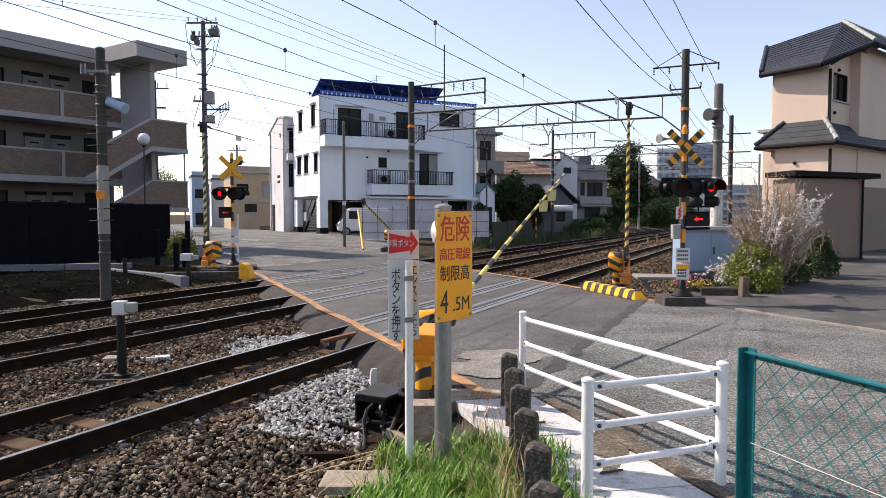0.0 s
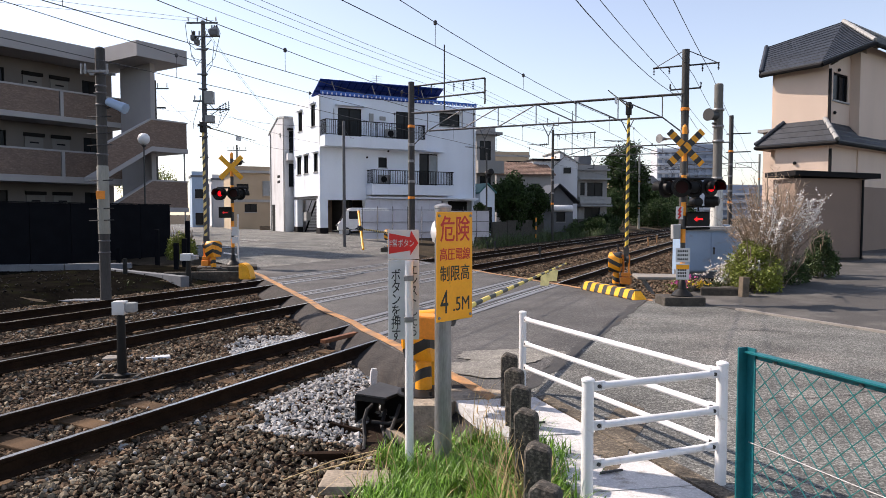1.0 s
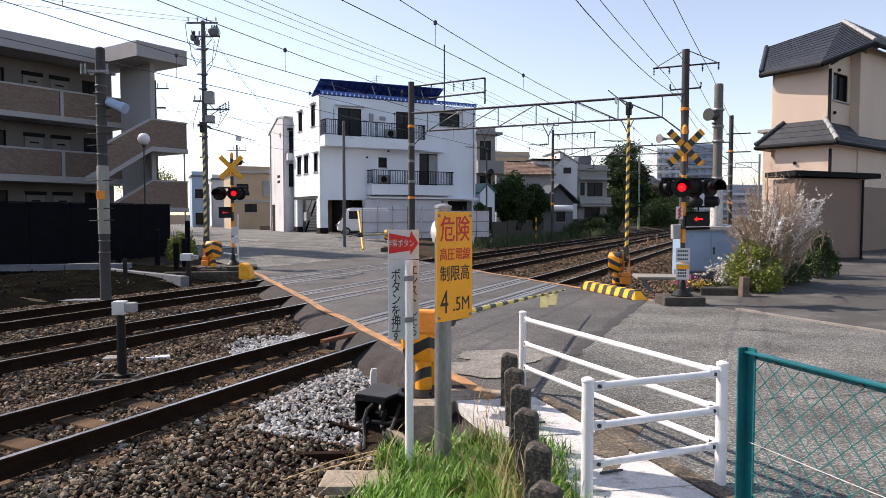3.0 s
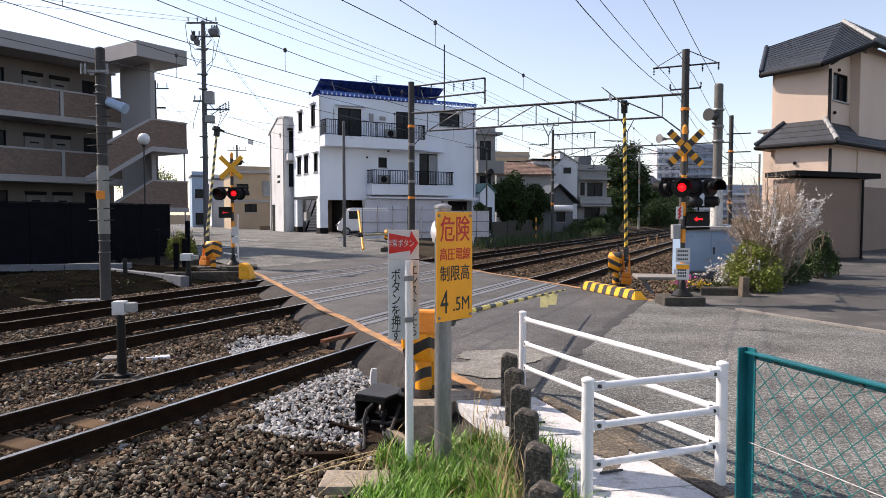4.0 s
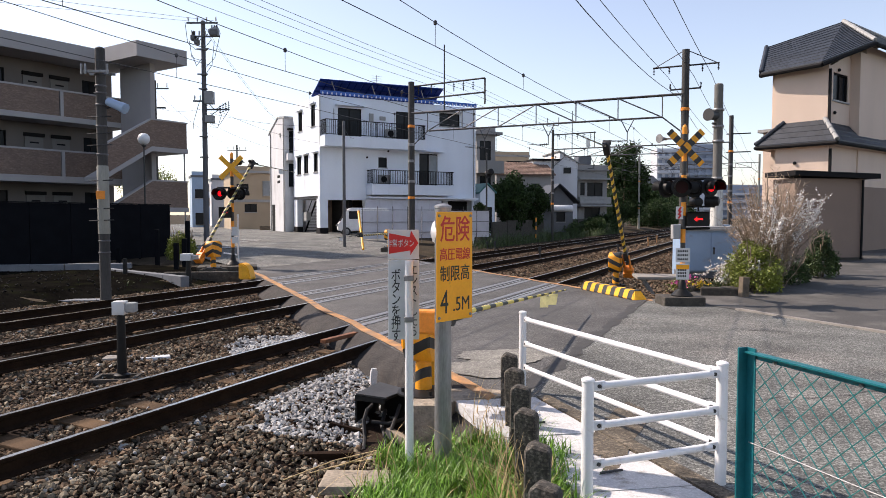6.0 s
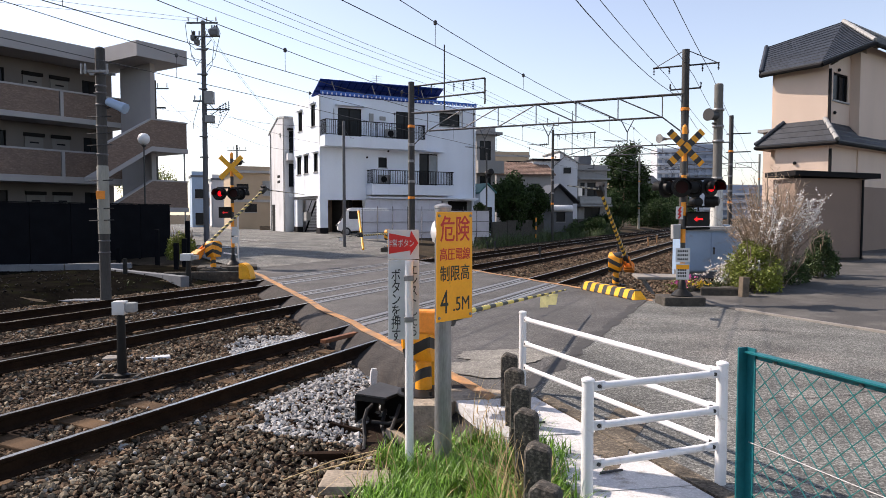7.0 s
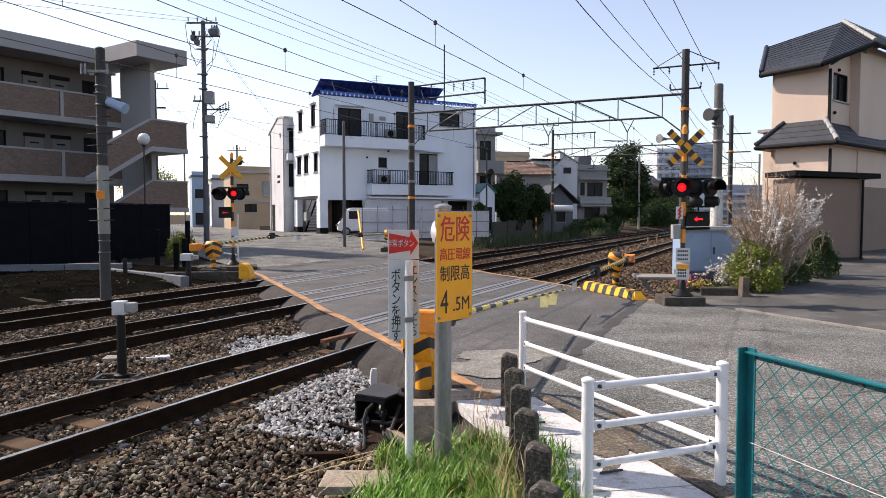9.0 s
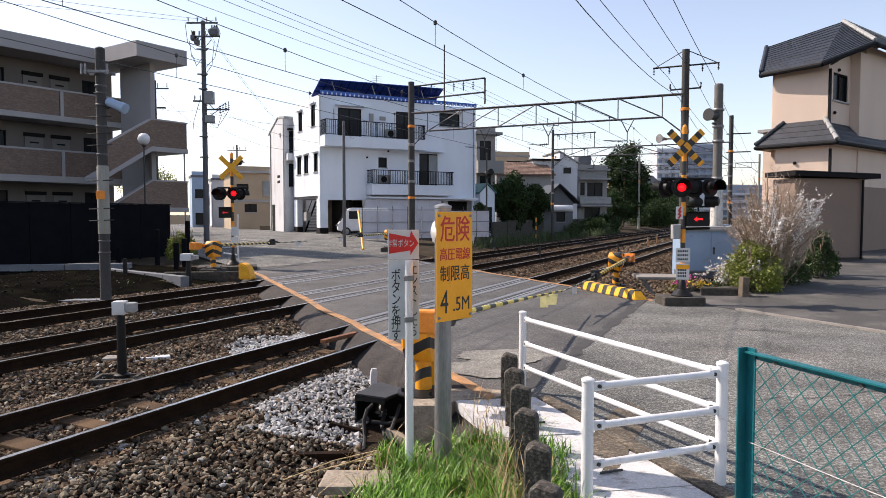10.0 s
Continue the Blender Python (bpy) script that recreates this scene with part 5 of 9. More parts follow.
def white_building():
    b = thing("shop_house", pose(-8.18, 46.0, 0.0, 0, 0, 29.5), "white three-storey house with balconies over an open ground floor", "house")
    W, D, H, F = 12.2, 5.7, 9.75, 3.1
    base = 0.5
    front = [(1.3, 3.0, 7.1, 9.0), (5.6, 7.0, 7.1, 9.05), (9.1, 10.8, 8.25, 9.2), (4.25, 4.9, 5.1, 5.8), (7.45, 8.95, 3.95, 6.2)]
    bm = bmesh.new()
    facade(bm, 0, W, F, H, front, I)
    part("front_wall", bm, M["wall_white"], b)
    lm = pose(0, 0, 0, 0, 0, 90)
    lm2 = Matrix(((0, 1, 0, 0), (1, 0, 0, 0), (0, 0, 1, 0), (0, 0, 0, 1)))
    left = [(3.6, 4.45, 7.75, 9.1), (0.85, 1.7, 7.8, 9.25), (3.95, 4.85, 4.7, 5.95), (2.35, 3.3, 4.7, 5.95), (0.4, 1.2, 4.7, 5.95)]
    bm = bmesh.new()
    facade(bm, 0.2, D, F, H, left, lm2)
    part("side_wall", bm, M["wall_white"], b)
    for a in ((0.2, W, D, D + 0.2, F, H), (W - 0.2, W, 0.2, D, base - 0.3, H)):
        slab_box(b, "back_wall", I, a, M["wall_white"])
    slab_box(b, "roof", I, (0.2, W - 0.2, 0.2, D, H - 0.4, H - 0.2), M["wall_grey"])
    slab_box(b, "ground_beam", I, (-0.05, W + 0.02, -0.06, 0.3, F - 0.28, F), M["wall_white"])
    slab_box(b, "floor_slab", I, (0.2, W - 0.2, 0.3, D, F - 0.2, F - 0.02), M["wall_grey"])
    for x0, x1, y0, y1 in ((0, 0.55, 0, 0.7), (0, 0.4, 4.9, 5.4), (0, 0.4, D - 0.5, D), (3.2, 3.6, 0, 0.4), (6.3, 6.6, 0, 0.4), (9.4, 9.8, 0, 0.4)):
        slab_box(b, "pillar", I, (x0, x1, y0, y1, base - 0.4, F - 0.2), M["wall_white"])
        slab_box(b, "pillar_foot", I, (x0 - 0.02, x1 + 0.02, y0 - 0.02, y1 + 0.02, base - 0.4, base + 0.45), M["trim_dark"])
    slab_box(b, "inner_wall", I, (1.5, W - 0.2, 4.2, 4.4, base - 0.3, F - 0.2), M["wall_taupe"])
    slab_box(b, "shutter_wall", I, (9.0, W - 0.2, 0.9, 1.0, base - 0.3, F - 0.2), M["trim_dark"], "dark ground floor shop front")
    for k in range(6):
        slab_box(b, "site_sheet", I, (3.05 + 0.98 * k, 4.02 + 0.98 * k, -0.62, -0.55, base - 0.3, 2.86 + 0.03 * (k % 2)), M["sheet_white"], "white ground floor sheeting")
    slab_box(b, "shop_canopy", I, (3.3, 11.9, -0.9, -0.065, 2.93, 3.05), M["wall_white"])
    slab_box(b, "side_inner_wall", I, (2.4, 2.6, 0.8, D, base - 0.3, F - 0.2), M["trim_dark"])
    # outside stair in the open bay
    for k in range(9):
        slab_box(b, "stair_step", I, (0.9, 1.9, 5.6 - 0.28 * k, 5.9 - 0.28 * k, base + 0.22 * k + 0.1, base + 0.22 * k + 0.15), M["trim_dark"])
    bm = bmesh.new()
    prism(bm, [(0.86, 6.0, base), (0.86, 5.75, base), (0.86, 3.2, F - 0.3), (0.86, 3.45, F - 0.3)], (0.05, 0, 0))
    tube(bm, (0.86, 5.9, base + 0.9), (0.86, 3.3, F + 0.5), 0.025, 0.025, 6)
    part("stair_stringer", bm, M["trim_dark"], b)
    slab_box(b, "condenser", I, (0.35, 0.7, 3.9, 4.6, base + 0.9, base + 1.5), M["trim_pale"])
    for u0, u1, z0, z1 in front:
        tall = z1 - z0 > 1.5
        window(b, I, u0, u1, z0, z1, 2 if u1 - u0 > 1 else 1, "trim_dark", "glass", not tall)
    window(b, I, 8.25, 8.9, 4.0, 6.1, 1, "trim_pale", "glass_pale", False, 0.06)
    for u0, u1, z0, z1 in left:
        window(b, lm2, u0, u1, z0, z1, 2, "trim_dark", "glass", True)
        slab_box(b, "lintel", lm2, (u0 - 0.15, u1 + 0.15, -0.2, 0.02, z1 + 0.05, z1 + 0.13), M["wall_white"])
    for u0, u1, z1 in ((1.1, 3.2, 9.1), (7.2, 9.3, 6.3), (8.9, 11.0, 9.3)):
        slab_box(b, "lintel", I, (u0, u1, -0.45, 0.02, z1, z1 + 0.1), M["wall_white"])
    # balconies
    for u0, u1, z, up in ((0.1, 7.4, 7.02, 1.05), (3.4, 9.7, 3.88, 1.0)):
        slab_box(b, "balcony_slab", I, (u0 - 0.1, u1 + 0.1, -1.05, -0.002, z - 0.7, z), M["wall_white"], "white balcony apron")
        bar_rail(b, I, u0, u1, -1.0, z, z + up, M["trim_dark"], returns=0.98)
    # air conditioners and pipes
    for u, z, y in ((4.0, 3.9, -0.75), (4.6, 7.05, -0.6)):
        ac = slab_box(b, "air_conditioner", I, (u, u + 0.8, y, y + 0.35, z + 0.05, z + 0.65), M["trim_pale"], "grey outdoor air conditioner", 0.02)
        bm = bmesh.new()
        lathe(bm, [(0.22, 0), (0.22, 0.02), (0.2, 0.03)], pose(u + 0.32, y, z + 0.35, 90, 0, 0), 18)
        part("fan_grille", bm, M["trim_dark"], ac)
    slab_box(b, "vent_hood", I, (4.35, 4.75, -0.15, 0.0, 8.35, 8.6), M["trim_pale"])
    slab_box(b, "meter_box", I, (3.55, 3.85, -0.12, 0.0, 8.2, 8.75), M["trim_pale"])
    bm = bmesh.new()
    tube(bm, (0.02, -0.06, 6.4), (0.02, -0.06, 9.6), 0.04, 0.04, 8)
    tube(bm, (1.0, -0.05, 7.1), (1.0, -0.05, 8.9), 0.025, 0.025, 6)
    tube(bm, (3.75, -0.06, 7.1), (3.75, -0.06, 8.3), 0.03, 0.03, 6)
    tube(bm, (12.0, -0.06, 3.0), (12.0, -0.06, 9.6), 0.04, 0.04, 8)
    part("drain_pipe", bm, M["trim_pale"], b)
    bm = bmesh.new()
    for u, z in ((3.4, 5.75), (5.0, 6.25)):
        lathe(bm, [(0.07, 0), (0.07, 0.06), (0.03, 0.09)], pose(u, 0, z, 90, 0, 0), 10)
    part("vent_cap", bm, M["trim_dark"], b)
    # rooftop: solar panels turned to the back, on struts, behind a scalloped blue fringe
    for i in range(9):
        u0 = 0.05 + i * 1.04
        z0, z1 = H + 0.98 + 0.02 * i, H + 1.0 + 0.02 * i
        bm = bmesh.new()
        prism(bm, [(u0, -0.12, z0), (u0 + 1.02, -0.12, z1), (u0 + 1.02, 1.7, H + 0.12), (u0, 1.7, H + 0.12)], (0, 0.02, 0.05))
        panel = part("solar_panel", bm, M["panel_blue"], b, "dark blue solar panel")
        bm = bmesh.new()
        for f in (0.03, 0.36, 0.68):
            y, z = -0.12 + 1.82 * f, z0 + (H + 0.12 - z0) * f
            box(bm, u0, u0 + 1.02, y - 0.03, y + 0.03, z - 0.06, z - 0.004)
        for u in (u0 + 0.02, u0 + 0.52):
            prism(bm, [(u, -0.14, z0 - 0.003), (u + 0.04, -0.14, z0 - 0.003), (u + 0.04, 1.68, H + 0.115), (u, 1.68, H + 0.115)], (0, -0.01, -0.04))
        part("panel_frame", bm, M["roof_blue"], panel)
    for u in (1.2, 4.1, 5.3, 7.9):
        bm = bmesh.new()
        tube(bm, (u, -0.05, H + 0.02), (u - 0.35, -0.1, H + 0.9), 0.03, 0.03, 6)
        part("panel_strut", bm, M["trim_pale"], b)
    bm = bmesh.new()
    for i in range(38):
        u = 0.05 + i * 0.32
        prism(bm, [(u, -0.12, H + 0.3), (u + 0.32, -0.12, H + 0.3), (u + 0.32, -0.12, H + 0.1), (u + 0.22, -0.12, H + 0.02), (u + 0.1, -0.12, H + 0.02), (u, -0.12, H + 0.1)], (0, 0.02, 0), 0)
    for i in range(38):
        u = 0.05 + i * 0.32
        prism(bm, [(u + 0.1, -0.135, H + 0.12), (u + 0.16, -0.135, H + 0.22), (u + 0.22, -0.135, H + 0.12), (u + 0.16, -0.135, H + 0.02)], (0, 0.01, 0), 1)
    part("roof_fringe", bm, [M["blue_fringe"], M["white_paint"]], b, "blue and white scalloped roof fringe")
    bm = bmesh.new()
    tube(bm, (4.6, 1.0, H), (4.6, 1.0, H + 1.9), 0.02, 0.02, 6)
    lathe(bm, [(0.02, 0.0), (0.15, 0.02), (0.25, 0.07), (0.25, 0.08)], pose(4.6, 0.85, H + 0.9, 70, 0, 20), 14)
    for z in (1.5, 1.65, 1.8):
        tube(bm, (4.2, 1.0, H + z), (5.0, 1.0, H + z), 0.01, 0.01, 4)
    part("antenna", bm, M["galv"], b, "rooftop dish and aerial")


white_building()


def back_annex():
    a = thing("annex_house", pose(-11.67, 51.1, 0.0, 0, 0, 29.5), "white narrow rendered house with a gabled roof", "house", "background houses")
    wins = [(0.35, 1.0, 6.4, 8.0), (0.3, 0.9, 3.9, 5.6)]
    bm = bmesh.new()
    facade(bm, 0, 1.6, 0.2, 9.0, wins, I)
    part("front_wall", bm, M["wall_annex"], a)
    for q in wins:
        window(a, I, *q, 1)
    bm = bmesh.new()
    prism(bm, [(-0.002, 0.2, 0.2), (-0.002, 4.0, 0.2), (-0.002, 4.0, 8.1), (-0.002, 1.6, 9.1), (-0.002, 0.2, 9.0)], (0.2, 0, 0))
    part("side_wall", bm, M["wall_annex"], a)
    slab_box(a, "back_wall", I, (0.2, 4.0, 3.8, 4.0, 0.2, 8.1), M["wall_annex"])
    bm = bmesh.new()
    prism(bm, [(-0.06, -0.2, 9.03), (-0.06, 1.6, 9.2), (-0.06, 4.2, 8.15), (-0.06, 4.2, 8.03), (-0.06, 1.6, 9.08), (-0.06, -0.2, 8.92)], (2.0, 0, 0))
    part("roof", bm, M["trim_pale"], a)
    bm = bmesh.new()
    for y, z in ((0.1, 8.9), (3.6, 8.1)):
        tube(bm, (-0.05, y, 0.3), (-0.05, y, z), 0.04, 0.04, 8)
    part("drain_pipe", bm, M["trim_pale"], a)
    slab_box(a, "balcony", I, (0.1, 1.5, -0.5, -0.01, 5.8, 6.3), M["wall_annex"])
    slab_box(a, "side_vent", I, (-0.06, -0.003, 0.9, 1.1, 7.6, 7.9), M["trim_pale"])
    slab_box(a, "eave_hood", I, (0.2, 1.2, -0.4, 0, 8.05, 8.15), M["trim_dark"])
    for k in range(2):
        slab_box(a, "wall_letter_bar", I, (-0.012, -0.002, 1.2, 1.9, 4.6 - 0.4 * k, 4.8 - 0.4 * k), M["trim_dark"])
    slab_box(a, "roller_door", I, (-0.012, -0.002, 2.6, 3.4, 0.4, 2.6), M["trim_dark"])


back_annex()


def simple_house(name, x, y, rot, w, d, z0, z1, wall, label, wins=(), roof="flat", roof_mat="wall_grey", over=0.35, rise_h=1.4, side_wins=(), group="background houses"):
    h = thing(name, pose(x, y, 0.0, 0, 0, rot), label, "house", group)
    bm = bmesh.new()
    facade(bm, 0, w, z0, z1, wins, I)
    part("front_wall", bm, M[wall], h)
    lm2 = Matrix(((0, 1, 0, 0), (1, 0, 0, 0), (0, 0, 1, 0), (0, 0, 0, 1)))
    bm = bmesh.new()
    facade(bm, 0.2, d, z0, z1, side_wins, lm2)
    part("side_wall", bm, M[wall], h)
    slab_box(h, "side_wall", I, (w - 0.2, w, 0.2, d, z0, z1), M[wall])
    slab_box(h, "back_wall", I, (0.2, w - 0.2, d - 0.2, d, z0, z1), M[wall])
    for q in wins:
        window(h, I, *q, 2 if q[1] - q[0] > 0.9 else 1)
    for q in side_wins:
        window(h, lm2, *q, 2 if q[1] - q[0] > 0.9 else 1)
    if roof == "flat":
        slab_box(h, "roof", I, (-over, w + over, -over, d + over, z1, z1 + 0.22), M[roof_mat])
        slab_box(h, "parapet", I, (0, w, 0, 0.15, z1 + 0.22, z1 + 0.6), M[wall])
    elif roof == "gable":
        for sg in (0, 1):
            ye, yr = (-over, d / 2) if sg == 0 else (d + over, d / 2)
            sl = thing_slope(h, -over, w + over, ye, yr, z1 - 0.1, z1 + rise_h, roof_mat)
        for u in (0, w - 0.2):
            bm = bmesh.new()
            prism(bm, [(u, 0, z1), (u, d, z1), (u, d / 2, z1 + rise_h * 0.92)], (0.2, 0, 0))
            part("gable", bm, M[wall], h)
    elif roof == "side_gable":
        for sg in (0, 1):
            bm = bmesh.new()
            xe, xr = (-over, w / 2) if sg == 0 else (w + over, w / 2)
            prism(bm, [(xe, -over, z1 - 0.1), (xr, -over, z1 + rise_h), (xr, d + over, z1 + rise_h), (xe, d + over, z1 - 0.1)], (0, 0, 0.12))
            part("roof", bm, M[roof_mat], h)
        bm = bmesh.new()
        prism(bm, [(0, 0, z1), (w, 0, z1), (w / 2, 0, z1 + rise_h * 0.92)], (0, 0.2, 0))
        part("gable", bm, M[wall], h)
    return h


def thing_slope(h, u0, u1, ye, yr, ze, zr, roof_mat, rows=9, tile=0.3):
    """One slope of a tiled roof: a deck and rows of overlapping tiles."""
    bm = bmesh.new()
    prism(bm, [(u0, ye, ze), (u1, ye, ze), (u1, yr, zr), (u0, yr, zr)], (0, 0, 0.08))
    deck = part("roof", bm, M[roof_mat], h)
    verts, faces = [], []
    sgn = 1 if yr > ye else -1
    cols = int((u1 - u0) / tile)
    for r in range(rows):
        for c in range(cols):
            a, b = r / rows, (r + 1.15) / rows
            b = min(b, 1.0)
            x0, x1 = u0 + c * tile, u0 + c * tile + tile * 0.96
            y0, y1 = ye + (yr - ye) * a, ye + (yr - ye) * b
            q0, q1 = ze + (zr - ze) * a + 0.135, ze + (zr - ze) * b + 0.09
            k = len(verts)
            xm = (x0 + x1) / 2
            verts += [(x0, y0, q0), (xm, y0, q0 + 0.05), (x1, y0, q0), (x1, y1, q1), (xm, y1, q1 + 0.04), (x0, y1, q1), (x0, y0, q0 - 0.06), (xm, y0, q0 - 0.02), (x1, y0, q0 - 0.06)]
            faces += [(k, k + 1, k + 4, k + 5), (k + 1, k + 2, k + 3, k + 4), (k, k + 6, k + 7, k + 1), (k + 1, k + 7, k + 8, k + 2)]
    me = bpy.data.meshes.new("tiles")
    me.from_pydata(verts, [], faces)
    me.materials.append(M[roof_mat])
    tagged(shared("tiles", me, deck), kind="stuff")
    return deck


# houses beyond the tracks
tan = simple_house("house", -18.3, 60, 24, 8.4, 6, 0.0, 5.45, "wall_tan", "tan two-storey rendered house with a flat roof", [(1.05, 2.1, 2.05, 2.75), (0.4, 1.4, 3.7, 4.5)], over=0.3, roof_mat="trim_pale")
window(tan, pose(0, -0.03, 0), 2.6, 3.9, 3.5, 4.8, 2, "trim_pale", "glass_pale", deep=0.0)
slab_box(tan, "storey_band", I, (-0.05, 8.4, -0.08, -0.002, 2.9, 3.15), M["trim_pale"])
simple_house("house", -25.4, 70, 24, 1.4, 3, 0.0, 5.6, "cabinet", "narrow pale blue two-storey house", [(0.3, 1.1, 3.5, 4.4), (0.3, 1.2, 0.8, 2.0)], over=0.1, roof_mat="cabinet_dark")
simple_house("house", -24.0, 72, 24, 1.2, 3, 0.0, 5.4, "wall_annex", "narrow white two-storey house", [(0.3, 0.9, 3.4, 4.3)], over=0.1, roof_mat="cabinet_dark")
simple_house("house", -34.5, 98, 10, 6.5, 5, 0.0, 5.2, "cabinet", "low pale blue house down the street", [(1.0, 2.4, 3.0, 4.2), (4.0, 5.4, 3.0, 4.2)], roof="gable", roof_mat="roof_dark", rise_h=1.0)
flats = simple_house("house", 2.75, 57, 20, 1.7, 6, 0.3, 8.4, "wall_grey", "grey three-storey house with solid balconies", [(0.3, 1.3, 6.3, 7.9), (0.3, 1.3, 3.4, 5.0)], over=0.45)
for z in (5.2, 2.3):
    slab_box(flats, "balcony", I, (-0.3, 2.0, -1.1, -0.01, z, z + 1.0), M["wall_grey"], "solid grey balcony")
simple_house("shed", 2.8, 52.0, 22, 1.2, 2, 0.2, 3.5, "wall_white", "white shed with a green metal gable roof", [(0.6, 1.0, 0.6, 2.4)], roof="side_gable", roof_mat="roof_teal", rise_h=0.6, over=0.12)
simple_house("house", 5.4, 70, 12, 5.8, 5, 0.3, 5.9, "wall_grey", "grey two-storey house with a red-brown tiled roof", [(1.0, 2.2, 4.3, 5.5), (3.8, 4.6, 3.4, 5.0)], roof="gable", roof_mat="roof_brown", rise_h=1.3, over=0.4)
simple_house("house", 5.4, 82, 12, 5.0, 6, 0.3, 8.7, "wall_tan", "tan three-storey house with a flat roof", [(2.2, 4.2, 7.2, 8.2)], over=0.1)


def mono_house():
    """A white house with a single slope beside a lower flat part."""
    h = thing("house", pose(9.5, 73, 0.0, 0, 0, 8), "white house with one sloping roof and a lower flat part", "house", "background houses")
    outline = [(0, 0.3), (4.85, 0.3), (4.85, 7.3), (2.9, 8.4), (2.9, 7.5), (0, 7.5)]
    bm = bmesh.new()
    prism(bm, [(x, 0, z) for x, z in outline], (0, 6, 0))
    part("wall", bm, M["wall_annex"], h)
    bm = bmesh.new()
    prism(bm, [(2.75, -0.15, 8.5), (2.75, -0.15, 8.62), (5.1, -0.15, 7.3), (5.1, -0.15, 7.18)], (0, 6.3, 0))
    part("roof", bm, M["trim_pale"], h)
    slab_box(h, "flat_roof", I, (-0.15, 2.89, -0.3, 6.1, 7.51, 7.7), M["trim_dark"])
    for q in ((3.3, 4.1, 6.2, 6.8), (1.7, 2.5, 2.9, 4.4), (0.4, 1.2, 5.0, 6.2)):
        window(h, pose(0, -0.03, 0), *q, 1, deep=0.0)


mono_house()
grey = simple_house("house", 14.6, 75, 12, 3.4, 6, 0.3, 6.6, "wall_grey", "grey concrete two-storey house with dark windows", [(0.3, 0.8, 3.9, 5.3), (1.1, 2.9, 3.8, 5.3), (0.8, 2.6, 1.2, 2.6)], over=0.25)
for z0, z1, y in ((3.0, 3.7, -0.9), (5.6, 5.8, -0.7), (2.7, 2.9, -1.2)):
    slab_box(grey, "canopy", I, (-0.1, 3.5, y, -0.01, z0, z1), M["trim_pale"])
slab_box(grey, "roof_tank", pose(0.9, 1.0, 7.3, 0, 0, 0), (-0.6, 0.9, -0.4, 0.8, 0.0, 0.9), M["cabinet_dark"])
simple_house("house", 8.7, 60, 10, 2.7, 3, 0.3, 2.9, "cabinet_dark", "low grey house with a dark tiled roof", [(1.2, 2.0, 1.2, 2.3)], roof="side_gable", roof_mat="roof_dark", rise_h=1.5, over=0.5)
simple_house("house", 30.0, 118, 5, 7, 7, 0.3, 7.0, "wall_tan", "tan two-storey house far along the line", [(1, 2.4, 4.4, 5.8), (4, 5.5, 4.4, 5.8)], roof="gable", roof_mat="roof_dark", rise_h=1.6)
bm = bmesh.new()
lathe(bm, [(0.28, -0.9), (0.3, -0.85), (0.3, 0.85), (0.28, 0.9)], pose(0, 0, 0, 0, 90, 0), 14)
solid("awning", bm, M["white_paint"], "rolled white awning on the low house", "awning", pose(10.2, 59.2, 2.35, 0, 0, 10), smooth=40)


def tower_block(x, y, rot, w, d, hgt, wall, floors, bays, label, dark=False):
    t = thing("apartment_tower", pose(x, y, 0, 0, 0, rot), label, "apartment block", "far apartment blocks")
    holes = []
    fh = (hgt - 1.5) / floors
    for f in range(floors):
        for k in range(bays):
            bw = w / bays
            holes.append((k * bw + bw * 0.2, k * bw + bw * 0.8, 1 + f * fh + fh * 0.25, 1 + f * fh + fh * 0.8))
    bm = bmesh.new()
    facade(bm, 0, w, 0, hgt, holes, I, 0.8)
    part("front_wall", bm, M[wall], t)
    slab_box(t, "core", I, (0.2, w - 0.2, 0.82, d, 0, hgt + 0.5), M[wall])
    for q in holes:
        bm = bmesh.new()
        box(bm, q[0], q[1], 0.6, 0.7, q[2], q[3])
        part("window", bm, M["haze_dark"], t)
    for f in range(floors):
        slab_box(t, "balcony", I, (0.3, w - 0.3, -1.0, -0.01, 0.8 + f * fh, 0.8 + f * fh + fh * 0.35), M["haze_pale" if not dark else "haze_dark"])


# far blocks: walls, windows and balconies wear the painted haze
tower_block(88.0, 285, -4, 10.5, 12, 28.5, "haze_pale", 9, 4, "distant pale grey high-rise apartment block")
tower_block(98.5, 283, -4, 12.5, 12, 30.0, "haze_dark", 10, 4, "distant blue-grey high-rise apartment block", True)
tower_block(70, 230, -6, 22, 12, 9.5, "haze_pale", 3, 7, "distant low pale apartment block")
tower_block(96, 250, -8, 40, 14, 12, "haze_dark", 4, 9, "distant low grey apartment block")


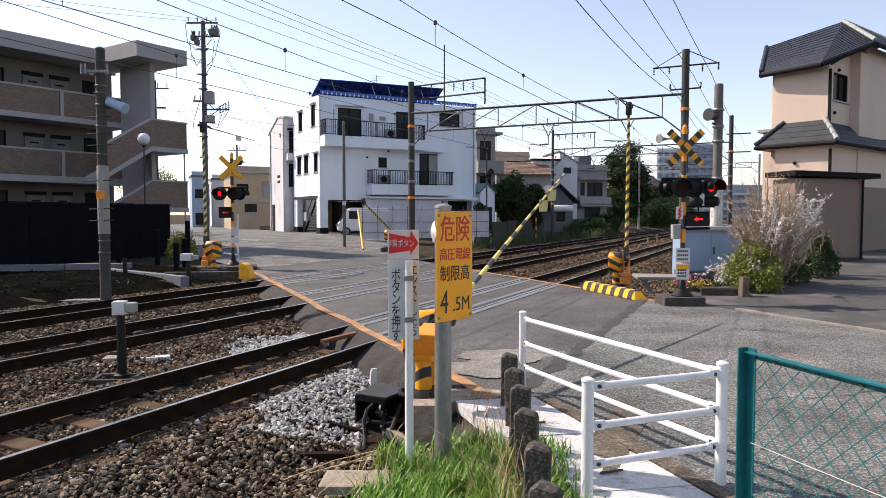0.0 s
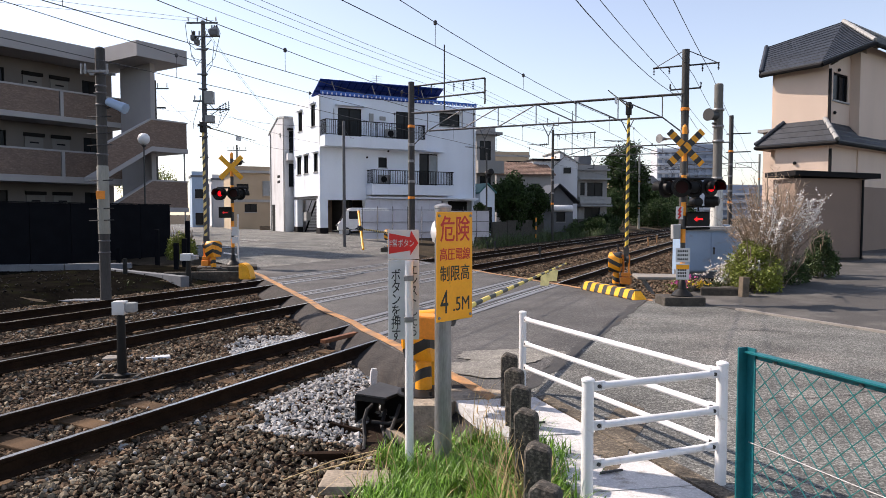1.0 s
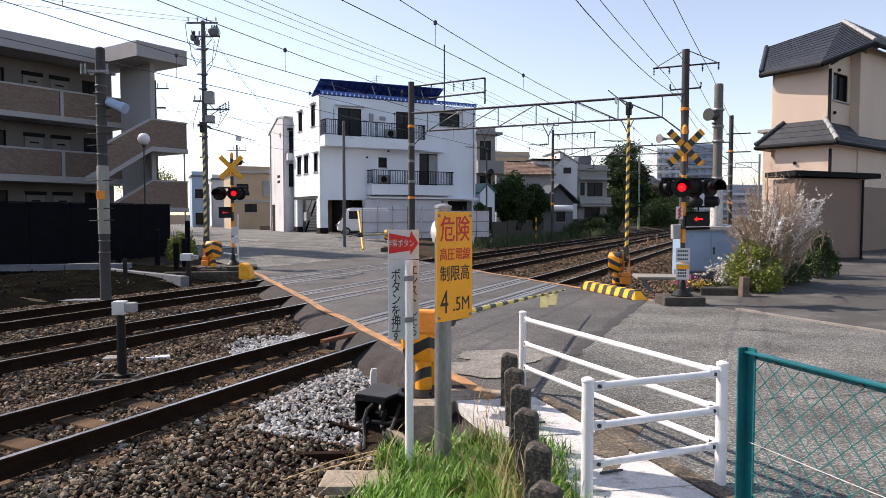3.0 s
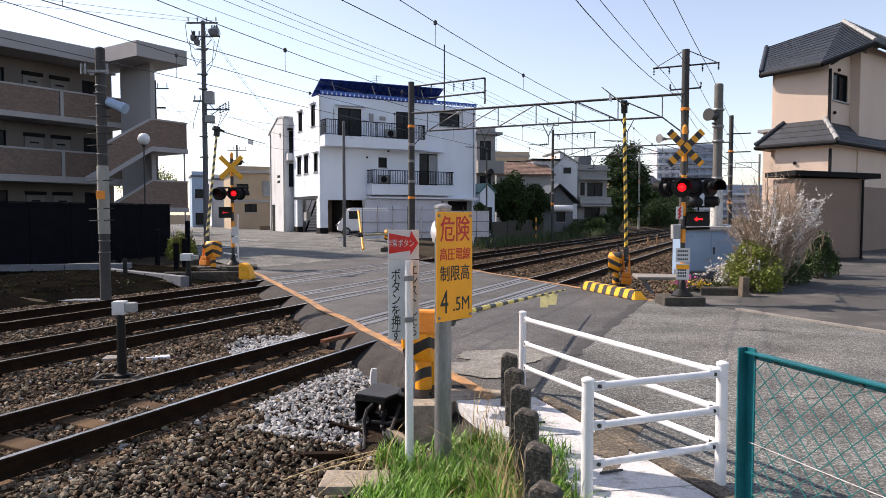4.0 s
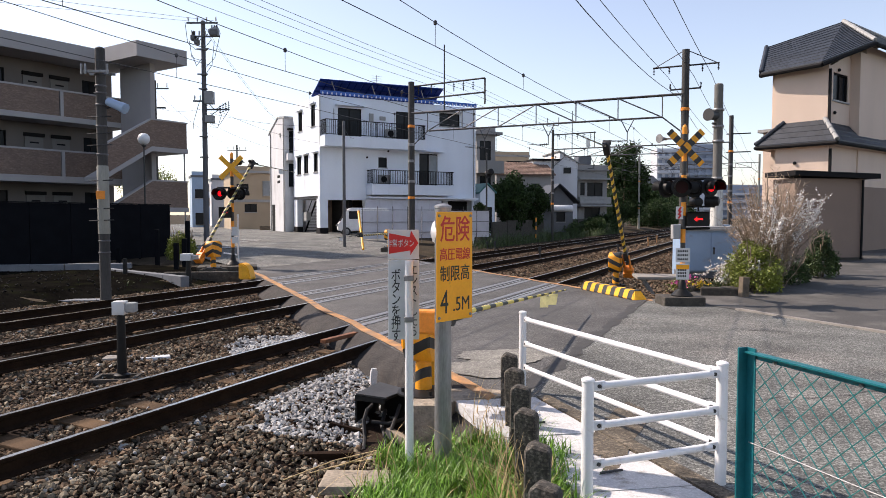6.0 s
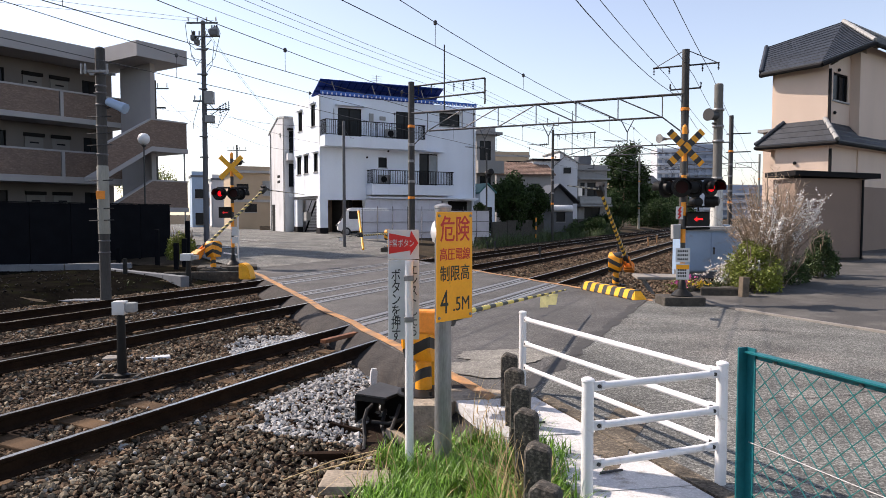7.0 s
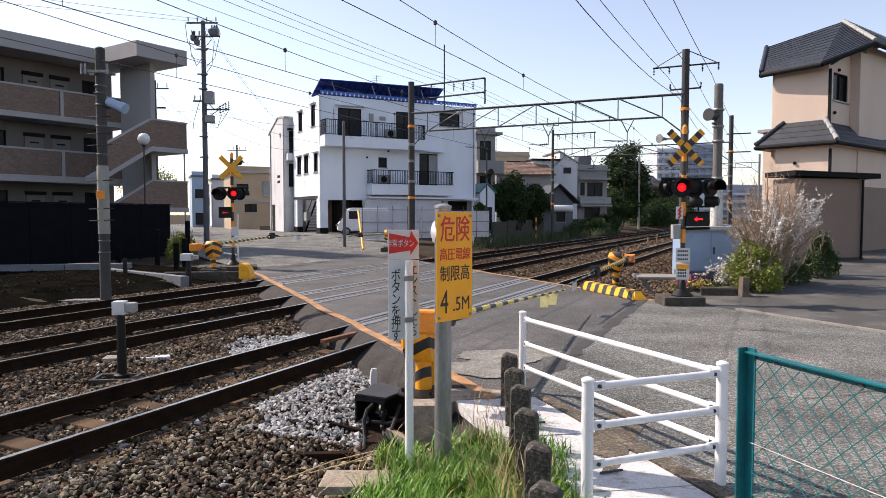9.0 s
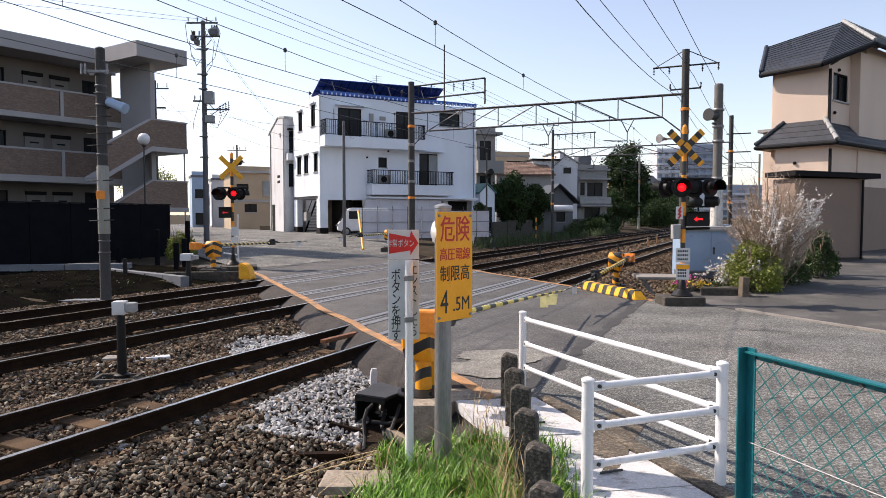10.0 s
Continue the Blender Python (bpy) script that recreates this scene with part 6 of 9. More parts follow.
def apartment():
    a = thing("apartment_block", pose(-19.4, 30.2, 0, 0, 0, 90 - 33.8), "taupe three-storey apartment block with tiled corridor parapets and stair tower", "apartment block")
    L0, L1 = -16.0, 6.2
    floors = ((0.3, 3.3, None), (3.3, 6.15, 1), (6.15, 9.05, 2))
    holes = []
    for z in (1.0, 3.75, 6.6):
        for k in range(5):
            u = 4.65 - 4.4 * k
            holes.append((u, u + 0.8, z, z + 1.95))
    holes = [q for q in holes if q[0] > L0 + 0.3]
    bm = bmesh.new()
    facade(bm, L0, L1, 0, 9.1, holes, pose(0, 1.5, 0))
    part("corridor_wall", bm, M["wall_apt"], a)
    for q in holes:
        window(a, pose(0, 1.5, 0), *q, 2, "trim_dark", "glass", False, 0.08)
    for z in (1.0, 3.75, 6.6):
        for k in range(5):
            for u in (3.5 - 4.4 * k, 2.25 - 4.4 * k):
                if u < L0 + 0.6:
                    continue
                bm = bmesh.new()
                box(bm, u - 0.42, u + 0.42, 1.44, 1.49, z - 0.1, z + 1.75, bev=0.01)
                dr = part("door", bm, M["door_grey"], a, "grey entrance door")
                bm = bmesh.new()
                box(bm, u - 0.2, u + 0.2, 1.425, 1.436, z + 1.45, z + 1.52)
                part("letter_slot", bm, M["trim_dark"], dr)
                bm = bmesh.new()
                box(bm, u - 0.46, u + 0.46, 1.36, 1.49, z + 1.77, z + 1.93)
                part("door_hood", bm, M["trim_dark"], a, "dark louvre over the door")
    for z0, z1 in ((3.32, 3.62), (6.17, 6.42)):
        slab_box(a, "floor_slab", I, (L0, L1, -0.06, 1.5, z0, z1), M["apt_band"], "pale concrete corridor slab")
    slab_box(a, "roof", I, (L0, L1, -0.35, 8, 9.09, 9.8), M["apt_band"], "pale concrete roof fascia")
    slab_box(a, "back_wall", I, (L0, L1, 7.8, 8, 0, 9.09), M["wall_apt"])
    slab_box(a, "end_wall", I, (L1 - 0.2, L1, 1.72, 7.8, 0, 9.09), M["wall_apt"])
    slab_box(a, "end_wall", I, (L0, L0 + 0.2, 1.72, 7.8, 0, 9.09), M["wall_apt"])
    for z0, z1 in ((3.62, 4.85), (6.42, 7.65)):
        u = L1 - 0.35
        while u > L0:
            u0 = max(L0, u - (3.0 if u > 3 else 6.2))
            slab_box(a, "parapet_panel", I, (u0 + 0.06, u - 0.02, -0.02, 0.14, z0, z1 - 0.08), M["apt_tile"], "brown tiled parapet panel")
            slab_box(a, "parapet_pier", I, (u0 - 0.1, u0 + 0.05, -0.05, 0.16, z0, z1), M["apt_band"])
            u = u0 - 0.12
        slab_box(a, "parapet_cap", I, (L0, L1, -0.05, 0.18, z1 - 0.08, z1), M["apt_band"])
    # stair tower
    T0, T1, Y0 = 4.4, 7.05, -3.6
    slab_box(a, "tower_roof", I, (T0, T1 + 0.0, Y0, -0.36, 9.08, 9.78), M["apt_band"], "pale concrete stair roof slab")
    slab_box(a, "tower_wall", I, (5.7, 5.95, -2.6, -0.1, 0, 9.08), M["apt_band"])
    slab_box(a, "tower_wall", I, (5.95, 6.9, -0.4, -0.2, 0, 9.08), M["apt_band"])
    for z in (3.4, 6.25):
        za, zb = z - 1.35, z
        slab_box(a, "landing_parapet", I, (5.1, 7.0, Y0 + 0.05, Y0 + 0.25, za + 0.12, zb), M["apt_tile"], "brown tiled stair parapet")
        slab_box(a, "landing_parapet", I, (6.82, 7.02, Y0 + 0.25, -0.9, za + 0.12, zb), M["apt_tile"], "brown tiled stair parapet")
        slab_box(a, "landing_band", I, (5.1, 7.04, Y0 + 0.02, -0.9, za - 0.1, za + 0.12), M["apt_band"])
        slab_box(a, "parapet_cap", I, (5.1, 7.04, Y0 + 0.02, Y0 + 0.28, zb, zb + 0.07), M["apt_band"])
        # sloping flight down to the corridor side
        bm = bmesh.new()
        prism(bm, [(5.1, Y0 + 0.05, za + 0.12), (5.1, Y0 + 0.05, zb), (2.6, Y0 + 0.05, zb - 1.5), (2.6, Y0 + 0.05, za - 1.4)], (0, 0.2, 0))
        part("flight_parapet", bm, M["apt_tile"], a, "sloping tiled stair parapet")
        bm = bmesh.new()
        prism(bm, [(5.1, Y0, za - 0.1), (5.1, Y0, za + 0.12), (2.6, Y0, za - 1.4), (2.6, Y0, za - 1.62)], (0, 1.4, 0))
        prism(bm, [(5.1, Y0 + 0.02, zb), (5.1, Y0 + 0.02, zb + 0.07), (2.6, Y0 + 0.02, zb - 1.43), (2.6, Y0 + 0.02, zb - 1.5)], (0, 0.26, 0))
        part("flight_band", bm, M["apt_band"], a)
    bm = bmesh.new()
    tube(bm, (6.95, -3.4, 0), (6.95, -3.4, 4.9), 0.04, 0.04, 8)
    tube(bm, (6.95, -3.4, 4.9), (6.95, -2.6, 5.0), 0.04, 0.04, 8)
    part("drain_pipe", bm, M["trim_pale"], a)
    # screen fence in front
    f = thing("screen_fence", pose(-16.8, 17.9, 0, 0, 0, 67.2), "tall black solid panel screen fence", "fence")
    for k in range(8):
        slab_box(f, "panel", I, (k * 1.62, k * 1.62 + 1.6, 0, 0.05, 0.05, 2.24), M["fence_black"])
        slab_box(f, "post", I, (k * 1.62 - 0.03, k * 1.62 + 0.03, 0.06, 0.12, -0.1, 2.26), M["fence_black"])
    slab_box(f, "cap_rail", I, (-0.03, 12.98, -0.02, 0.07, 2.245, 2.28), M["fence_black"])
    # globe lamp
    l = thing("globe_lamp", pose(-12.75, 29.6, 0.0), "white globe garden lamp on a thin dark pole", "street lamp")
    bm = bmesh.new()
    tube(bm, (0, 0, 0), (0, 0, 4.72), 0.035, 0.03, 10)
    lathe(bm, [(0.03, 4.7), (0.1, 4.74), (0.1, 4.8), (0.03, 4.82)], seg=12)
    part("pole", bm, M["steel_dark"], l, smooth=40)
    bm = bmesh.new()
    bmesh.ops.create_uvsphere(bm, u_segments=20, v_segments=12, radius=0.25, matrix=Matrix.Translation((0, 0, 5.05)))
    part("globe", bm, M["white_paint"], l, smooth=80)


apartment()


def ridge_caps(bm, a, b):
    """Overlapping half-round caps, one skin."""
    L = (b - a).length
    q = (b - a).to_track_quat("Z", "Y").to_matrix().to_4x4()
    nn = max(2, int(L / 0.3))
    prof = []
    for k in range(nn):
        prof += [(0.09, L * k / nn), (0.072, L * (k + 0.97) / nn)]
    lathe(bm, prof, Matrix.Translation(a) @ q, 8)


def right_house():
    hse = thing("tiled_house", pose(14.09, 25.5, 0.0, 0, 0, 39), "beige rendered two-storey house with dark grey tiled roofs", "house")
    # local x runs along the shaded front, local -y is out; the lit end runs along local +y
    lm2 = Matrix(((0, 1, 0, 0), (1, 0, 0, 0), (0, 0, 1, 0), (0, 0, 0, 1)))
    z2, z1 = 7.25, 4.7
    bm = bmesh.new()
    facade(bm, 0.2, 1.94, z1 - 0.4, z2, [], lm2)
    part("end_wall", bm, M["wall_cream"], hse)
    slab_box(hse, "gable_wall", I, (0.2, 6.0, 1.94, 2.14, 0.3, z2 + 0.3), M["wall_cream"])
    slab_box(hse, "wing_wall", I, (1.5, 4.0, 2.15, 3.1, 0.3, 5.2), M["wall_cream"], "beige rear wing")
    slab_box(hse, "wing_roof", I, (1.3, 4.0, 2.15, 3.25, 5.21, 5.33), M["trim_pale"])
    bm = bmesh.new()
    facade(bm, 0, 1.95, z1 - 0.4, 7.32, [(0.42, 1.75, 6.08, 7.1)], I)
    part("front_wall", bm, M["wall_cream"], hse)
    window(hse, I, 0.42, 1.75, 6.08, 7.1, 2)
    bm = bmesh.new()
    prism(bm, [(0.3, 0.0, 7.32), (1.95, 0.0, 7.32), (1.95, 0.0, 8.0)], (0, 0.2, 0))
    part("front_wall", bm, M["wall_cream"], hse)
    slab_box(hse, "bay_wall", I, (1.95, 2.5, -0.35, 0.2, 0.3, 7.98), M["wall_cream"])
    slab_box(hse, "bay_wall", I, (2.5, 4.5, -0.348, 0.2, 0.3, 8.32), M["wall_cream"])
    slab_box(hse, "front_wall", I, (4.5, 9.0, -0.3, -0.1, 0.3, 8.32), M["wall_cream"])
    # ground storey stands further out
    slab_box(hse, "ground_wall", I, (-0.5, 1.95, -0.3, -0.1, 0.3, z1 - 0.3), M["wall_cream"])
    slab_box(hse, "ground_wall", I, (-0.5, -0.3, -0.1, 1.65, 0.3, z1 - 0.3), M["wall_cream"])
    slab_box(hse, "lower_wall", I, (1.96, 9.0, -0.42, -0.352, 0.3, 2.9), M["wall_taupe"], "taupe lower wall")

    def tiled(quad):
        a, b, c, d = quad
        bm = bmesh.new()
        prism(bm, [a, b, c, d] if (c - d).length > 0.01 else [a, b, c], (0, 0, 0.06))
        slope = part("upper_roof", bm, M["roof_dark"], hse)
        rows = max(4, int((d - a).length / 0.28))
        verts, faces = [], []
        for t in range(rows):
            f0, f1 = t / rows, min(1, (t + 1.1) / rows)
            p0, p1, q0, q1 = a.lerp(d, f0), b.lerp(c, f0), a.lerp(d, f1), b.lerp(c, f1)
            cols = max(1, int((p1 - p0).length / 0.3))
            for k in range(cols):
                g0, g1 = k / cols, (k + 0.97) / cols
                n0 = len(verts)
                verts += [p0.lerp(p1, g0) + UP * 0.11, p0.lerp(p1, g1) + UP * 0.105, q0.lerp(q1, g1) + UP * 0.075, q0.lerp(q1, g0) + UP * 0.075, p0.lerp(p1, g0) + UP * 0.05, p0.lerp(p1, g1) + UP * 0.05]
                faces += [(n0, n0 + 1, n0 + 2, n0 + 3), (n0, n0 + 4, n0 + 5, n0 + 1)]
        me = bpy.data.meshes.new("tiles")
        me.from_pydata([tuple(v) for v in verts], [], faces)
        me.materials.append(M["roof_dark"])
        tagged(shared("tiles", me, slope), kind="stuff")

    def hip(name, x0, x1, y0, y1, ze, over, rise_, inset, hips=True):
        """Hipped roof: four tiled slopes with pale ridge caps."""
        a = [Vector((x0 - over, y0 - over, ze)), Vector((x1 + over, y0 - over, ze)), Vector((x1 + over, y1 + over, ze)), Vector((x0 - over, y1 + over, ze))]
        i = inset
        r = [Vector((x0 - over + i, y0 - over + i, ze + rise_)), Vector((x1 + over - i, y0 - over + i, ze + rise_)), Vector((x1 + over - i, y1 + over - i, ze + rise_)), Vector((x0 - over + i, y1 + over - i, ze + rise_))]
        for k in range(4):
            j = (k + 1) % 4
            bm = bmesh.new()
            prism(bm, [a[k], a[j], r[j], r[k]], (0, 0, 0.07))
            slope = part(name, bm, M["roof_dark"], hse)
            rows = max(4, int((r[k] - a[k]).length / 0.3))
            verts, faces = [], []
            for t in range(rows):
                f0, f1 = t / rows, min(1, (t + 1.1) / rows)
                p0, p1 = a[k].lerp(r[k], f0), a[j].lerp(r[j], f0)
                q0, q1 = a[k].lerp(r[k], f1), a[j].lerp(r[j], f1)
                cols = max(1, int((p1 - p0).length / 0.3))
                for c in range(cols):
                    g0, g1 = c / cols, (c + 0.97) / cols
                    n0 = len(verts)
                    up = Vector((0, 0, 0.12))
                    lo = Vector((0, 0, 0.085))
                    verts += [p0.lerp(p1, g0) + up, p0.lerp(p1, g1) + up * 0.9, q0.lerp(q1, g1) + lo, q0.lerp(q1, g0) + lo, p0.lerp(p1, g0) + up * 0.5, p0.lerp(p1, g1) + up * 0.5]
                    faces += [(n0, n0 + 1, n0 + 2, n0 + 3), (n0, n0 + 4, n0 + 5, n0 + 1)]
            me = bpy.data.meshes.new("tiles")
            me.from_pydata([tuple(v) for v in verts], [], faces)
            me.materials.append(M["roof_dark"])
            tagged(shared("tiles", me, slope), kind="stuff")
            bm = bmesh.new()
            ridge_caps(bm, a[k] + UP * 0.13, r[k] + UP * 0.14)
            part("hip_cap", bm, M["trim_pale"] if k == 0 else M["roof_dark"], hse, "row of ridge cap tiles")
            bm = bmesh.new()
            tube(bm, a[k] + UP * 0.0, a[j] + UP * 0.0, 0.07, 0.07, 8)
            part("gutter", bm, M["trim_dark"], hse, "dark eaves gutter", smooth=40)
        slab_box(hse, "soffit", I, (x0 - over + 0.05, x1 + over - 0.05, y0 - over + 0.05, y1 + over - 0.05, ze - 0.07, ze - 0.02), M["wall_cream"])

    EL, ER, HB, AP, LT = (Vector(v) for v in ((-0.3, 2.37, 7.24), (-0.55, 0.0, 7.26), (1.85, -0.86, 8.2), (4.4, 1.25, 9.78), (2.5, 3.55, 8.85)))
    FR, TR = Vector((9.5, -0.86, 8.2)), Vector((9.5, 1.25, 9.78))
    BL = Vector((7.0, 4.6, 7.6))
    for quad in ((EL, ER, AP, LT), (ER, HB, AP, AP), (HB, FR, TR, AP), (LT, AP, TR, BL)):
        tiled(quad)
    for p, q in ((AP, HB), (AP, TR), (LT, EL)):
        bm = bmesh.new()
        ridge_caps(bm, p + UP * 0.12, q + UP * 0.13)
        part("hip_cap", bm, M["trim_pale"] if p is AP else M["roof_dark"], hse, "row of pale ridge cap tiles")
    for p, q in ((EL, ER), (ER, HB), (HB, FR), (EL, LT)):
        bm = bmesh.new()
        tube(bm, p - UP * 0.02, q - UP * 0.02, 0.08, 0.08, 8)
        part("gutter", bm, M["trim_dark"], hse, "dark eaves gutter", smooth=40)
    hip("skirt_roof", -0.4, 9.0, -0.3, 1.95, z1 - 0.32, 0.35, 0.86, 0.75)
    slab_box(hse, "corner_pipe", I, (-0.03, 0.05, -0.1, -0.02, z1 + 0.3, z2 - 0.1), M["trim_dark"], "dark down pipe")
    slab_box(hse, "down_pipe", I, (-0.59, -0.51, -0.39, -0.31, 0.3, z1 - 0.5), M["trim_dark"], "dark down pipe")
    bm = bmesh.new()
    for p in ((0.8, -0.02, 7.2), (0.5, -0.02, 5.6)):
        lathe(bm, [(0.06, 0), (0.06, 0.05), (0.03, 0.08)], Matrix.Translation(p) @ pose(0, 0, 0, 90, 0, 0), 12)
    lathe(bm, [(0.06, 0), (0.06, 0.05), (0.03, 0.08)], Matrix.Translation((-0.5, 0.9, 3.75)) @ pose(0, 0, 0, 0, -90, 0), 12)
    part("vent_cap", bm, M["trim_dark"], hse)
    # garage
    g = thing("garage", pose(11.15, 21.9, 0.0, 0, 0, 10), "taupe rendered lean-to garage with a thin dark roof", "garage")
    slab_box(g, "wall", I, (0, 2.44, 0, 1.1, 0.2, 2.98), M["wall_taupe"])
    bm = bmesh.new()
    prism(bm, [(-0.2, -0.25, 3.06), (2.85, -0.25, 2.98), (2.85, 1.25, 2.98), (-0.2, 1.25, 3.06)], (0, 0, 0.16))
    part("roof", bm, M["trim_dark"], g)
    slab_box(g, "base_course", I, (-0.03, 2.47, -0.03, 1.13, 0.1, 0.45), M["concrete_dark"])
    bm = bmesh.new()
    tube(bm, (2.38, -0.06, 0.4), (2.38, -0.06, 2.95), 0.035, 0.035, 8)
    part("down_pipe", bm, M["trim_dark"], g)


right_house()


# ---- poles, street furniture ----
def utility_pole(x, y, z0, hgt):
    u = pole_thing("utility_pole", x, y, z0, z0 + hgt, 0.14, 0.1, M["pole_grey"], "grey concrete utility pole with crossarms and transformer", "utility pole")
    for z, w in ((hgt - 0.15, 0.75), (hgt - 0.8, 0.5), (hgt - 3.9, 0.5)):
        bm = bmesh.new()
        box(bm, -w, w, -0.16, -0.1, z, z + 0.08)
        arm = part("crossarm", bm, M["steel_grey"], u)
        for k in range(4):
            bm = bmesh.new()
            xx = -w + 0.08 + k * (2 * w - 0.16) / 3
            insulator(bm, (xx, -0.13, z + 0.08), (xx, -0.13, z + 0.32), 0.05)
            part("insulator", bm, M["trim_pale"], arm)
    bm = bmesh.new()
    lathe(bm, [(0.15, -0.24), (0.18, -0.2), (0.18, 0.2), (0.1, 0.26)], pose(0.55, -0.1, hgt - 0.5, 0, 70, 0), 14)
    part("transformer", bm, M["galv"], u, "pale grey transformer", smooth=40)
    for z, x0, x1, y in ((hgt - 1.3, 0.0, 0.5, -0.3), (hgt - 2.2, -0.45, 0.0, -0.25), (hgt - 4.3, 0.1, 1.1, -0.15), (hgt - 1.0, -0.5, 0.3, -0.2)):
        bm = bmesh.new()
        path_tube(bm, [(x0, y, z + 0.5), ((x0 + x1) / 2, y - 0.1, z), (x1, y, z + 0.35)], 0.02, 6)
        part("cable_loop", bm, M["rubber"], u, smooth=40)
    for z, w in ((hgt - 1.4, 0.28), (hgt - 2.6, 0.25), (hgt - 3.3, 0.2), (hgt - 5.6, 0.2), (hgt - 6.6, 0.2)):
        bm = bmesh.new()
        box(bm, -w, w, -0.19, -0.13, z, z + 0.06)
        lathe(bm, [(0.14, z), (0.165, z + 0.01), (0.165, z + 0.05), (0.14, z + 0.06)], seg=12)
        part("clamp", bm, M["steel_grey"], u)
    for z in (hgt - 4.0, hgt - 4.9):
        bm = bmesh.new()
        box(bm, 0.1, 0.5, -0.3, 0.05, z, z + (0.6 if z > hgt - 4.5 else 0.35), bev=0.02)
        part("junction_box", bm, M["trim_pale"], u)
    # side arm with a bunch of insulators, top switchgear and their drop cables
    bm = bmesh.new()
    box(bm, 0.1, 1.25, -0.14, -0.08, hgt - 4.3, hgt - 4.22)
    tube(bm, (0.1, -0.11, hgt - 4.7), (0.7, -0.11, hgt - 4.3), 0.02, 0.02, 6)
    arm = part("side_arm", bm, M["steel_grey"], u)
    for k in range(4):
        bm = bmesh.new()
        insulator(bm, (0.8 + 0.14 * k, -0.11, hgt - 4.5 + 0.05 * k), (0.8 + 0.14 * k, -0.11, hgt - 4.0 + 0.05 * k), 0.06)
        part("insulator", bm, M["steel_dark"], arm)
    for x, z, w, d in ((0.6, hgt - 0.6, 0.2, 0.34), (-0.42, hgt - 0.85, 0.1, 0.26), (-0.25, hgt - 1.05, 0.1, 0.22)):
        bm = bmesh.new()
        box(bm, x - w, x + w, -0.35, 0.02, z - d / 2, z + d / 2, bev=0.06)
        for k in (-0.6, 0.0, 0.6):
            insulator(bm, (x + w * k, -0.16, z + d / 2 - 0.02), (x + w * k, -0.16, z + d / 2 + 0.22), 0.045)
        part("switchgear", bm, M["steel_grey"], u, "grey pole-top switchgear")
    for x0, x1, z0, z1 in ((0.9, 0.12, -0.6, -2.3), (0.6, 0.14, -1.0, -2.6), (-0.6, -0.12, -1.0, -1.9), (1.2, 0.2, -4.4, -4.9), (-0.14, -0.5, -3.8, -5.2), (0.9, 0.3, -4.5, -5.1), (-0.8, -0.3, -0.1, -1.4)):
        bm = bmesh.new()
        m0 = (x0 + x1) / 2
        path_tube(bm, [(x0, -0.2, hgt + z0), (m0 + 0.12 * (1 if x0 > 0 else -1), -0.25, hgt + (z0 + z1) / 2 - 0.35), (x1, -0.18, hgt + z1)], 0.014, 5)
        part("drop_cable", bm, M["rubber"], u, smooth=40)
    return u


utility_pole(-11.65, 34.0, 0.3, 10.9)
bm = bmesh.new()
tube(bm, (0, 0, -0.1), (0, 0, 1.75), 0.03, 0.03, 10)
tube(bm, (0, 0, 0.35), (-0.5, 0, 0.42), 0.025, 0.025, 8)
solid("guide_post", bm, M["white_paint"], "thin white guide post beside the alarm", "post", pose(-7.0, 23.55, 0.1), smooth=40)
pole_thing("steel_post", -5.0, 35.0, 0.1, 6.5, 0.085, 0.07, M["steel_grey"], "thin weathered steel post by the road", "post")
for x, y, hgt, r in ((-16.6, 40, 9.5, 0.18), (-19.0, 64, 8.2, 0.1), (-14.2, 70, 9, 0.12)):
    p = pole_thing("utility_pole", x, y, 0.0, hgt, r, r * 0.75, M["pole_concrete"], "distant grey utility pole with a crossarm", "utility pole")
    bm = bmesh.new()
    box(bm, -0.9, 0.9, -0.1, -0.04, hgt - 0.5, hgt - 0.42)
    for k in range(4):
        insulator(bm, (-0.8 + k * 0.53, -0.07, hgt - 0.42), (-0.8 + k * 0.53, -0.07, hgt - 0.15), 0.05)
    part("crossarm", bm, M["steel_grey"], p)
    bm = bmesh.new()
    box(bm, -0.7, 0.7, -0.1, -0.04, hgt - 1.6, hgt - 1.5)
    part("crossarm", bm, M["steel_grey"], p)


SP = pole_thing("signal_post", 2.77, 44.0, 0.0, 5.7, 0.06, 0.05, M["steel_dark"], "thin dark post with a black signal head beyond the tracks", "signal post")
bm = bmesh.new()
lathe(bm, [(0.1, 0.2), (0.2, 0.16), (0.2, -0.16), (0.26, -0.3)], pose(0.22, -0.1, 4.5, 75, 0, 20), 14)
box(bm, -0.05, 0.25, -0.12, 0.0, 4.15, 4.3)
part("signal_head", bm, M["black_paint"], SP, smooth=40)


def sagging(a, b, sag, n=12):
    a, b = Vector(a), Vector(b)
    return [a.lerp(b, k / n) - UP * sag * 4 * (k / n) * (1 - k / n) for k in range(n + 1)]


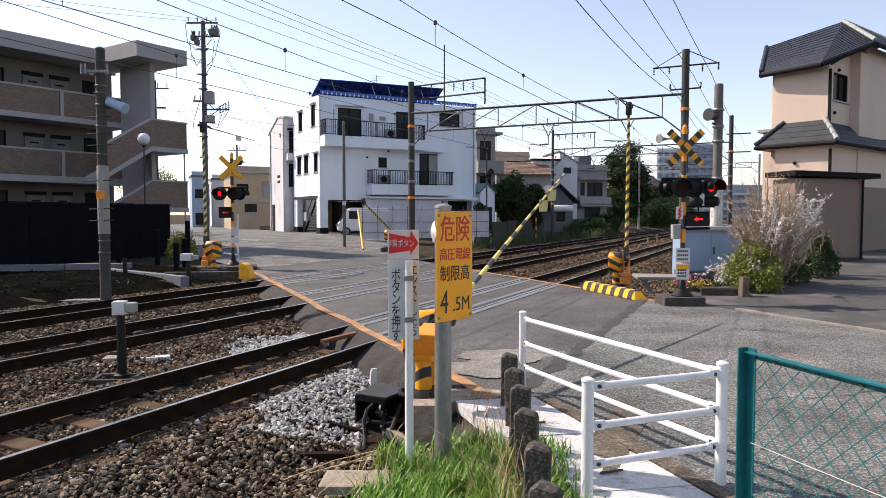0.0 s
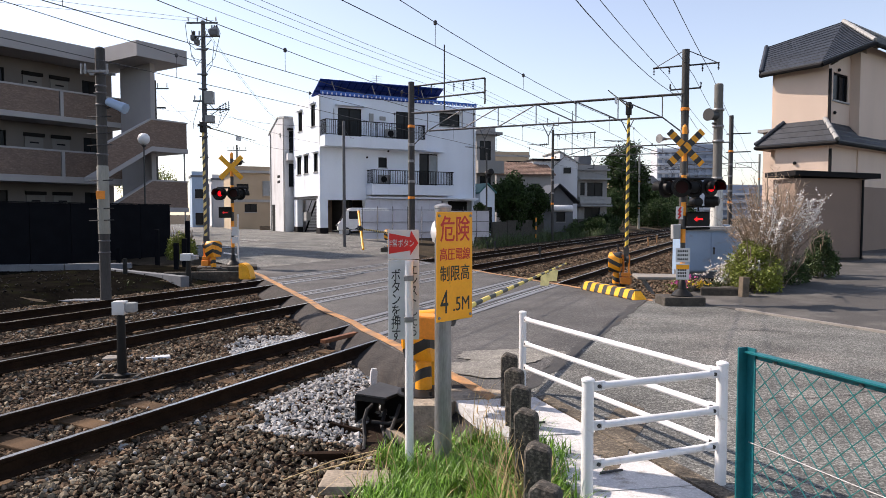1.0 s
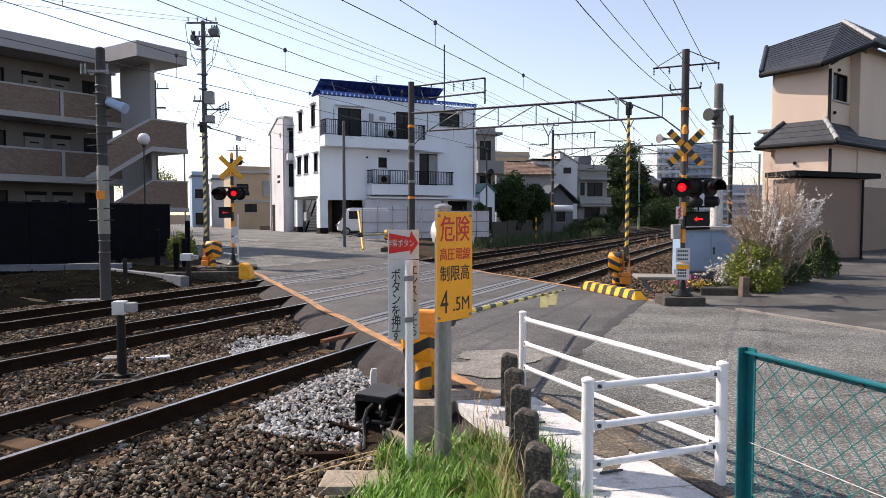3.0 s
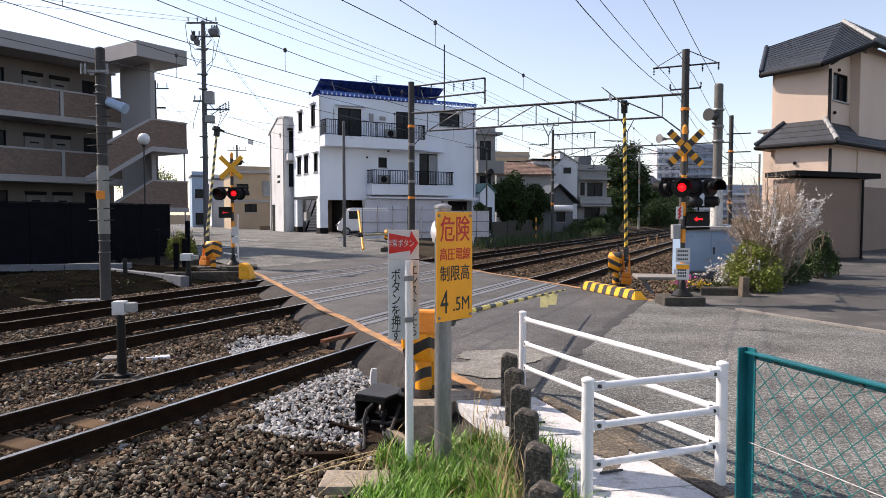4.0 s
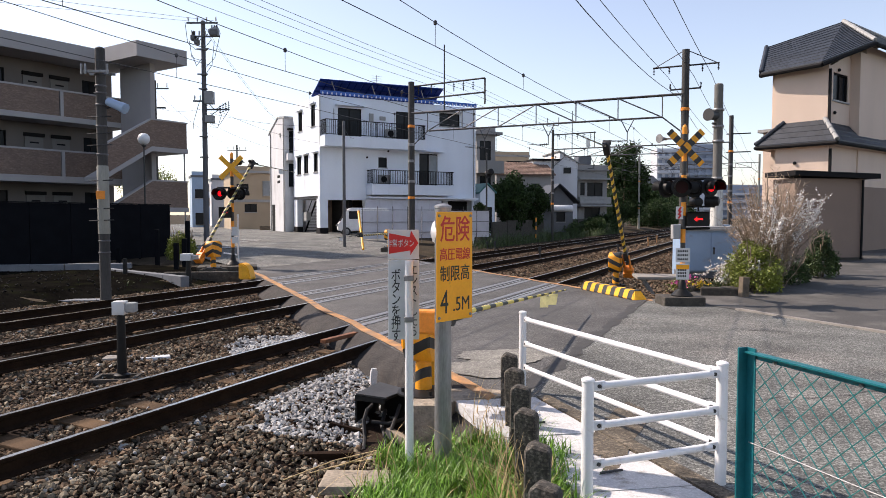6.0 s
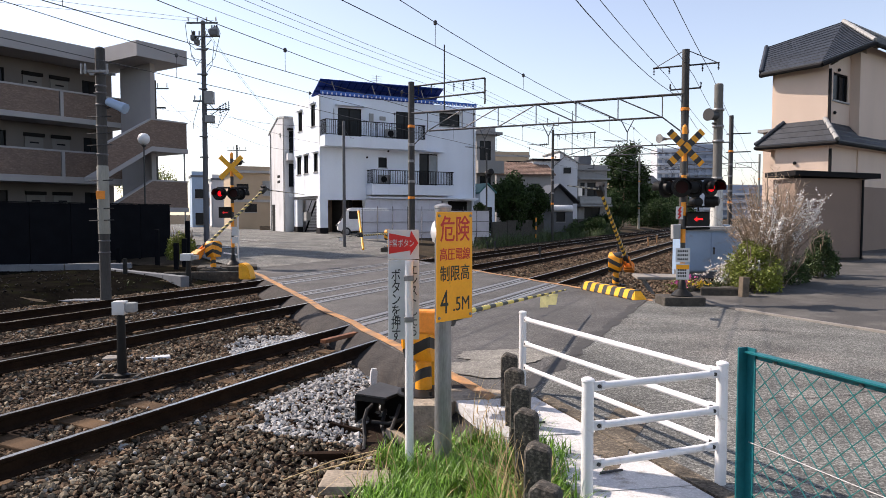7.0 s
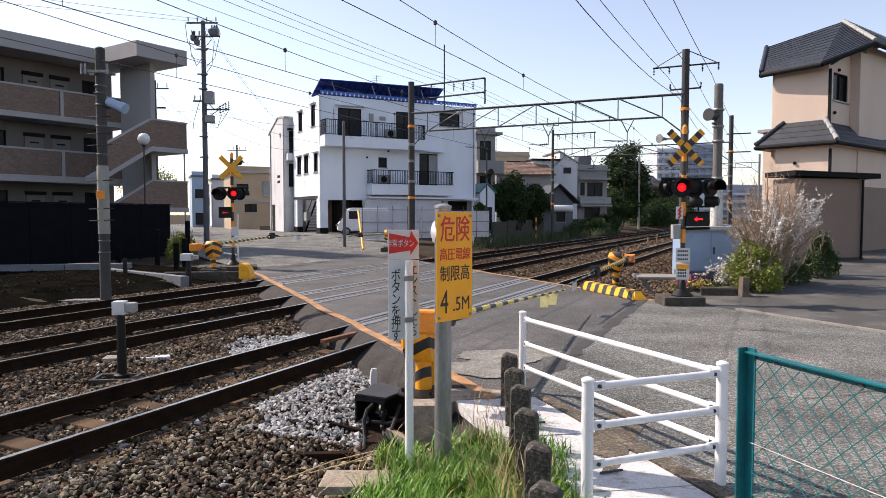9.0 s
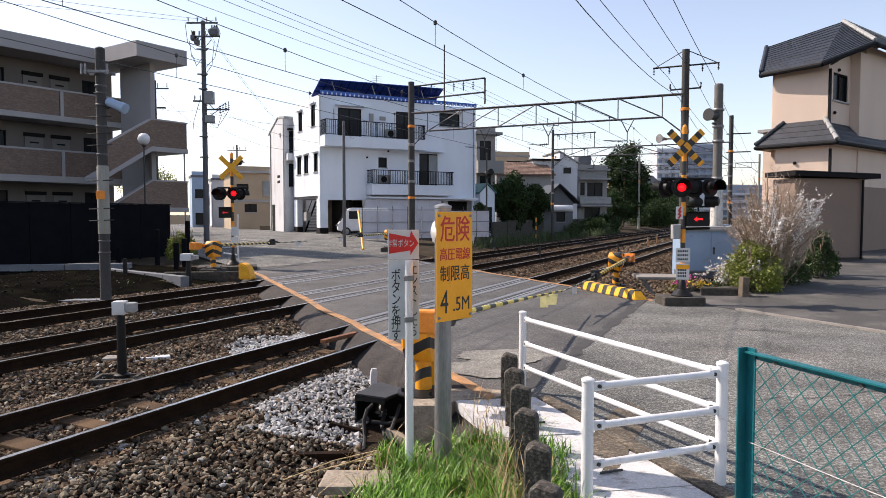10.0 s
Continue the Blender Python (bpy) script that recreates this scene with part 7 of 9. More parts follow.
for a, b, sg in (((-12.4, 33.9, 11.2), (-45, 12, 11.0), 0.6), ((-11.1, 33.9, 11.2), (-44, 8, 11.2), 0.6), ((-11.75, 33.9, 11.2), (-14.2, 70, 9.0), 0.6), ((-11.3, 33.9, 10.4), (-13.8, 70, 8.6), 0.6),
                 ((-11.6, 33.9, 7.2), (-8.3, 46.2, 6.6), 0.3), ((-11.6, 33.9, 6.4), (-9.5, 49.0, 6.4), 0.5), ((-11.6, 33.9, 7.0), (-16.6, 40, 8.0), 0.2), ((-5.0, 35.0, 6.3), (-11.5, 34, 6.8), 0.25),
                 ((-5.0, 35, 6.2), (-6.0, 47.2, 7.0), 0.2), ((-16.6, 40, 9.0), (-19, 64, 8.0), 0.5)):
    wire(sagging(a, b, sg), 0.008, "thin black utility cable", group="utility cables")


def van():
    v = thing("kei_van", pose(-5.1, 44.0, 0.5, 0, 0, 12), "small white boxy van parked by the house", "van")
    prof = [(-1.6, 0.3), (-1.62, 0.75), (-1.45, 0.85), (-1.0, 1.65), (-0.8, 1.76), (1.5, 1.76), (1.62, 1.6), (1.65, 0.3)]
    bm = bmesh.new()
    prism(bm, [(x, -0.7, z) for x, z in prof], (0, 1.4, 0))
    bmesh.ops.bevel(bm, geom=bm.edges[:], offset=0.05, segments=2, affect="EDGES")
    body = part("body", bm, M["white_paint"], v, smooth=40)
    for y in (-0.702, 0.69):
        for x0, x1 in ((-0.95, -0.25), (-0.15, 0.6), (0.7, 1.4)):
            bm = bmesh.new()
            box(bm, x0, x1, y, y + 0.012, 1.05, 1.55, bev=0.005)
            part("side_window", bm, M["glass"], body)
    bm = bmesh.new()
    prism(bm, [(-1.43, -0.58, 0.92), (-1.06, -0.58, 1.6), (-1.06, 0.58, 1.6), (-1.43, 0.58, 0.92)], (-0.03, 0, 0.012))
    part("windscreen", bm, M["glass"], body)
    for y in (-0.5, 0.5):
        bm = bmesh.new()
        box(bm, -1.66, -1.6, y - 0.12, y + 0.12, 0.6, 0.74, bev=0.02)
        part("headlight", bm, M["glass_pale"], body)
    for x in (-1.1, 1.1):
        for y in (-0.66, 0.66):
            bm = bmesh.new()
            lathe(bm, [(0.2, -0.08), (0.27, -0.07), (0.27, 0.07), (0.2, 0.08)], pose(x, y, 0.27, 90, 0, 0), 18)
            w = part("wheel", bm, M["rubber"], v, smooth=40)
            bm = bmesh.new()
            lathe(bm, [(0.17, -0.085), (0.17, 0.085)], pose(x, y, 0.27, 90, 0, 0), 14)
            part("rim", bm, M["galv"], w)


van()


# panel fence by the white house
def site_fence():
    f = thing("site_fence", pose(-4.55, 39.0, 0.3, 0, 0, 26), "pale metal sheet fence with thin steel posts", "fence")
    for k in range(9):
        slab_box(f, "sheet", I, (k * 0.92, k * 0.92 + 0.9, 0.06, 0.08, 0.15, 1.75), M["sheet_white"])
        bm = bmesh.new()
        tube(bm, (k * 0.92, 0, -0.2), (k * 0.92, 0, 2.0), 0.022, 0.022, 6)
        part("post", bm, M["steel_grey"], f)
    for z in (0.5, 1.1, 1.8):
        bm = bmesh.new()
        tube(bm, (-0.1, 0, z), (8.3, 0, z), 0.018, 0.018, 6)
        part("rail", bm, M["steel_grey"], f)
    bm = bmesh.new()
    tube(bm, (-3.75, 32.4, 0.2), (-4.2, 34.3, 2.0), 0.06, 0.06, 10)
    solid("guy_guard", bm, M["paint_yellow"], "yellow guy wire guard leaning by the road", "guy guard")


site_fence()


# ---- ballast ----
def in_deck(s, n, pad=0.0):
    return 2.2 < n < 16.2 and left_edge(n) - 0.75 - pad < s < right_edge(n) + 0.8 + pad


def bed_height(s, n):
    z = -0.2 + 0.02 * noise.noise((s * 0.8, n * 0.8, 0))
    if n < 4.7:
        z -= 0.2 * min(1.0, (4.7 - n) / 1.1) ** 1.3
    if n > 13.6:
        z -= 0.04 * min(1.0, (n - 13.6) / 1.0)
    for nm in TRACKS:
        k = abs(n - nm)
        if k < 0.5:
            z -= 0.025
    mid = min(abs(n - 7.5), abs(n - 10.85))
    if mid < 0.5:
        z -= 0.07 * (1 - mid / 0.5)
    return z


def make_bed():
    bm = bmesh.new()
    ss = [-14 + 0.5 * i for i in range(60)] + [16 + 2 * i for i in range(48)]
    ns = [2.0 + 0.3 * i for i in range(46)]
    rows = []
    for s in ss:
        rows.append([bm.verts.new(sn(s, n, bed_height(s, n) - 0.02, True)) for n in ns])
    for a, b in zip(rows, rows[1:]):
        for k in range(len(ns) - 1):
            bm.faces.new((a[k], b[k], b[k + 1], a[k + 1]))
    solid("ballast_bed", bm, M["ballast_bed"], "brown rusty trackbed under the ballast", "trackbed", kind="structure", smooth=60)


def chunk():
    """A body with twelve corners, to be broken into angular stones."""
    g = (1 + 5 ** 0.5) / 2
    v = np.array([(-1, g, 0), (1, g, 0), (-1, -g, 0), (1, -g, 0), (0, -1, g), (0, 1, g), (0, -1, -g), (0, 1, -g), (g, 0, -1), (g, 0, 1), (-g, 0, -1), (-g, 0, 1)]) / 1.902
    f = []
    for a, b, c in itertools.combinations(range(12), 3):
        if all(np.linalg.norm(v[p] - v[q]) < 1.1 for p, q in ((a, b), (b, c), (a, c))):
            out = np.dot(np.cross(v[b] - v[a], v[c] - v[a]), v[a]) > 0
            f.append((a, b, c) if out else (a, c, b))
    return v, np.array(f)


def scatter_stones(name, spots, material, label, seed):
    rng = np.random.default_rng(seed)
    V, F = chunk()
    k = len(spots)
    P = np.array([p[:3] for p in spots])
    S = np.array([p[3] for p in spots])
    jit = 1 + rng.uniform(-0.48, 0.38, (k, len(V), 1)) + rng.uniform(-0.25, 0.25, (k, len(V), 3))
    ax = rng.uniform(0.55, 1.5, (k, 1, 3))
    ax[:, :, 2] *= 0.75
    ang = rng.uniform(0, 2 * np.pi, k)
    c, s = np.cos(ang), np.sin(ang)
    tilt = rng.uniform(-0.9, 0.9, k)
    pts = V[None] * jit * ax * S[:, None, None]
    x = pts[:, :, 0] * np.cos(tilt)[:, None] + pts[:, :, 2] * np.sin(tilt)[:, None]
    z = -pts[:, :, 0] * np.sin(tilt)[:, None] + pts[:, :, 2] * np.cos(tilt)[:, None]
    y = pts[:, :, 1]
    out = np.stack([x * c[:, None] - y * s[:, None], x * s[:, None] + y * c[:, None], z], 2) + P[:, None, :]
    me = bpy.data.meshes.new(name)
    nv, nf = k * len(V), k * len(F)
    me.vertices.add(nv)
    me.vertices.foreach_set("co", out.reshape(-1))
    idx = (F[None] + (np.arange(k) * len(V))[:, None, None]).reshape(-1)
    me.loops.add(nf * 3)
    me.loops.foreach_set("vertex_index", idx.astype(np.int32))
    me.polygons.add(nf)
    me.polygons.foreach_set("loop_start", np.arange(0, nf * 3, 3, dtype=np.int32))
    me.update(calc_edges=True)
    me.shade_flat()
    me.materials.append(material)
    tagged(new(name, me), label, "ballast", kind="stuff")


def make_ballast():
    rng = random.Random(3)
    old, mixed, fresh = [], [], []
    for cells, (s0, s1), dens, size in ((0, (-3.5, 4.0), 820, 0.0235), (1, (4.0, 10.5), 820, 0.0235), (2, (-9, -3.5), 200, 0.04), (3, (10.5, 19.0), 330, 0.03), (4, (19, 36), 110, 0.042), (5, (36, 60), 35, 0.06)):
        n0, n1 = 2.3, 15.0
        k = int((s1 - s0) * (n1 - n0) * dens)
        for _ in range(k):
            s, n = rng.uniform(s0, s1), rng.uniform(n0, n1)
            if n > 7.4 and s1 < 15 and rng.random() < 0.5:
                continue
            if in_deck(s, n) or (n < 2.5 and s > 5.2):
                continue
            p = sn(s, n, bed_height(s, n), True)
            if -0.8 < p.x < -0.3 and 6.35 < p.y < 7.4:
                continue
            if p.y < 2.6 or p.x < -0.75 * p.y - 1:
                continue
            on = min(abs(n - nm) for nm in TRACKS)
            if abs(on - 0.565) < 0.075:
                continue
            r = size * rng.uniform(0.55, 1.25) * (1.15 if n > 7.4 and s1 < 15 else 1.0)
            spot = (p.x, p.y, p.z + r * 0.35, r)
            w = noise.noise((p.x * 1.3, p.y * 1.3, 4.0)) * 0.5
            newer = (-1.9 < p.x + w < -0.2 and 6.5 < p.y < 9.0 and n < 5.0) or (s > left_edge(n) - 2.6 and 6.7 < n + w < 7.9 and s < left_edge(n))
            greyer = rng.random() < (0.12 if s1 > 15 else 0.6 if n < 4.9 else 0.3)
            (fresh if newer and rng.random() < 0.92 or s1 < 15 and rng.random() < 0.02 else mixed if greyer else old).append(spot)
    scatter_stones("track_ballast", old, M["stone"], "rust-brown crushed stone ballast", 5)
    scatter_stones("worn_ballast", mixed, M["stone_grey"], "weathered grey-brown crushed stone ballast", 8)
    scatter_stones("fresh_ballast", fresh, M["stone_new"], "pale grey fresh crushed stone ballast", 6)


make_bed()
make_ballast()


# ---- near verge ----
def verge():
    bm = bmesh.new()
    grid = []
    for i in range(46):
        row = []
        for k in range(76):
            x, y = -6.2 + 0.16 * i, -5.3 + 0.165 * k
            s, n = to_sn(x, y)
            z = -0.12 + 0.05 * noise.noise((x * 2, y * 2, 0))
            if n > 1.6:
                z -= 0.5 * min(1, (n - 1.6) / 1.5)
            if y > 6.2:
                z -= 0.35 * min(1, (y - 6.2) / 0.3)
            if i in (0, 45) or k == 0:
                z = -0.5
            row.append(bm.verts.new((x, y, z)))
        grid.append(row)
    for a, b in zip(grid, grid[1:]):
        for k in range(len(a) - 1):
            bm.faces.new((a[k], b[k], b[k + 1], a[k + 1]))
    solid("verge", bm, M["dirt"], "bare brown earth verge beside the track", "ground", kind="structure", smooth=60)
    # drain slabs
    dr = thing("drain_cover", pose(0, 0, 0), "pale concrete drain cover slabs along the road", "drain cover", kind="structure")
    a0, a1 = Vector((0.12, 6.72, 0)), Vector((0.92, 6.85, 0))
    d = Vector((0.32, -0.947, 0))
    for k in range(12):
        t0, t1 = 0.6 * k + 0.006, 0.6 * k + 0.594
        bm = bmesh.new()
        sh = Vector((0.0, 0, 0.004 * math.sin(k * 2.3)))
        q = [a0 + d * t0 + sh, a1 + d * t0 + sh, a1 + d * t1 + sh, a0 + d * t1 + sh]
        prism(bm, [p - UP * 0.1 for p in q], (0, 0, 0.105))
        part("slab", bm, M["slab"], dr)
        if k % 2:
            bm = bmesh.new()
            c = (q[0] + q[1] + q[2] + q[3]) / 4 + UP * 0.006
            e = Vector((d.y, -d.x, 0))
            tube(bm, c - e * 0.09 + UP * 0.012, c + e * 0.09 + UP * 0.012, 0.009, 0.009, 6)
            part("lift_slot", bm, M["steel_dark"], dr)
    # worn kerb between slabs and asphalt
    bm = bmesh.new()
    kerb0 = a1 + Vector((0.02, 0, 0))
    e = Vector((0.947, 0.32, 0))
    for k in range(24):
        t0, t1 = 0.3 * k, 0.3 * k + 0.297
        w = 0.14 + 0.02 * noise.noise((k, 0, 0))
        prism(bm, [kerb0 + d * t0 - UP * 0.15, kerb0 + e * w + d * t0 - UP * 0.15, kerb0 + e * w + d * t1 - UP * 0.15, kerb0 + d * t1 - UP * 0.15], (0, 0, 0.165 + 0.006 * noise.noise((k, 3, 0))))
    solid("kerb", bm, M["kerb_soil"], "worn brown-stained concrete kerb along the drain", "kerb", kind="structure")
    # retaining edge of the crossing
    bm = bmesh.new()
    prism(bm, [(-0.33, 6.5, -0.6), (0.04, 6.52, -0.6), (0.1, 6.7, -0.6), (0.65, 6.9, -0.6), (0.6, 7.12, -0.6), (-0.31, 7.22, -0.6)], (0, 0, 0.61))
    bmesh.ops.subdivide_edges(bm, edges=bm.edges[:], cuts=5, use_grid_fill=True)
    for v in bm.verts:
        v.co += Vector(noise.noise_vector(v.co * 7)) * 0.012
    solid("gate_footing", bm, M["concrete_brown"], "rough cast concrete footing under the gate", "concrete block", kind="structure")

    rng = random.Random(71)
    spots = []
    for _ in range(16000):
        x, y = rng.uniform(-3.4, -0.3), rng.uniform(2.9, 6.6)
        s, n = to_sn(x, y)
        if x > -0.72 + 0.45 * max(0, y - 4.2) or n > 3.3 or (abs(x + 0.6) < 0.3 and abs(y - 5.03) < 0.2):
            continue
        if noise.noise((x * 1.7, y * 1.7, 9)) < -0.2 and rng.random() < 0.5:
            continue
        z = -0.12 + 0.05 * noise.noise((x * 2, y * 2, 0)) - 0.5 * max(0, min(1, (n - 1.6) / 1.5)) - 0.35 * max(0, min(1, (y - 6.2) / 0.3))
        r = rng.uniform(0.008, 0.024)
        spots.append((x, y, z + 0.008 + r * 0.3, r))
    scatter_stones("verge_gravel", spots, M["stone"], "loose brown gravel strewn over the verge", 72)


verge()


M["timber_red"] = mat("timber_red", (0.17, 0.065, 0.028), 0.85, var=0.3, scale=5, fine=40, bump=0.4)


def junk_box():
    t = thing("cable_pit", pose(0, 0, 0), "open black cable pit under a loose steel lid", "cable pit")
    q = [Vector(p) for p in ((-0.9, 7.03, -0.01), (-0.7, 7.54, -0.015), (-0.38, 7.27, -0.03), (-0.58, 6.9, -0.02))]
    bm = bmesh.new()
    prism(bm, [p - UP * 0.012 for p in q], (0, 0, 0.016))
    part("lid", bm, M["steel_dark"], t, "flat dark steel lid")
    for i, j, z0 in ((0, 1, -0.55), (1, 2, -0.55), (0, 3, -0.08), (3, 2, -0.05)):
        bm = bmesh.new()
        p, r = q[i].lerp(q[j], 0.04), q[i].lerp(q[j], 0.96)
        d = (r - p).normalized()
        e = Vector((-d.y, d.x, 0)) * 0.02
        prism(bm, [Vector((v.x, v.y, z0)) for v in (p, r, r + e, p + e)], (0, 0, -0.03 - z0))
        part("side_panel", bm, M["black_paint"], t)
    rng = random.Random(4)
    for pts in (((-0.72, 6.93, -0.1), (-0.76, 6.84, -0.12), (-0.79, 6.78, -0.22), (-0.77, 6.7, -0.36), (-0.76, 6.5, -0.42)), ((-0.6, 7.1, -0.2), (-0.62, 6.9, -0.3), (-0.56, 6.7, -0.4), (-0.6, 6.4, -0.43)),
                ((-0.45, 7.1, -0.15), (-0.47, 6.9, -0.2), (-0.52, 6.75, -0.32), (-0.46, 6.5, -0.42)), ((-0.4, 6.95, -0.25), (-0.55, 6.85, -0.27), (-0.72, 6.86, -0.25))):
        bm = bmesh.new()
        path_tube(bm, pts, 0.02, 7)
        part("cable", bm, M["rubber"], t, smooth=40)
    for x, y, z, L, r, mt in ((-0.98, 6.86, -0.3, 0.34, -4, "rail_side"), (-0.44, 6.72, -0.33, 0.3, -38, "concrete_brown")):
        bm = bmesh.new()
        box(bm, -L / 2, L / 2, -0.04, 0.04, -0.05, 0.05, bev=0.01)
        for v in bm.verts:
            v.co += Vector(noise.noise_vector(v.co * 9)) * 0.012
        solid("rubble_block", bm, M[mt], "broken block lying at the mouth of the cable pit", "rubble block", pose(x, y, z - 0.04, 0, 12, r), "rubble blocks")
    # bleached stalks lying over the ballast
    for k, pts in enumerate((((-1.1, 5.6, -0.3), (-0.75, 5.5, -0.17), (-0.4, 5.42, -0.1), (-0.22, 5.3, -0.08)), ((-0.85, 5.3, -0.14), (-0.6, 5.45, -0.1), (-0.35, 5.45, -0.06), (-0.2, 5.35, -0.05)), ((-1.3, 5.5, -0.32), (-0.9, 5.62, -0.2), (-0.5, 5.6, -0.1)))):
        bm = bmesh.new()
        path_tube(bm, pts, 0.006, 5)
        solid("dry_stalk", bm, M["straw"], "bleached dry stalk lying over the ballast", "dry stalk", group="dry stalks")
    bm = bmesh.new()
    box(bm, -0.85, -0.15, -0.55, -0.47, 0.02, 0.1, bev=0.01)
    solid("angle_iron", bm, M["rail_side"], "rusty length of angle iron on the ballast", "scrap iron", pose(-0.7, 6.7, -0.42, 0, 0, 4))
    bm = bmesh.new()
    prism(bm, [(-0.04, -0.03, 0), (0.04, -0.03, 0), (0.04, 0.03, 0), (-0.04, 0.03, 0)], (0, 0, 0.16))
    prism(bm, [(-0.03, -0.02, 0.16), (0.03, -0.02, 0.16), (0.03, 0.02, 0.16), (-0.03, 0.02, 0.16)], (0, 0, 0.03))
    solid("marker_post", bm, M["slab"], "small white concrete boundary marker in the ballast", "marker post", pose(-0.84, 8.2, -0.2, 0, 4, 20))
    bm = bmesh.new()
    box(bm, -0.3, 0.28, -0.16, 0.16, 0, 0.07, bev=0.02)
    solid("concrete_slab", bm, M["concrete_brown"], "brown-stained concrete slab lying in the verge", "concrete slab", pose(-0.6, 5.03, -0.185, 1, -1, -3))
    # rusty plank beside the near rail
    bm = bmesh.new()
    box(bm, -0.4, 0.4, -0.05, 0.05, 0, 0.06, bev=0.01)
    solid("plank", bm, M["timber_red"], "reddish-brown timber block beside the rail", "timber", pose(*sn(8.75, 5.95, -0.07), 0, 0, 60))


junk_box()


# ---- lineside bits ----
def marker(x, y, z, hgt, mt, label, w=0.07):
    bm = bmesh.new()
    box(bm, -w / 2, w / 2, -w / 2, w / 2, 0, hgt, bev=0.01)
    box(bm, -w * 0.9, w * 0.9, -w * 0.6, w * 0.6, hgt * 0.62, hgt, bev=0.012)
    solid("track_marker", bm, mt, label, "track marker", pose(x, y, z), "track markers")


for x, y, hgt, mt in ((2.9, 38.5, 0.6, "steel_dark"), (4.5, 32.0, 0.6, "steel_dark"), (1.8, 41.0, 0.85, "white_paint"), (9.4, 37, 0.5, "steel_dark"), (13.4, 45, 0.6, "line_orange"), (15.5, 50, 0.6, "line_orange"), (2.6, 40.6, 0.5, "steel_dark")):
    marker(x, y, -0.25, hgt, M[mt], "small lineside marker post in the ballast")
bm = bmesh.new()
tube(bm, (0, 0, 0), (0, 0, 1.55), 0.05, 0.05, 10)
solid("marker_post", bm, M["hazard_pole"], "thin striped post among the trackside shrubs", "marker post", pose(6.8, 50.5, 0.1), smooth=40)


# trough concrete, darkened and blued: shade is put into the colour
M["trough"] = mat("trough", (0.15, 0.16, 0.175), 0.85, var=0.15, scale=3, fine=40, bump=0.2)


def left_side():
    # low troughs and kerbs before the screen fence
    for (x0, y0), (x1, y1), z, w in (((-15.2, 21.6), (-11.3, 22.6), 0.22, 0.3), ((-11.3, 22.6), (-7.6, 19.6), 0.08, 0.26), ((-14.0, 15.6), (-7.6, 16.4), -0.2, 0.35)):
        a, b = Vector((x0, y0, 0)), Vector((x1, y1, 0))
        d = (b - a).normalized()
        e = Vector((-d.y, d.x, 0)) * w
        t = thing("cable_trough", pose(0, 0, 0), "concrete cable trough with lids, bluish shade in its colour", "cable trough", "cable troughs")
        k = 0
        while k * 1.0 < (b - a).length:
            bm = bmesh.new()
            p, q = a + d * (k + 0.01), a + d * (k + 0.99)
            prism(bm, [p - UP * 0.5, q - UP * 0.5, q + e - UP * 0.5, p + e - UP * 0.5], (0, 0, 0.5 + z + 0.01 * math.sin(k * 3.1)))
            part("lid", bm, M["trough"], t)
            k += 1
    bm = bmesh.new()
    for (x, y) in ((-9.7, 21.0),):
        tube(bm, (x, y, -0.3), (x, y, 0.5), 0.08, 0.06, 10)
    solid("iron_post", bm, M["black_paint"], "short black iron post by the gate", "post", smooth=40)
    t = thing("relay_box_post", pose(-7.4, 20.0, -0.22), "white trackside relay box on a short black iron post", "signal box")
    bm = bmesh.new()
    tube(bm, (0, 0, 0), (0, 0, 0.75), 0.1, 0.06, 10)
    part("post", bm, M["black_paint"], t, smooth=40)
    bm = bmesh.new()
    box(bm, -0.2, 0.12, -0.12, 0.12, 0.72, 0.92, bev=0.02)
    part("box", bm, M["sign_white"], t)
    bm = bmesh.new()
    box(bm, 0.13, 0.28, -0.1, 0.1, 0.75, 0.88, bev=0.02)
    part("side_box", bm, M["trim_pale"], t)
    # dark timber edge and small posts beside the gate
    bm = bmesh.new()
    box(bm, -1.3, 1.0, -0.12, 0.12, -0.3, 0.1, bev=0.02)
    solid("edge_beam", bm, M["concrete_dark"], "dark concrete edge beam by the crossing", "edge beam", pose(-7.1, 20.9, 0, 0, 0, 8))
    for x, y, hgt in ((-8.75, 22.6, 0.9), (-10.2, 24.6, 1.3), (-9.4, 25.4, 1.6), (-12.0, 25.5, 0.6), (-9.0, 24.0, 1.0)):
        bm = bmesh.new()
        box(bm, -0.07, 0.07, -0.07, 0.07, -0.2, hgt, bev=0.012)
        solid("fence_post", bm, M["fence_black"], "dark wooden fence post near the gate", "fence post", pose(x, y, 0), "dark fence posts")


left_side()


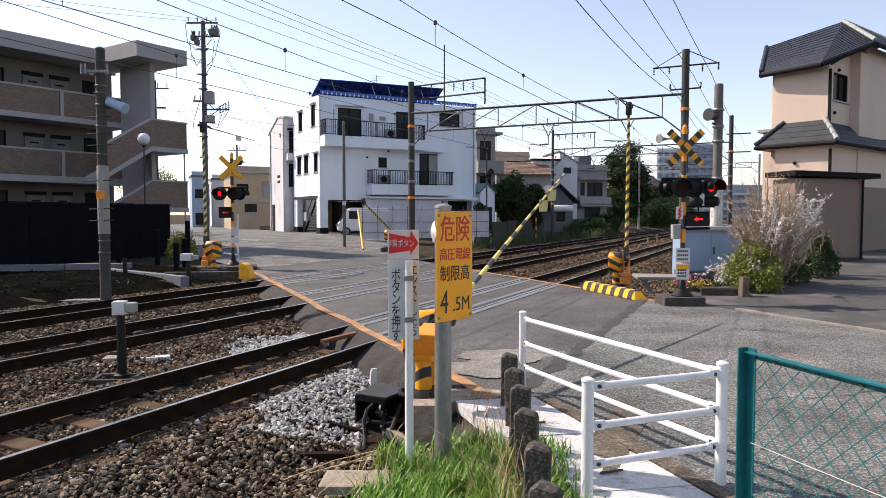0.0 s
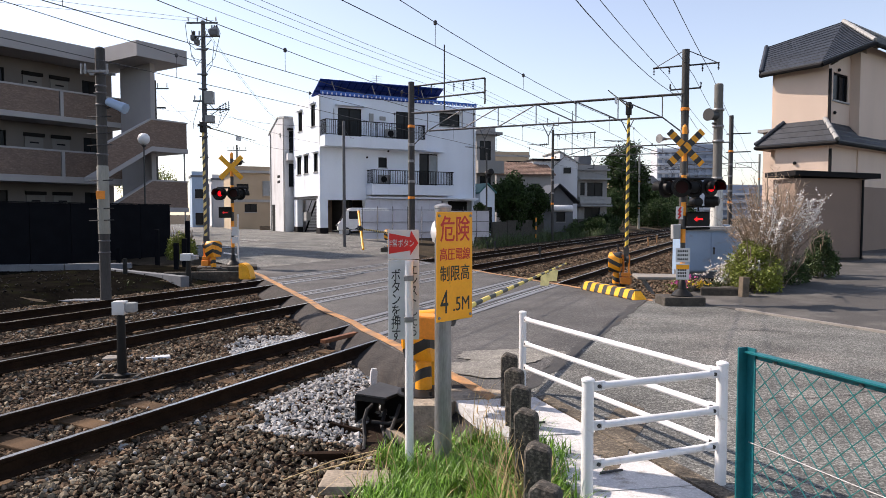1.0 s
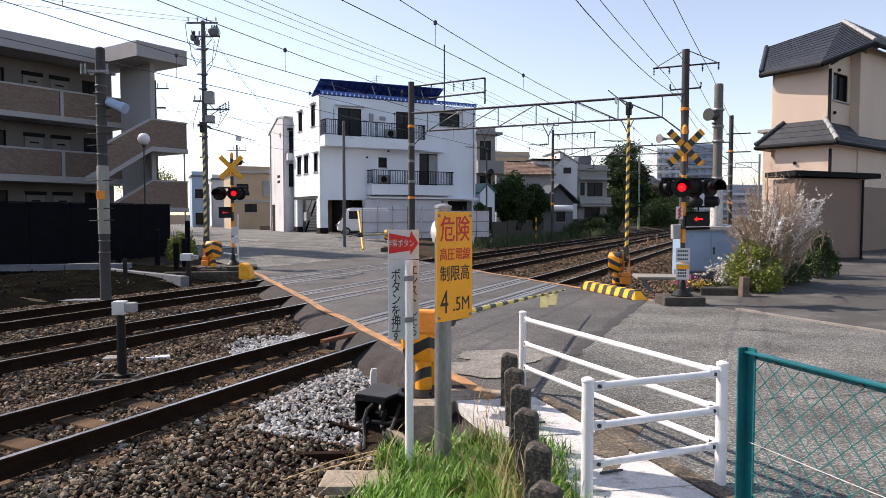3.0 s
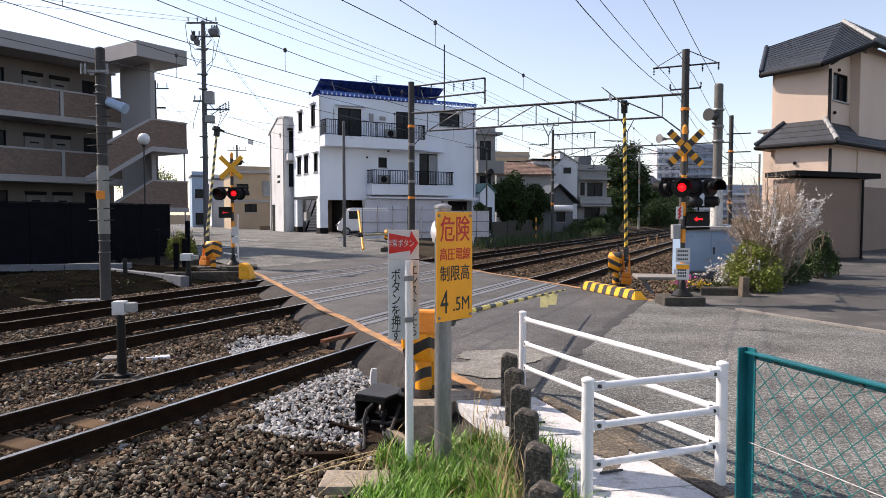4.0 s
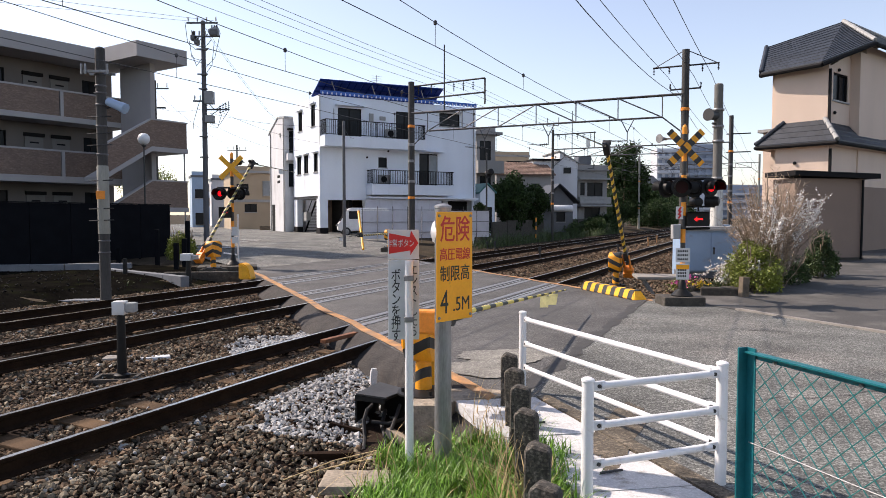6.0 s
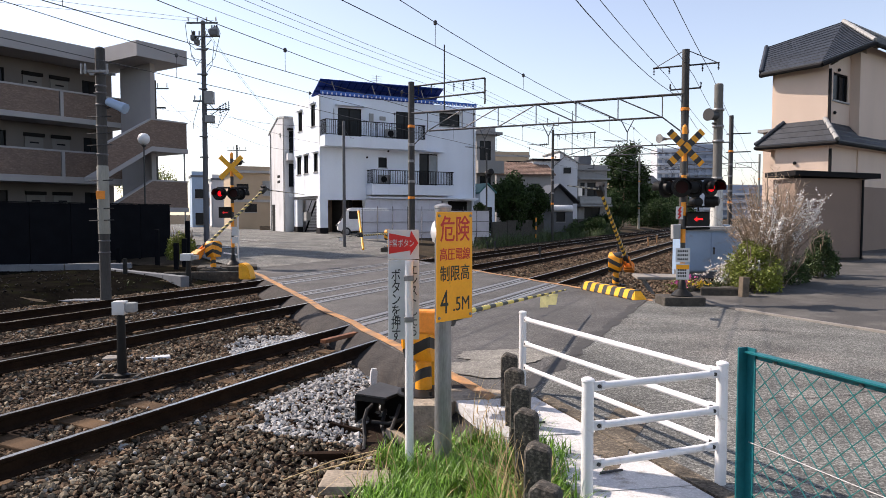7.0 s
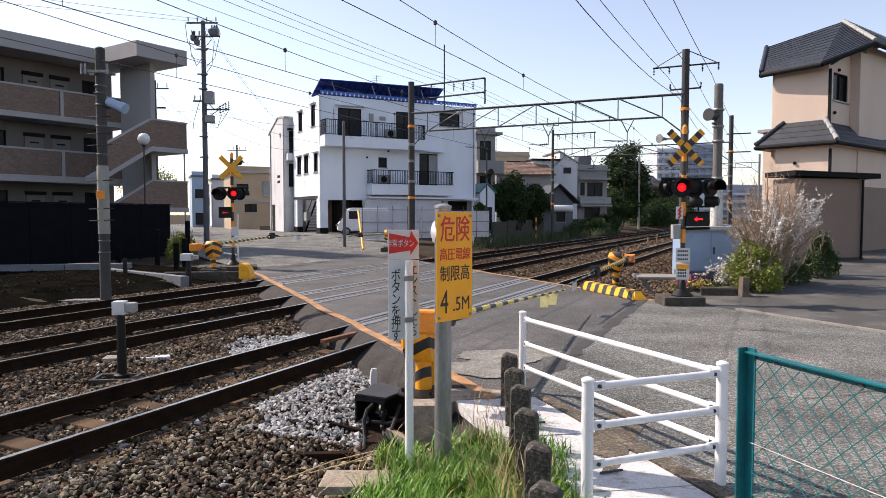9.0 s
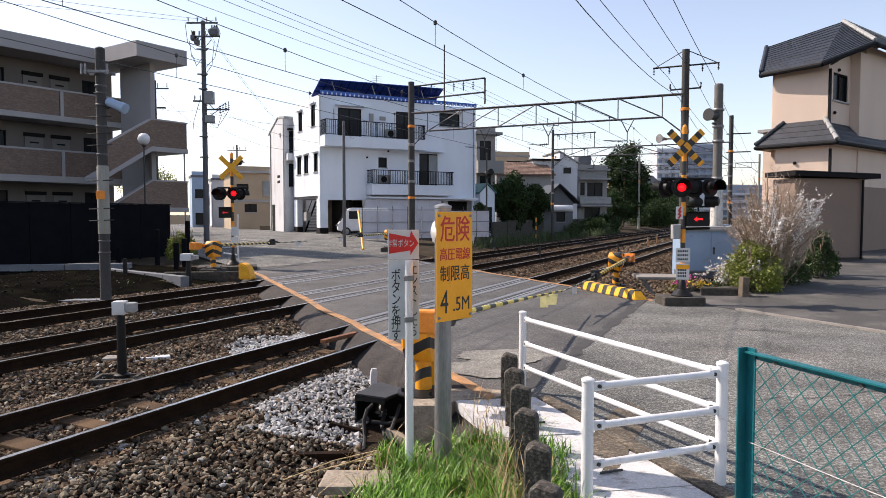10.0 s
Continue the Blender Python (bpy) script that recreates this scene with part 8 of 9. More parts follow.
# kerb line and drive on the house side
def drive():
    bm = bmesh.new()
    rows = []
    A = [(4.7, 14.9), (5.62, 13.2), (6.85, 10.45), (9.6, 5.0), (14, -4)]
    B = [(9.0, 18.0), (11.0, 19.0), (15.0, 17.5), (24, 12), (40, 0)]
    C = [(14, 30), (22, 34), (40, 30), (60, 20), (80, 0)]
    for pts, z in ((A, 0.012), (B, 0.32), (C, 0.5)):
        rows.append([bm.verts.new((x, y, z)) for x, y in pts])
    for a, b in zip(rows, rows[1:]):
        for k in range(len(a) - 1):
            bm.faces.new((a[k], a[k + 1], b[k + 1], b[k]))
    solid("pavement", bm, M["asphalt_drive"], "grey asphalt forecourt rising to the house", "pavement", kind="structure", smooth=60)
    k0 = thing("kerb_line", pose(0, 0, 0), "pale worn concrete kerb strip beside the road", "kerb", kind="structure")
    for a, b in zip(A[1:], A[2:]):
        a, b = Vector((*a, 0)), Vector((*b, 0))
        d = (b - a).normalized()
        e = Vector((d.y, -d.x, 0)) * -0.09
        t = 0.0
        while t < (b - a).length:
            bm = bmesh.new()
            p, q = a + d * t, a + d * min(t + 0.592, (b - a).length)
            prism(bm, [p - UP * 0.1, q - UP * 0.1, q + e - UP * 0.1, p + e - UP * 0.1], (0, 0, 0.137 + 0.004 * math.sin(t * 9)))
            part("kerbstone", bm, M["concrete"], k0)
            t += 0.6
    # planting edge by the alarm
    for x, y, L, r, hgt in ((6.15, 15.1, 0.9, -18, 0.22), (6.7, 15.6, 0.8, 20, 0.2), (5.9, 15.9, 0.6, 35, 0.2)):
        bm = bmesh.new()
        box(bm, -L / 2, L / 2, -0.12, 0.12, -0.05, hgt, bev=0.03)
        for v in bm.verts:
            v.co += Vector(noise.noise_vector(v.co * 5)) * 0.03
        solid("edging_stone", bm, M["concrete_dark"], "rough dark edging stone round the flower bed", "edging stone", pose(x, y, 0.02, 0, 0, r), "edging stones")
    bm = bmesh.new()
    box(bm, -0.08, 0.08, -0.08, 0.08, -0.1, 0.5, bev=0.015)
    solid("wooden_post", bm, M["bark"], "short weathered wooden post by the flower bed", "post", pose(6.45, 14.75, 0.0, 0, 2, 10))
    for x, y, r in ((5.95, 16.4, 0.16), (6.35, 16.5, 0.13)):
        bm = bmesh.new()
        lathe(bm, [(r * 0.7, 0), (r, 0.22), (r * 1.08, 0.23), (r * 1.08, 0.26), (r * 0.9, 0.26), (r * 0.85, 0.2), (0.01, 0.2)], seg=16)
        solid("flower_pot", bm, M["trim_dark"], "dark plastic flower pot in the flower bed", "flower pot", pose(x, y, 0.05), "flower pots", smooth=40)


# forecourt asphalt: soil and bush shade are both put into this darker colour
M["asphalt_drive"] = mat("asphalt_drive", (0.055, 0.052, 0.048), 0.92, var=0.2, scale=0.7, fine=60, bump=0.4, dirt=(0.14, 0.132, 0.12), dirt_amount=0.4, dirt_scale=0.5)
drive()


# ---- plants ----
def leaf_mesh(name, spots, material, parent, size, seed, up=0.3, aspect=0.55):
    """Many small folded leaves at the given spots."""
    rng = np.random.default_rng(seed)
    k = len(spots)
    P = np.array(spots)
    d = rng.normal(size=(k, 3))
    d[:, 2] += up
    d /= np.linalg.norm(d, axis=1)[:, None]
    r = rng.normal(size=(k, 3))
    w = np.cross(d, r)
    w /= np.linalg.norm(w, axis=1)[:, None]
    nrm = np.cross(d, w)
    L = size * rng.uniform(0.6, 1.3, (k, 1))
    W = L * aspect * 0.5
    v = np.stack([P, P + d * L * 0.5 + w * W + nrm * W * 0.3, P + d * L, P + d * L * 0.5 - w * W + nrm * W * 0.3], 1).reshape(-1, 3)
    me = bpy.data.meshes.new(name)
    i = np.arange(k) * 4
    faces = np.concatenate([np.stack([i, i + 1, i + 2], 1), np.stack([i, i + 2, i + 3], 1)])
    me.from_pydata(v.tolist(), [], faces.tolist())
    me.materials.append(material)
    ob = shared(name, me, parent)
    return tagged(ob, kind="stuff")


def tree(name, x, y, z, hgt, rx, rz, lean, material, leaves, size, label, seed, low=0.3):
    rng = random.Random(seed)
    t = thing(name, pose(x, y, z), label, "tree", "trackside trees")
    bm = bmesh.new()
    top = hgt * 0.75
    path_tube(bm, [(0, 0, -0.2), (0.05, 0, top * 0.4), (0.1, 0.05, top)], 0.12)
    part("trunk", bm, M["bark"], t, smooth=60)
    clumps = []
    for k in range(70):
        a, u = rng.uniform(0, 6.28), rng.uniform(-1, 1)
        rr = math.sqrt(1 - u * u) * rng.uniform(0.25, 1.0)
        zc = hgt * (low + (1 - low) * 0.5)
        c = Vector((rx * rr * math.cos(a), rx * rr * math.sin(a), zc + u * rz * rng.uniform(0.7, 1.0)))
        c *= 1.0 + 0.22 * noise.noise(c * 0.9 + Vector((seed, 0, 0)))
        clumps.append((c, rng.uniform(0.13, 0.36) * rx))
    bm = bmesh.new()
    for c, r in clumps[:20]:
        tube(bm, (0.05, 0, rng.uniform(0.2, 0.7) * top), c * 0.9 + Vector((0, 0, c.z * 0.05)), 0.045, 0.012, 5)
    part("limb", bm, M["bark"], t)
    pts = []
    for _ in range(leaves):
        c, r = clumps[rng.randrange(len(clumps))]
        v = Vector((rng.gauss(0, 1), rng.gauss(0, 1), rng.gauss(0, 0.8)))
        v = v.normalized() * r * rng.uniform(0.4, 1.35)
        pts.append(tuple(c + v))
    leaf_mesh("crown", pts, material, t, size, seed)
    return t


tree("tree", 5.3, 54.5, 0.2, 4.8, 1.6, 1.9, 0, M["leaf_dark"], 13000, 0.24, "dark evergreen tree behind the tracks", 1, 0.1)
tree("tree", 7.6, 58.0, 0.2, 4.2, 1.2, 1.7, 0, M["leaf_dark"], 12000, 0.24, "dark evergreen tree behind the tracks", 2, 0.1)
tree("tree", 2.35, 46.0, 0.2, 2.3, 0.6, 1.0, 0, M["leaf_dark"], 6000, 0.16, "green shrub against the white house", 3, 0.1)
tree("tree", 24.3, 93.0, 0.1, 10.4, 3.1, 4.6, 0, M["leaf_dark"], 22000, 0.34, "large dark round evergreen tree", 4, 0.1)
tree("tree", 33.0, 111.1, 0.1, 6.0, 3.4, 2.7, 0, M["leaf_dark"], 14000, 0.36, "dark evergreen tree behind the tracks", 5, 0.05)
tree("tree", 41.4, 128.5, 0.1, 5.5, 4.4, 2.5, 0, M["leaf_dark"], 14000, 0.4, "dark evergreen tree behind the tracks", 9, 0.05)
tree("tree", 21.5, 87.3, 0.1, 4.3, 2.0, 1.9, 0, M["leaf_dark"], 8000, 0.22, "dark shrub behind the tracks", 6, 0.05)
tree("tree", -19.5, 46, 0.0, 5.2, 1.9, 1.5, 0, M["leaf_light"], 3600, 0.16, "pale green tree behind the apartment block", 7, 0.35)
tree("tree", -21.0, 50, 0.0, 4.6, 1.7, 1.3, 0, M["leaf"], 2600, 0.16, "pale green tree behind the apartment block", 8, 0.35)


for k, (x, y, hgt, rx) in enumerate(((11.3, 61.1, 1.2, 1.0), (15.0, 69.0, 1.5, 1.3), (17.7, 74.4, 1.7, 1.4), (30.0, 106.0, 3.4, 2.8), (33.1, 106.5, 4.0, 3.2), (37.4, 115.5, 4.5, 3.9), (38.5, 117.8, 5.2, 4.1), (2.6, 50.0, 1.7, 0.7))):
    tree("hedge_shrub", x, y, 0.0, hgt, rx, hgt * 0.48, 0, M["leaf_dark"] if k % 3 else M["leaf"], 4500, 0.2 + 0.02 * hgt, "dense dark green shrub along the railway boundary", 70 + k, 0.02)


def shrub(x, y, z, rx, ry, rz, material, leaves, size, label, seed, name="shrub"):
    rng = random.Random(seed)
    t = thing(name, pose(x, y, z), label, "shrub", "shrubs")
    bm = bmesh.new()
    for k in range(14):
        a = rng.uniform(0, 6.28)
        path_tube(bm, [(0.05 * math.cos(a), 0.05 * math.sin(a), -0.05), (rx * 0.4 * math.cos(a), ry * 0.4 * math.sin(a), rz * 0.6), (rx * 0.75 * math.cos(a), ry * 0.75 * math.sin(a), rz * rng.uniform(1.0, 1.6))], 0.012, 4)
    part("stem", bm, M["twig"], t)
    pts = []
    cl = [(rng.uniform(0, 6.28), rng.uniform(0.0, 1.0), rng.uniform(0.2, 0.4)) for _ in range(30)]
    for _ in range(leaves):
        a, u, r = cl[rng.randrange(30)]
        c = Vector((math.cos(a) * (1 - u * u * 0.75), math.sin(a) * (1 - u * u * 0.75), 0.25 + u * 1.2))
        v = Vector((rng.gauss(0, 1), rng.gauss(0, 1), rng.gauss(0, 1))).normalized() * r * rng.uniform(0.5, 1.1)
        p = c * 0.8 + v
        pts.append((p.x * rx, p.y * ry, max(0.02, p.z * rz)))
    leaf_mesh("foliage", pts, material, t, size, seed)
    return t


shrub(7.05, 15.6, 0.08, 0.62, 0.6, 0.78, M["leaf_light"], 12000, 0.06, "rounded yellow-green leafy shrub by the cabinet", 11)
shrub(9.6, 17.5, 0.22, 0.42, 0.42, 0.8, M["leaf"], 6500, 0.065, "dark green broad-leaved shrub by the garage", 12)
shrub(8.35, 16.6, 0.15, 0.5, 0.45, 0.48, M["leaf"], 5000, 0.06, "dark green low shrub by the garage", 13)
shrub(-9.95, 26.3, 0.1, 0.55, 0.5, 0.8, M["leaf_light"], 5200, 0.08, "clipped green shrub beside the screen fence", 14)
shrub(5.7, 16.0, 0.05, 0.5, 0.35, 0.22, M["leaf_light"], 1100, 0.05, "low green flower bed plants", 15, "bedding_plants")
shrub(6.4, 15.9, 0.05, 0.45, 0.35, 0.22, M["leaf"], 900, 0.05, "low green flower bed plants", 16, "bedding_plants")


def flowers():
    rng = random.Random(21)
    for mt, spots, label in (("blossom", [(6.4, 15.75, 0.32)], "white bedding flowers"), ("flower_pink", [(5.75, 16.1, 0.3), (5.5, 15.85, 0.25)], "pink bedding flowers"), ("flower_yellow", [(5.85, 15.75, 0.22)], "yellow bedding flowers")):
        pts = []
        for x, y, z in spots:
            for _ in range(60):
                pts.append((x + rng.gauss(0, 0.13), y + rng.gauss(0, 0.1), z + rng.gauss(0, 0.04)))
        t = thing("bedding_flower", pose(0, 0, 0), label + " in the bed by the alarm", "flowers", "bedding flowers")
        leaf_mesh("petals", pts, M[mt], t, 0.05, 22, up=1.0, aspect=1.2)


M["flower_pink"] = mat("flower_pink", (0.6, 0.1, 0.3), 0.6, var=0.15, bump=0, island=0.3)
M["flower_yellow"] = mat("flower_yellow", (0.75, 0.5, 0.05), 0.6, var=0.15, bump=0, island=0.3)
flowers()


def twig_bush(x, y, z):
    """A tall arching shrub, nearly bare, with plumes of white blossom on some of its stems."""
    rng = random.Random(31)
    t = thing("spirea_bush", pose(x, y, z), "tall twiggy bush with white blossom on arching stems", "bush")
    bm = bmesh.new()
    bloom = []
    for k in range(175):
        a = rng.uniform(0, 6.28)
        out = rng.uniform(0.1, 1.0) ** 0.8
        L = rng.uniform(1.7, 3.05) * (1 - 0.2 * out)
        bx, by = 0.35 * math.cos(a) * rng.random(), 0.3 * math.sin(a) * rng.random()
        right = math.cos(a) > 0.45 and out > 0.6 and L > 1.9
        left = math.cos(a) < -0.7 and out > 0.78
        white = right or left or rng.random() < 0.09
        if left:
            L *= 0.55
        wob = Vector((rng.gauss(0, 0.12), rng.gauss(0, 0.12), 0))
        pts = []
        for i in range(9):
            f = i / 8
            arch = out * (f ** 1.35) * 1.05
            droop = out * max(0, f - 0.5) ** 1.5 * (0.55 if right else 2.2 if left else 0.45)
            p = Vector((bx + math.cos(a) * arch, by + math.sin(a) * arch * 0.75, (f - droop) * L))
            p += wob * math.sin(f * 5.0) + Vector((rng.gauss(0, 0.018), rng.gauss(0, 0.018), rng.gauss(0, 0.012)))
            pts.append(p)
        path_tube(bm, pts, 0.013 if k % 6 == 0 else 0.0065, 5)
        for i in range(3, 9):
            for _ in range(3):
                b0 = pts[i - 1].lerp(pts[i], rng.random())
                d = Vector((rng.gauss(0, 1), rng.gauss(0, 1), rng.uniform(-0.2, 1.3))).normalized() * rng.uniform(0.1, 0.36)
                path_tube(bm, [b0, b0 + d * 0.5 + Vector((0, 0, 0.015)), b0 + d], 0.0038, 3)
                if white and i > 4:
                    for _ in range(12):
                        bloom.append(tuple(b0 + d * rng.random() + Vector((rng.gauss(0, 0.012), rng.gauss(0, 0.012), rng.gauss(0, 0.012)))))
        if white:
            for i in range(5 if right else 4, 9):
                for _ in range(48):
                    p = pts[i - 1].lerp(pts[i], rng.random())
                    bloom.append(tuple(p + Vector((rng.gauss(0, 0.016), rng.gauss(0, 0.016), rng.gauss(0, 0.016)))))
    tagged(part("stem", bm, M["twig"], t), kind="stuff")
    leaf_mesh("blossom", bloom, M["blossom"], t, 0.032, 32, aspect=1.0)


twig_bush(7.55, 16.0, 0.1)


def blades(name, label, spots, material, seed, hgt, width, category):
    """Grass: bent tapering blades."""
    rng = random.Random(seed)
    verts, faces = [], []
    for x, y, z, k in spots:
        a = rng.uniform(0, 6.28)
        L = hgt * rng.uniform(0.45, 1.15) * k
        bend_ = rng.uniform(0.2, 0.95) * L
        w = width * rng.uniform(0.7, 1.3)
        dx, dy = math.cos(a), math.sin(a)
        n0 = len(verts)
        for i, f in enumerate((0.0, 0.4, 0.75, 1.0)):
            cx, cy = x + dx * bend_ * f * f, y + dy * bend_ * f * f
            cz = z + L * (f - 0.35 * f * f * bend_ / L)
            ww = w * (1 - f) + 0.0006
            verts += [(cx - dy * ww, cy + dx * ww, cz), (cx + dy * ww, cy - dx * ww, cz)]
        for i in range(3):
            q = n0 + 2 * i
            faces.append((q, q + 1, q + 3, q + 2))
    me = bpy.data.meshes.new(name)
    me.from_pydata(verts, [], faces)
    me.materials.append(material)
    tagged(new(name, me), label, category, kind="stuff")


def grasses():
    rng = random.Random(41)
    spots = []
    for _ in range(11000):
        x, y = rng.gauss(0.1, 0.42), rng.uniform(3.0, 5.25)
        edge = -0.75 + 0.45 * max(0, (y - 4.2))
        if x < edge + 0.1 * noise.noise((y * 3, 0, 0)) or x > 0.62:
            continue
        if noise.noise((x * 3.2, y * 3.2, 7)) < -0.22:
            continue
        spots.append((x, y, -0.14, 1.0))
    for _ in range(1900):
        y = rng.uniform(3.0, 5.4)
        x = 0.56 + 0.06 * (y - 4) + abs(rng.gauss(0, 0.13))
        spots.append((x, y, -0.02, 0.75))
    for cx, cy in ((-0.35, 5.3), (0.75, 5.9), (0.68, 5.2), (0.1, 5.5), (0.4, 5.6)):
        for _ in range(160):
            spots.append((cx + rng.gauss(0, 0.09), cy + rng.gauss(0, 0.09), -0.1, 0.8))
    blades("grass", "tall fresh green grass on the verge", spots, M["grass"], 42, 0.26, 0.0075, "grass")
    dry = []
    for _ in range(170):
        x, y = rng.gauss(0.42, 0.16), rng.uniform(3.6, 6.3)
        dry.append((x, y, -0.08, 1.0))
    for _ in range(40):
        dry.append((rng.gauss(-0.5, 0.3), rng.uniform(4.4, 5.3), -0.12, 0.8))
    thick = [(rng.gauss(0.5, 0.07), rng.uniform(3.5, 5.1), -0.06, rng.uniform(0.7, 1.2)) for _ in range(70)]
    blades("dry_reeds", "broad bleached dry blades among the stakes", thick, M["straw"], 47, 0.42, 0.011, "grass")
    blades("dry_grass", "dry straw-coloured grass stems on the verge", dry, M["straw"], 43, 0.5, 0.004, "grass")
    far = []
    for _ in range(5200):
        s, n = rng.uniform(36, 75), rng.uniform(15.0, 17.5)
        p = sn(s, n, 0, True)
        far.append((p.x, p.y, -0.15, rng.uniform(0.6, 2.0) * (1.0 + 1.2 * max(0, noise.noise((s * 0.3, n, 0))))))
    for _ in range(700):
        x, y = rng.uniform(-15, -8.5), rng.uniform(18.5, 22.5)
        far.append((x, y, -0.08, 0.25))
    blades("trackside_weeds", "rough green weeds along the far side of the tracks", far, M["leaf"], 44, 0.55, 0.014, "weeds")


grasses()


def dark_yard():
    bm = bmesh.new()
    grid = []
    for i in range(20):
        row = []
        for k in range(16):
            s, n = -9 + 1.4 * i, 14.3 + 0.62 * k
            p = sn(min(s, left_edge(n) - 1.0), n)
            row.append(bm.verts.new((p.x, p.y, -0.07 - 0.3 * max(0, 1 - k / 3) + 0.1 * min(1, k / 5) + 0.04 * noise.noise((p.x, p.y, 0)))))
        grid.append(row)
    for a, b in zip(grid, grid[1:]):
        for k in range(len(a) - 1):
            bm.faces.new((a[k], b[k], b[k + 1], a[k + 1]))
    bmesh.ops.dissolve_degenerate(bm, dist=0.01, edges=bm.edges[:])
    # the ground colour carries the shade that lies over the yard
    solid("yard", bm, M["shaded_yard"], "waste ground beside the tracks with shade in its dark colour", "ground", kind="structure", smooth=60)
    rng = random.Random(61)
    spots = []
    for _ in range(1600):
        s, n = rng.uniform(-4, 16), 14.4 + 9 * rng.random() ** 1.3
        if s > left_edge(n) - 1.2:
            continue
        p = sn(s, n)
        r = rng.uniform(0.012, 0.035)
        spots.append((p.x, p.y, -0.05 - 0.3 * max(0, 1 - (n - 14.3) / 1.86) + 0.1 * min(1, (n - 14.3) / 3) + 0.01, r))
    scatter_stones("rubble", spots, M["rubble"], "broken rubble on the waste ground with shade in its dark colour", 62)


dark_yard()
# low wall and scrub line behind the far tracks
bm = bmesh.new()
for k in range(14):
    p, q = sn(46 + 3 * k, 18.2, 0, True), sn(48.9 + 3 * k, 18.2, 0, True)
    e = Vector((-DY, DX, 0)) * 0.15
    prism(bm, [p - UP * 0.3, q - UP * 0.3, q + e - UP * 0.3, p + e - UP * 0.3], (0, 0, 1.6 + 0.1 * math.sin(k)))
solid("boundary_wall", bm, M["concrete_dark"], "dark stained concrete boundary wall behind the tracks", "wall", kind="structure")


# ---- road repairs ----
def strip_patch(name, pts, width, material, label, z=0.008, wob=0.04):
    """A ragged strip along a line on the road."""
    bm = bmesh.new()
    rows = []
    for k, (p, q) in enumerate(zip(pts, pts[1:])):
        p, q = Vector((*p, 0)), Vector((*q, 0))
        d = (q - p).normalized()
        e = Vector((-d.y, d.x, 0))
        steps = max(2, int((q - p).length / 0.12))
        for i in range(steps + (k == len(pts) - 2)):
            c = p.lerp(q, i / steps)
            w = width * (1 + 0.5 * noise.noise((c.x * 4, c.y * 4, 1)))
            o = e * wob * noise.noise((c.x * 2.5, c.y * 2.5, 2))
            rows.append((bm.verts.new(c + o - e * w / 2 + UP * z), bm.verts.new(c + o + e * w / 2 + UP * z)))
    for a, b in zip(rows, rows[1:]):
        bm.faces.new((a[0], a[1], b[1], b[0]))
    solid(name, bm, material, label, "road patch", kind="structure")


def blob_patch(cx, cy, rx, ry, rot, material, label, seed, z=0.008):
    bm = bmesh.new()
    ring = []
    for k in range(90):
        a = 2 * math.pi * k / 90
        r = 1 + 0.16 * noise.noise((math.cos(a) * 16 + seed, math.sin(a) * 16, 3)) + 0.34 * noise.noise((math.cos(a) * 1.5 + seed, math.sin(a) * 1.5, 0)) + 0.06 * noise.noise((math.cos(a) * 7 + seed, math.sin(a) * 7, 0))
        v = Matrix.Rotation(radians(rot), 3, "Z") @ Vector((rx * r * math.cos(a), ry * r * math.sin(a), 0))
        ring.append(bm.verts.new((cx + v.x, cy + v.y, z)))
    bm.faces.new(ring)
    solid("road_patch", bm, material, label, "road patch", kind="structure")


strip_patch("road_seam", [(4.1, 14.3), (1.95, 9.55), (0.85, 7.2)], 0.17, M["tar"], "dark ragged tar seam across the road", wob=0.1)
strip_patch("road_crack", [(0.75, 8.9), (1.4, 8.8), (2.2, 8.95)], 0.014, M["tar"], "thin dark crack in the asphalt", wob=0.12)
strip_patch("road_crack", [(2.9, 11.4), (3.7, 10.7), (5.0, 10.9), (6.3, 10.3)], 0.013, M["tar"], "thin dark crack in the asphalt", wob=0.2)
strip_patch("road_crack", [(2.4, 6.9), (3.3, 6.7), (4.4, 7.0), (6.6, 6.6)], 0.014, M["tar"], "thin dark crack in the asphalt", wob=0.2)
strip_patch("road_crack", [(1.3, 12.3), (2.4, 11.4), (3.6, 11.6), (5.4, 10.6)], 0.016, M["tar"], "thin dark crack in the asphalt", wob=0.25)
strip_patch("road_marking", [(-11.5, 39.3), (-10.3, 38.8)], 0.28, M["line_white"], "worn white lane line on the street", z=rise(-10.9, 39) + 0.03)
strip_patch("road_marking", [(-10.6, 33.1), (-9.6, 32.7)], 0.4, M["line_white"], "worn white stop line on the street", z=rise(-10.1, 32.9) + 0.03)
strip_patch("road_marking", [(-10.35, 38.8), (-10.75, 37.0)], 0.16, M["line_white"], "worn white lane line on the street", z=rise(-10.5, 38) + 0.03)
bm = bmesh.new()
box(bm, -0.9, 0.9, -0.2, 0.2, 0, 0.35, bev=0.03)
solid("planter", bm, M["bark"], "low brown wooden planter by the street", "planter", pose(-14.2, 57.0, 0.54, 0, 0, 10))
blob_patch(0.85, 8.9, 0.75, 0.42, 25, M["asphalt_patch"], "pale worn concrete patch in the road", 1)
blob_patch(0.5, 8.1, 0.4, 0.5, 60, M["asphalt_patch"], "pale worn concrete patch in the road", 4, z=0.0105)
blob_patch(1.52, 5.8, 0.17, 1.0, -22, M["kerb_soil"], "brown dusty earth washed along the kerb", 5)
bm = bmesh.new()
poly(bm, [(0.62, 7.0, 0.006), (1.0, 7.9, 0.006), (2.05, 11.0, 0.006), (3.9, 14.6, 0.006), (4.4, 14.8, 0.006), (2.55, 10.7, 0.006)][::-1])
